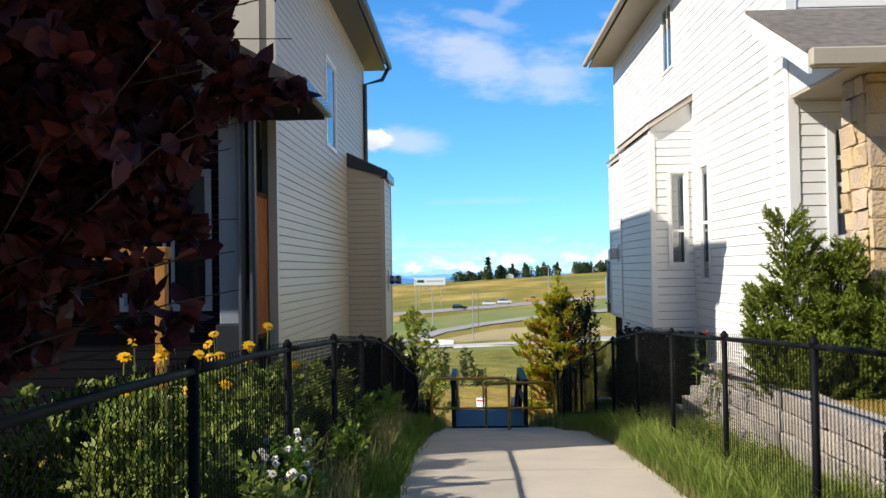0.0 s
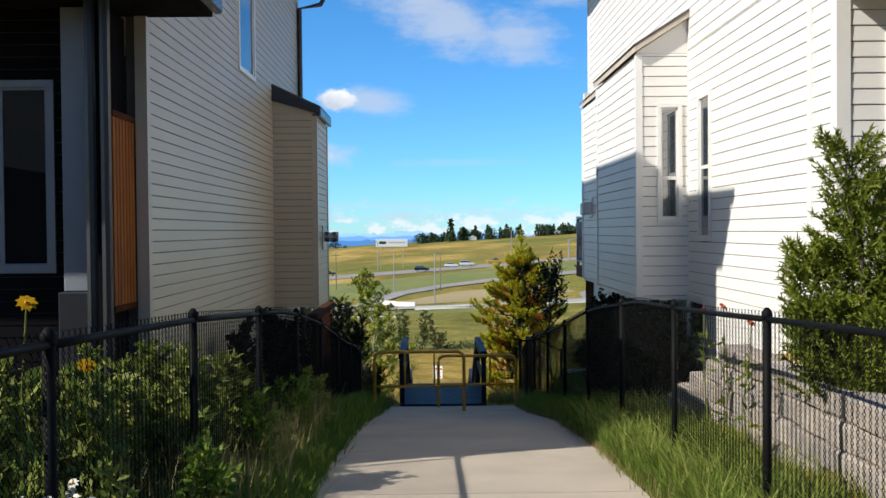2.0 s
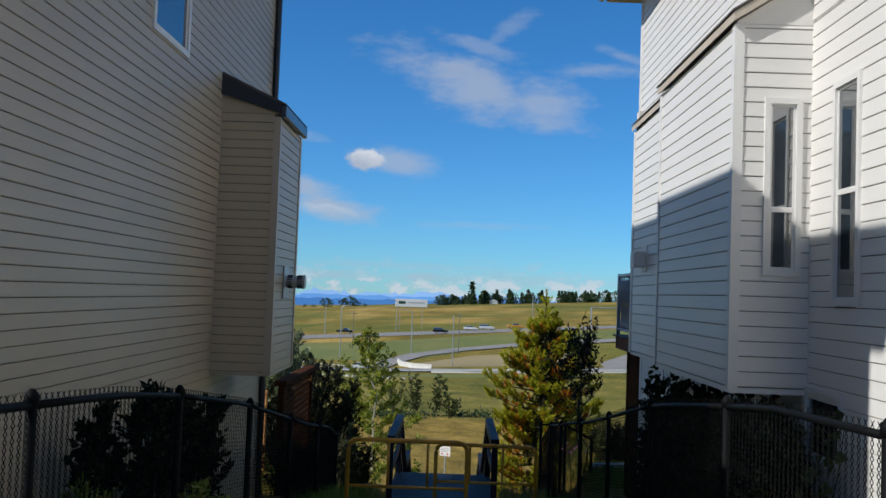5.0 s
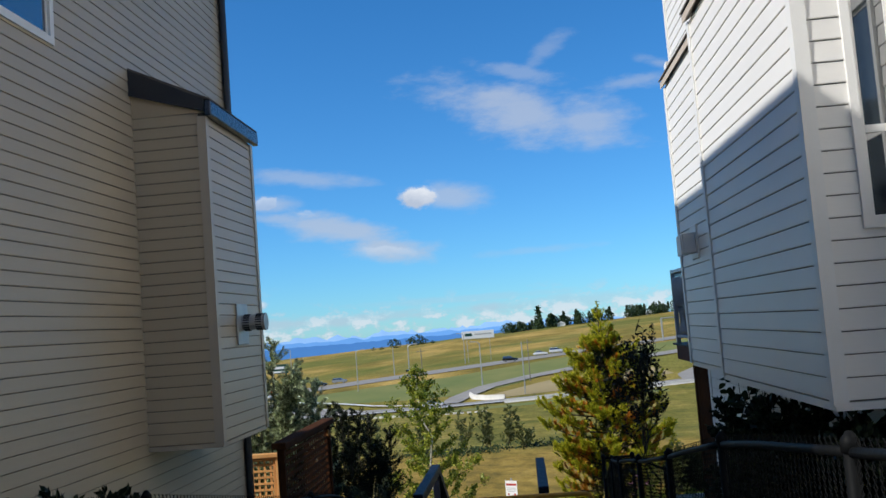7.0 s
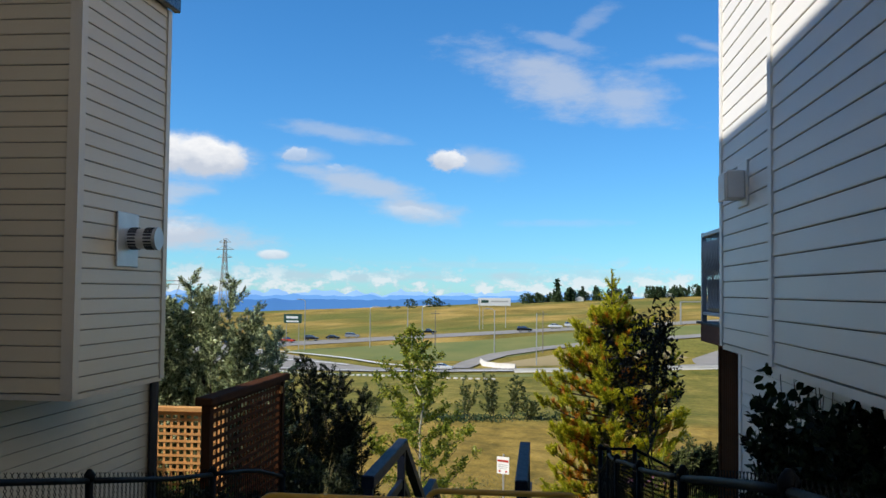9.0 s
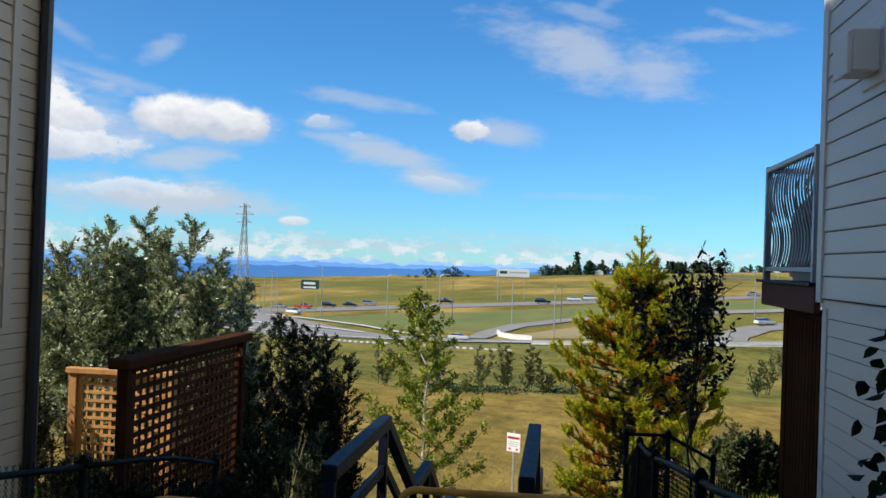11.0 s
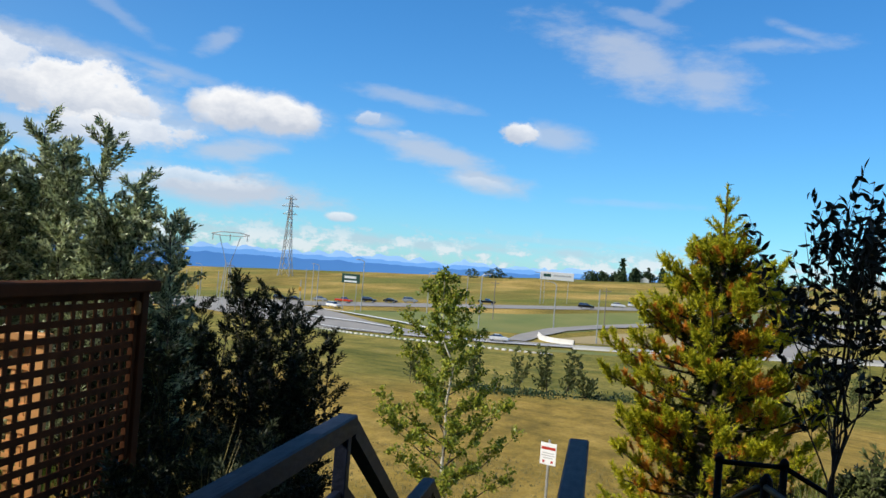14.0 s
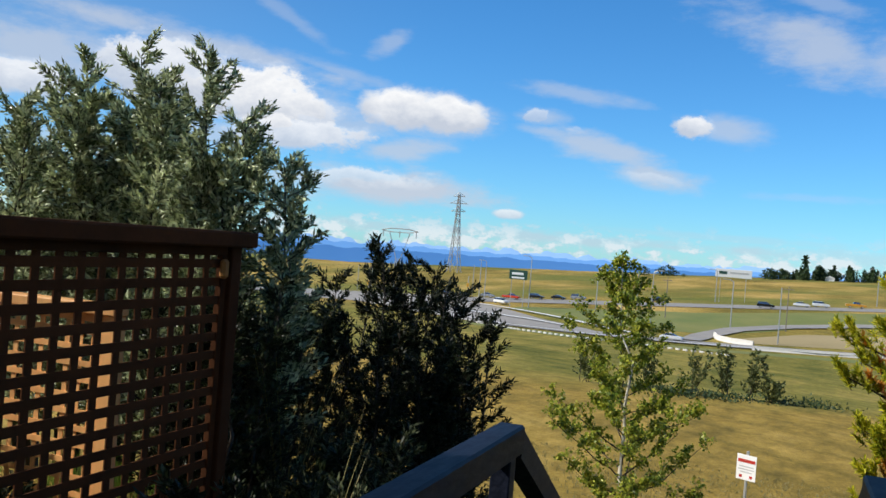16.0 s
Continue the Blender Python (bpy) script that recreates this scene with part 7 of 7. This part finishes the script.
def car(x, y, ang, paint, kind, label):
    """A parked car: shaped body, glasshouse, four wheels."""
    L, W = (5.6, 1.95) if kind == "pickup" else (4.9, 1.9) if kind == "suv" else (4.6, 1.8)
    s = thing("car", label, "car", "cars on the roads")
    if kind not in CAR_MESH:
        if kind == "sedan":
            body = [(-2.3, .35), (-2.3, .75), (-2.1, .92), (-1.2, .98), (1.0, .98), (1.9, .85), (2.28, .72), (2.3, .35)]
            cab = [(-1.75, .97), (-1.05, 1.42), (0.2, 1.45), (1.1, .97)]
        elif kind == "suv":
            body = [(-2.4, .4), (-2.42, 1.0), (-2.3, 1.1), (1.1, 1.1), (2.1, 1.0), (2.4, .85), (2.4, .4)]
            cab = [(-2.35, 1.09), (-2.1, 1.68), (0.3, 1.72), (1.15, 1.09)]
        else:
            body = [(-2.8, .5), (-2.8, 1.12), (-0.7, 1.12), (-0.7, 1.15), (1.3, 1.15), (2.6, 1.08), (2.8, .95), (2.8, .5)]
            cab = [(-0.75, 1.14), (-0.6, 1.78), (0.6, 1.82), (1.4, 1.14)]
        made = []
        for outline, wd, inset in ((body, W, 0.0), (cab, W * 0.92, 0.14)):
            bm = prism(outline, (-wd / 2, wd / 2))
            top = max(p[1] for p in outline)
            for v in bm.verts:
                if inset and v.co.z > top - 0.2:
                    v.co.y *= 0.82
            bmesh.ops.bevel(bm, geom=list(bm.edges), offset=0.06, segments=1, affect="EDGES")
            made.append(bm)
        rf = boxes(((cab[1][0] + 0.05, -W * 0.36, cab[2][1] - 0.02), (cab[2][0] - 0.05, W * 0.36, cab[2][1] + 0.02)))
        meshes = []
        for nm, bm in (("body", made[0]), ("glasshouse", made[1]), ("roof_panel", rf)):
            me = bpy.data.meshes.new(nm)
            bm.to_mesh(me), bm.free()
            meshes.append(me)
        CAR_MESH[kind] = meshes
    b = part("body", boxes(((0, 0, 0), (1, 1, 1))), paint, s)
    b.data = CAR_MESH[kind][0].copy()
    b.data.materials.append(paint)
    g = part("glasshouse", boxes(((0, 0, 0), (1, 1, 1))), M_GLASS, s)
    g.data = CAR_MESH[kind][1].copy()
    g.data.materials.append(M_GLASS)
    r = part("roof_panel", boxes(((0, 0, 0), (1, 1, 1))), paint, s)
    r.data = CAR_MESH[kind][2].copy()
    r.data.materials.append(paint)
    for wx in (-L * 0.29, L * 0.30):
        for wy in (-W / 2 + 0.02, W / 2 - 0.24):
            wh = part("wheel", tubes((((wx, wy, 0.34), (wx, wy + 0.22, 0.34)), 0.34), sides=12), M_DARK, s)
            part("rim", tubes((((wx, wy - 0.012, 0.34), (wx, wy + 0.232, 0.34)), 0.19), sides=10), M_GALV, wh)
    s.matrix_basis = pose(x, y, slope(x, y) + LIFT + 0.14, 0, 0, ang)


P_BLACK = mat("black car paint", (0.012, 0.012, 0.014), None, 1, 0.2, 0)
P_WHITE = mat("white car paint", (0.78, 0.78, 0.78), None, 1, 0.25, 0)
P_RED = mat("red car paint", (0.55, 0.05, 0.015), None, 1, 0.25, 0)
P_SILVER = mat("silver car paint", (0.45, 0.46, 0.48), None, 1, 0.25, 0, metal=0.5)
P_YELLOW = mat("orange yellow truck paint", (0.65, 0.30, 0.02), None, 1, 0.3, 0)
for x, y, a, p, k, l in ((-80, 304, -8, P_RED, "pickup", "red pickup truck waiting at the junction"), (-76.5, 281, -30, P_WHITE, "suv", "white car turning at the junction"),
                         (-73, 309, 0, P_BLACK, "suv", "black car on the highway"), (-66, 309.5, 2, P_BLACK, "sedan", "black sedan on the highway"), (-98, 309, -5, P_BLACK, "sedan", "dark car on the highway"),
                         (-90, 311, -5, P_SILVER, "sedan", "silver car on the highway"), (-104, 312, -6, P_BLACK, "suv", "dark car near the signals"), (-60, 312, 0, P_SILVER, "suv", "silver car on the highway"),
                         (-35, 312, 2, P_BLACK, "pickup", "dark pickup truck on the highway"), (-3.4, 299, 2, P_BLACK, "suv", "black car in the near lane of the highway"),
                         (6.3, 311, 2, P_WHITE, "sedan", "white car on the highway"), (11.6, 311.5, 2, P_WHITE, "suv", "white car on the highway"),
                         (-20, 214.5, -4, P_WHITE, "sedan", "white sedan on the slip road"), (51, 245, 20, P_WHITE, "suv", "white car on the side road"), (21, 313, 2, P_YELLOW, "pickup", "orange works truck on the highway"), (62, 314, 2, P_SILVER, "sedan", "silver car on the highway")):
    car(x, y, a, p, k, l)


def ridge_trees():
    """Dark woods on the ridge: many crowns of small clumps, joined."""
    rng = np.random.default_rng(77)
    V = []
    def crown(x, y, z, h, w, conifer):
        n = 260 if h > 7 else 170
        f = rng.uniform(0.03, 1, n)
        r = w * ((1.03 - f) if conifer else np.sqrt(np.maximum(0.05, 1 - (2 * f - 0.95) ** 2)) * 0.9) * np.sqrt(rng.uniform(0.02, 1.1, n))
        a = rng.uniform(0, math.tau, n)
        p = np.column_stack([x + r * np.cos(a), y + r * np.sin(a), z + h * f])
        v, _ = leaf_quads(p, rng.normal(size=(n, 3)), h * (0.13 if h > 7 else 0.2), h * (0.05 if h > 7 else 0.09), rng)
        V.append(v)
    for az0, az1, n, tall, dist in ((-0.9, 1.4, 16, 8, 600), (1.6, 5.4, 34, 11, 610), (6.3, 9.8, 30, 10, 620), (10.5, 17, 30, 8, 640), (-33, -28.5, 10, 5, 640)):
        for k in range(n):
            az = radians(rng.uniform(az0, az1))
            x, y = dist * math.tan(az), dist + rng.uniform(-8, 8)
            con = rng.uniform() < (0.25 if az0 < 0 else 0.75)
            crown(x, y, slope(x, y) - 0.5, tall * rng.uniform(0.5, 0.85), (2.2 if con else 4.5) * rng.uniform(0.8, 1.2), con)
    crown(11.9, 600, slope(12, 600), 14.5, 3.2, True)
    for x, y, h in ((-77.7, 581, 5.5), (-69, 589, 4.5), (-65, 592, 6), (-61, 596, 3.5), (-86, 580, 2), (-92, 585, 2), (-55, 588, 2)):
        crown(x, y, slope(x, y) - 0.3, h, h * 0.9, False)
    V = np.concatenate(V)
    tagged(array_mesh("woods", V, np.arange(len(V)).reshape(-1, 4), M_FARLEAF), "dark line of conifers and broad trees on the ridge", "trees", kind="stuff")


ridge_trees()


def far_buildings():
    for x, y, w, h in ((26.0, 605, 5, 3.0), (70, 618, 4, 2.6), (84, 620, 5, 3.0)):
        z = slope(x, y)
        b = thing("farm_shed", "small white farm shed on the ridge", "shed", "sheds on the ridge", at=(x, y, z))
        b.matrix_basis = Matrix()
        part("wall", boxes(((x - w / 2, y - 2, z - 1), (x + w / 2, y + 2, z + h * 0.6))), M_WHITE, b)
        part("roof", prism([(x - w / 2 - 0.3, z + h * 0.6), (x, z + h), (x + w / 2 + 0.3, z + h * 0.6)], (y - 2.2, y + 2.2)), M_WHITE, b)


far_buildings()


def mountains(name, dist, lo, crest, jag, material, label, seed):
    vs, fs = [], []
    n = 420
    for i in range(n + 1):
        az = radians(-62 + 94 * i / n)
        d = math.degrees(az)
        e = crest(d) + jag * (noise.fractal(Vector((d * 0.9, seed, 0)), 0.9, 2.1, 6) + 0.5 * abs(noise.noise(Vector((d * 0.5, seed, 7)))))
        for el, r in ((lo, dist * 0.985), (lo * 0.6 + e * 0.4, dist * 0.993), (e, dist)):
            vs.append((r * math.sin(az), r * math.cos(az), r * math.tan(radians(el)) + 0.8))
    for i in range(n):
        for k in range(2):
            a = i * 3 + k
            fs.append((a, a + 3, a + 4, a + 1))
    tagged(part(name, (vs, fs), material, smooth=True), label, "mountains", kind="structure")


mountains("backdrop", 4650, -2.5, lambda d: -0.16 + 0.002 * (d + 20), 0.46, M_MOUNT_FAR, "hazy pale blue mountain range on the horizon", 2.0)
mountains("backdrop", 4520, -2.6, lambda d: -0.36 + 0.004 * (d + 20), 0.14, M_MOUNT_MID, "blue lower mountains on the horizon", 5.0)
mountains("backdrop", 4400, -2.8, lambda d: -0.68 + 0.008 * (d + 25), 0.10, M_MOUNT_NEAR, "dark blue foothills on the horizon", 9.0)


def close_behind():
    """Plain walls added out of view, to block sky behind the camera and sun from the left."""
    tagged(part("wall_street", boxes(((-34, -25.4, -1), (34, -25.0, 10.0)))
                , M_TRIM_L), "unseen plain beige wall added to block sky behind the camera", "wall", kind="structure")

    # added wall, out of view, that keeps sun and sky off the porch
    tagged(part("wall_garage", boxes(((-4.85, -4.0, -0.3), (-4.65, 6.0, 2.5))), M_FACADE), "unseen charcoal wall added to shade the porch and front garden", "wall", kind="structure")


close_behind()

# ---------------------------------------------------------------- pieces of walls and path
hang_boards()
pave_slabs()
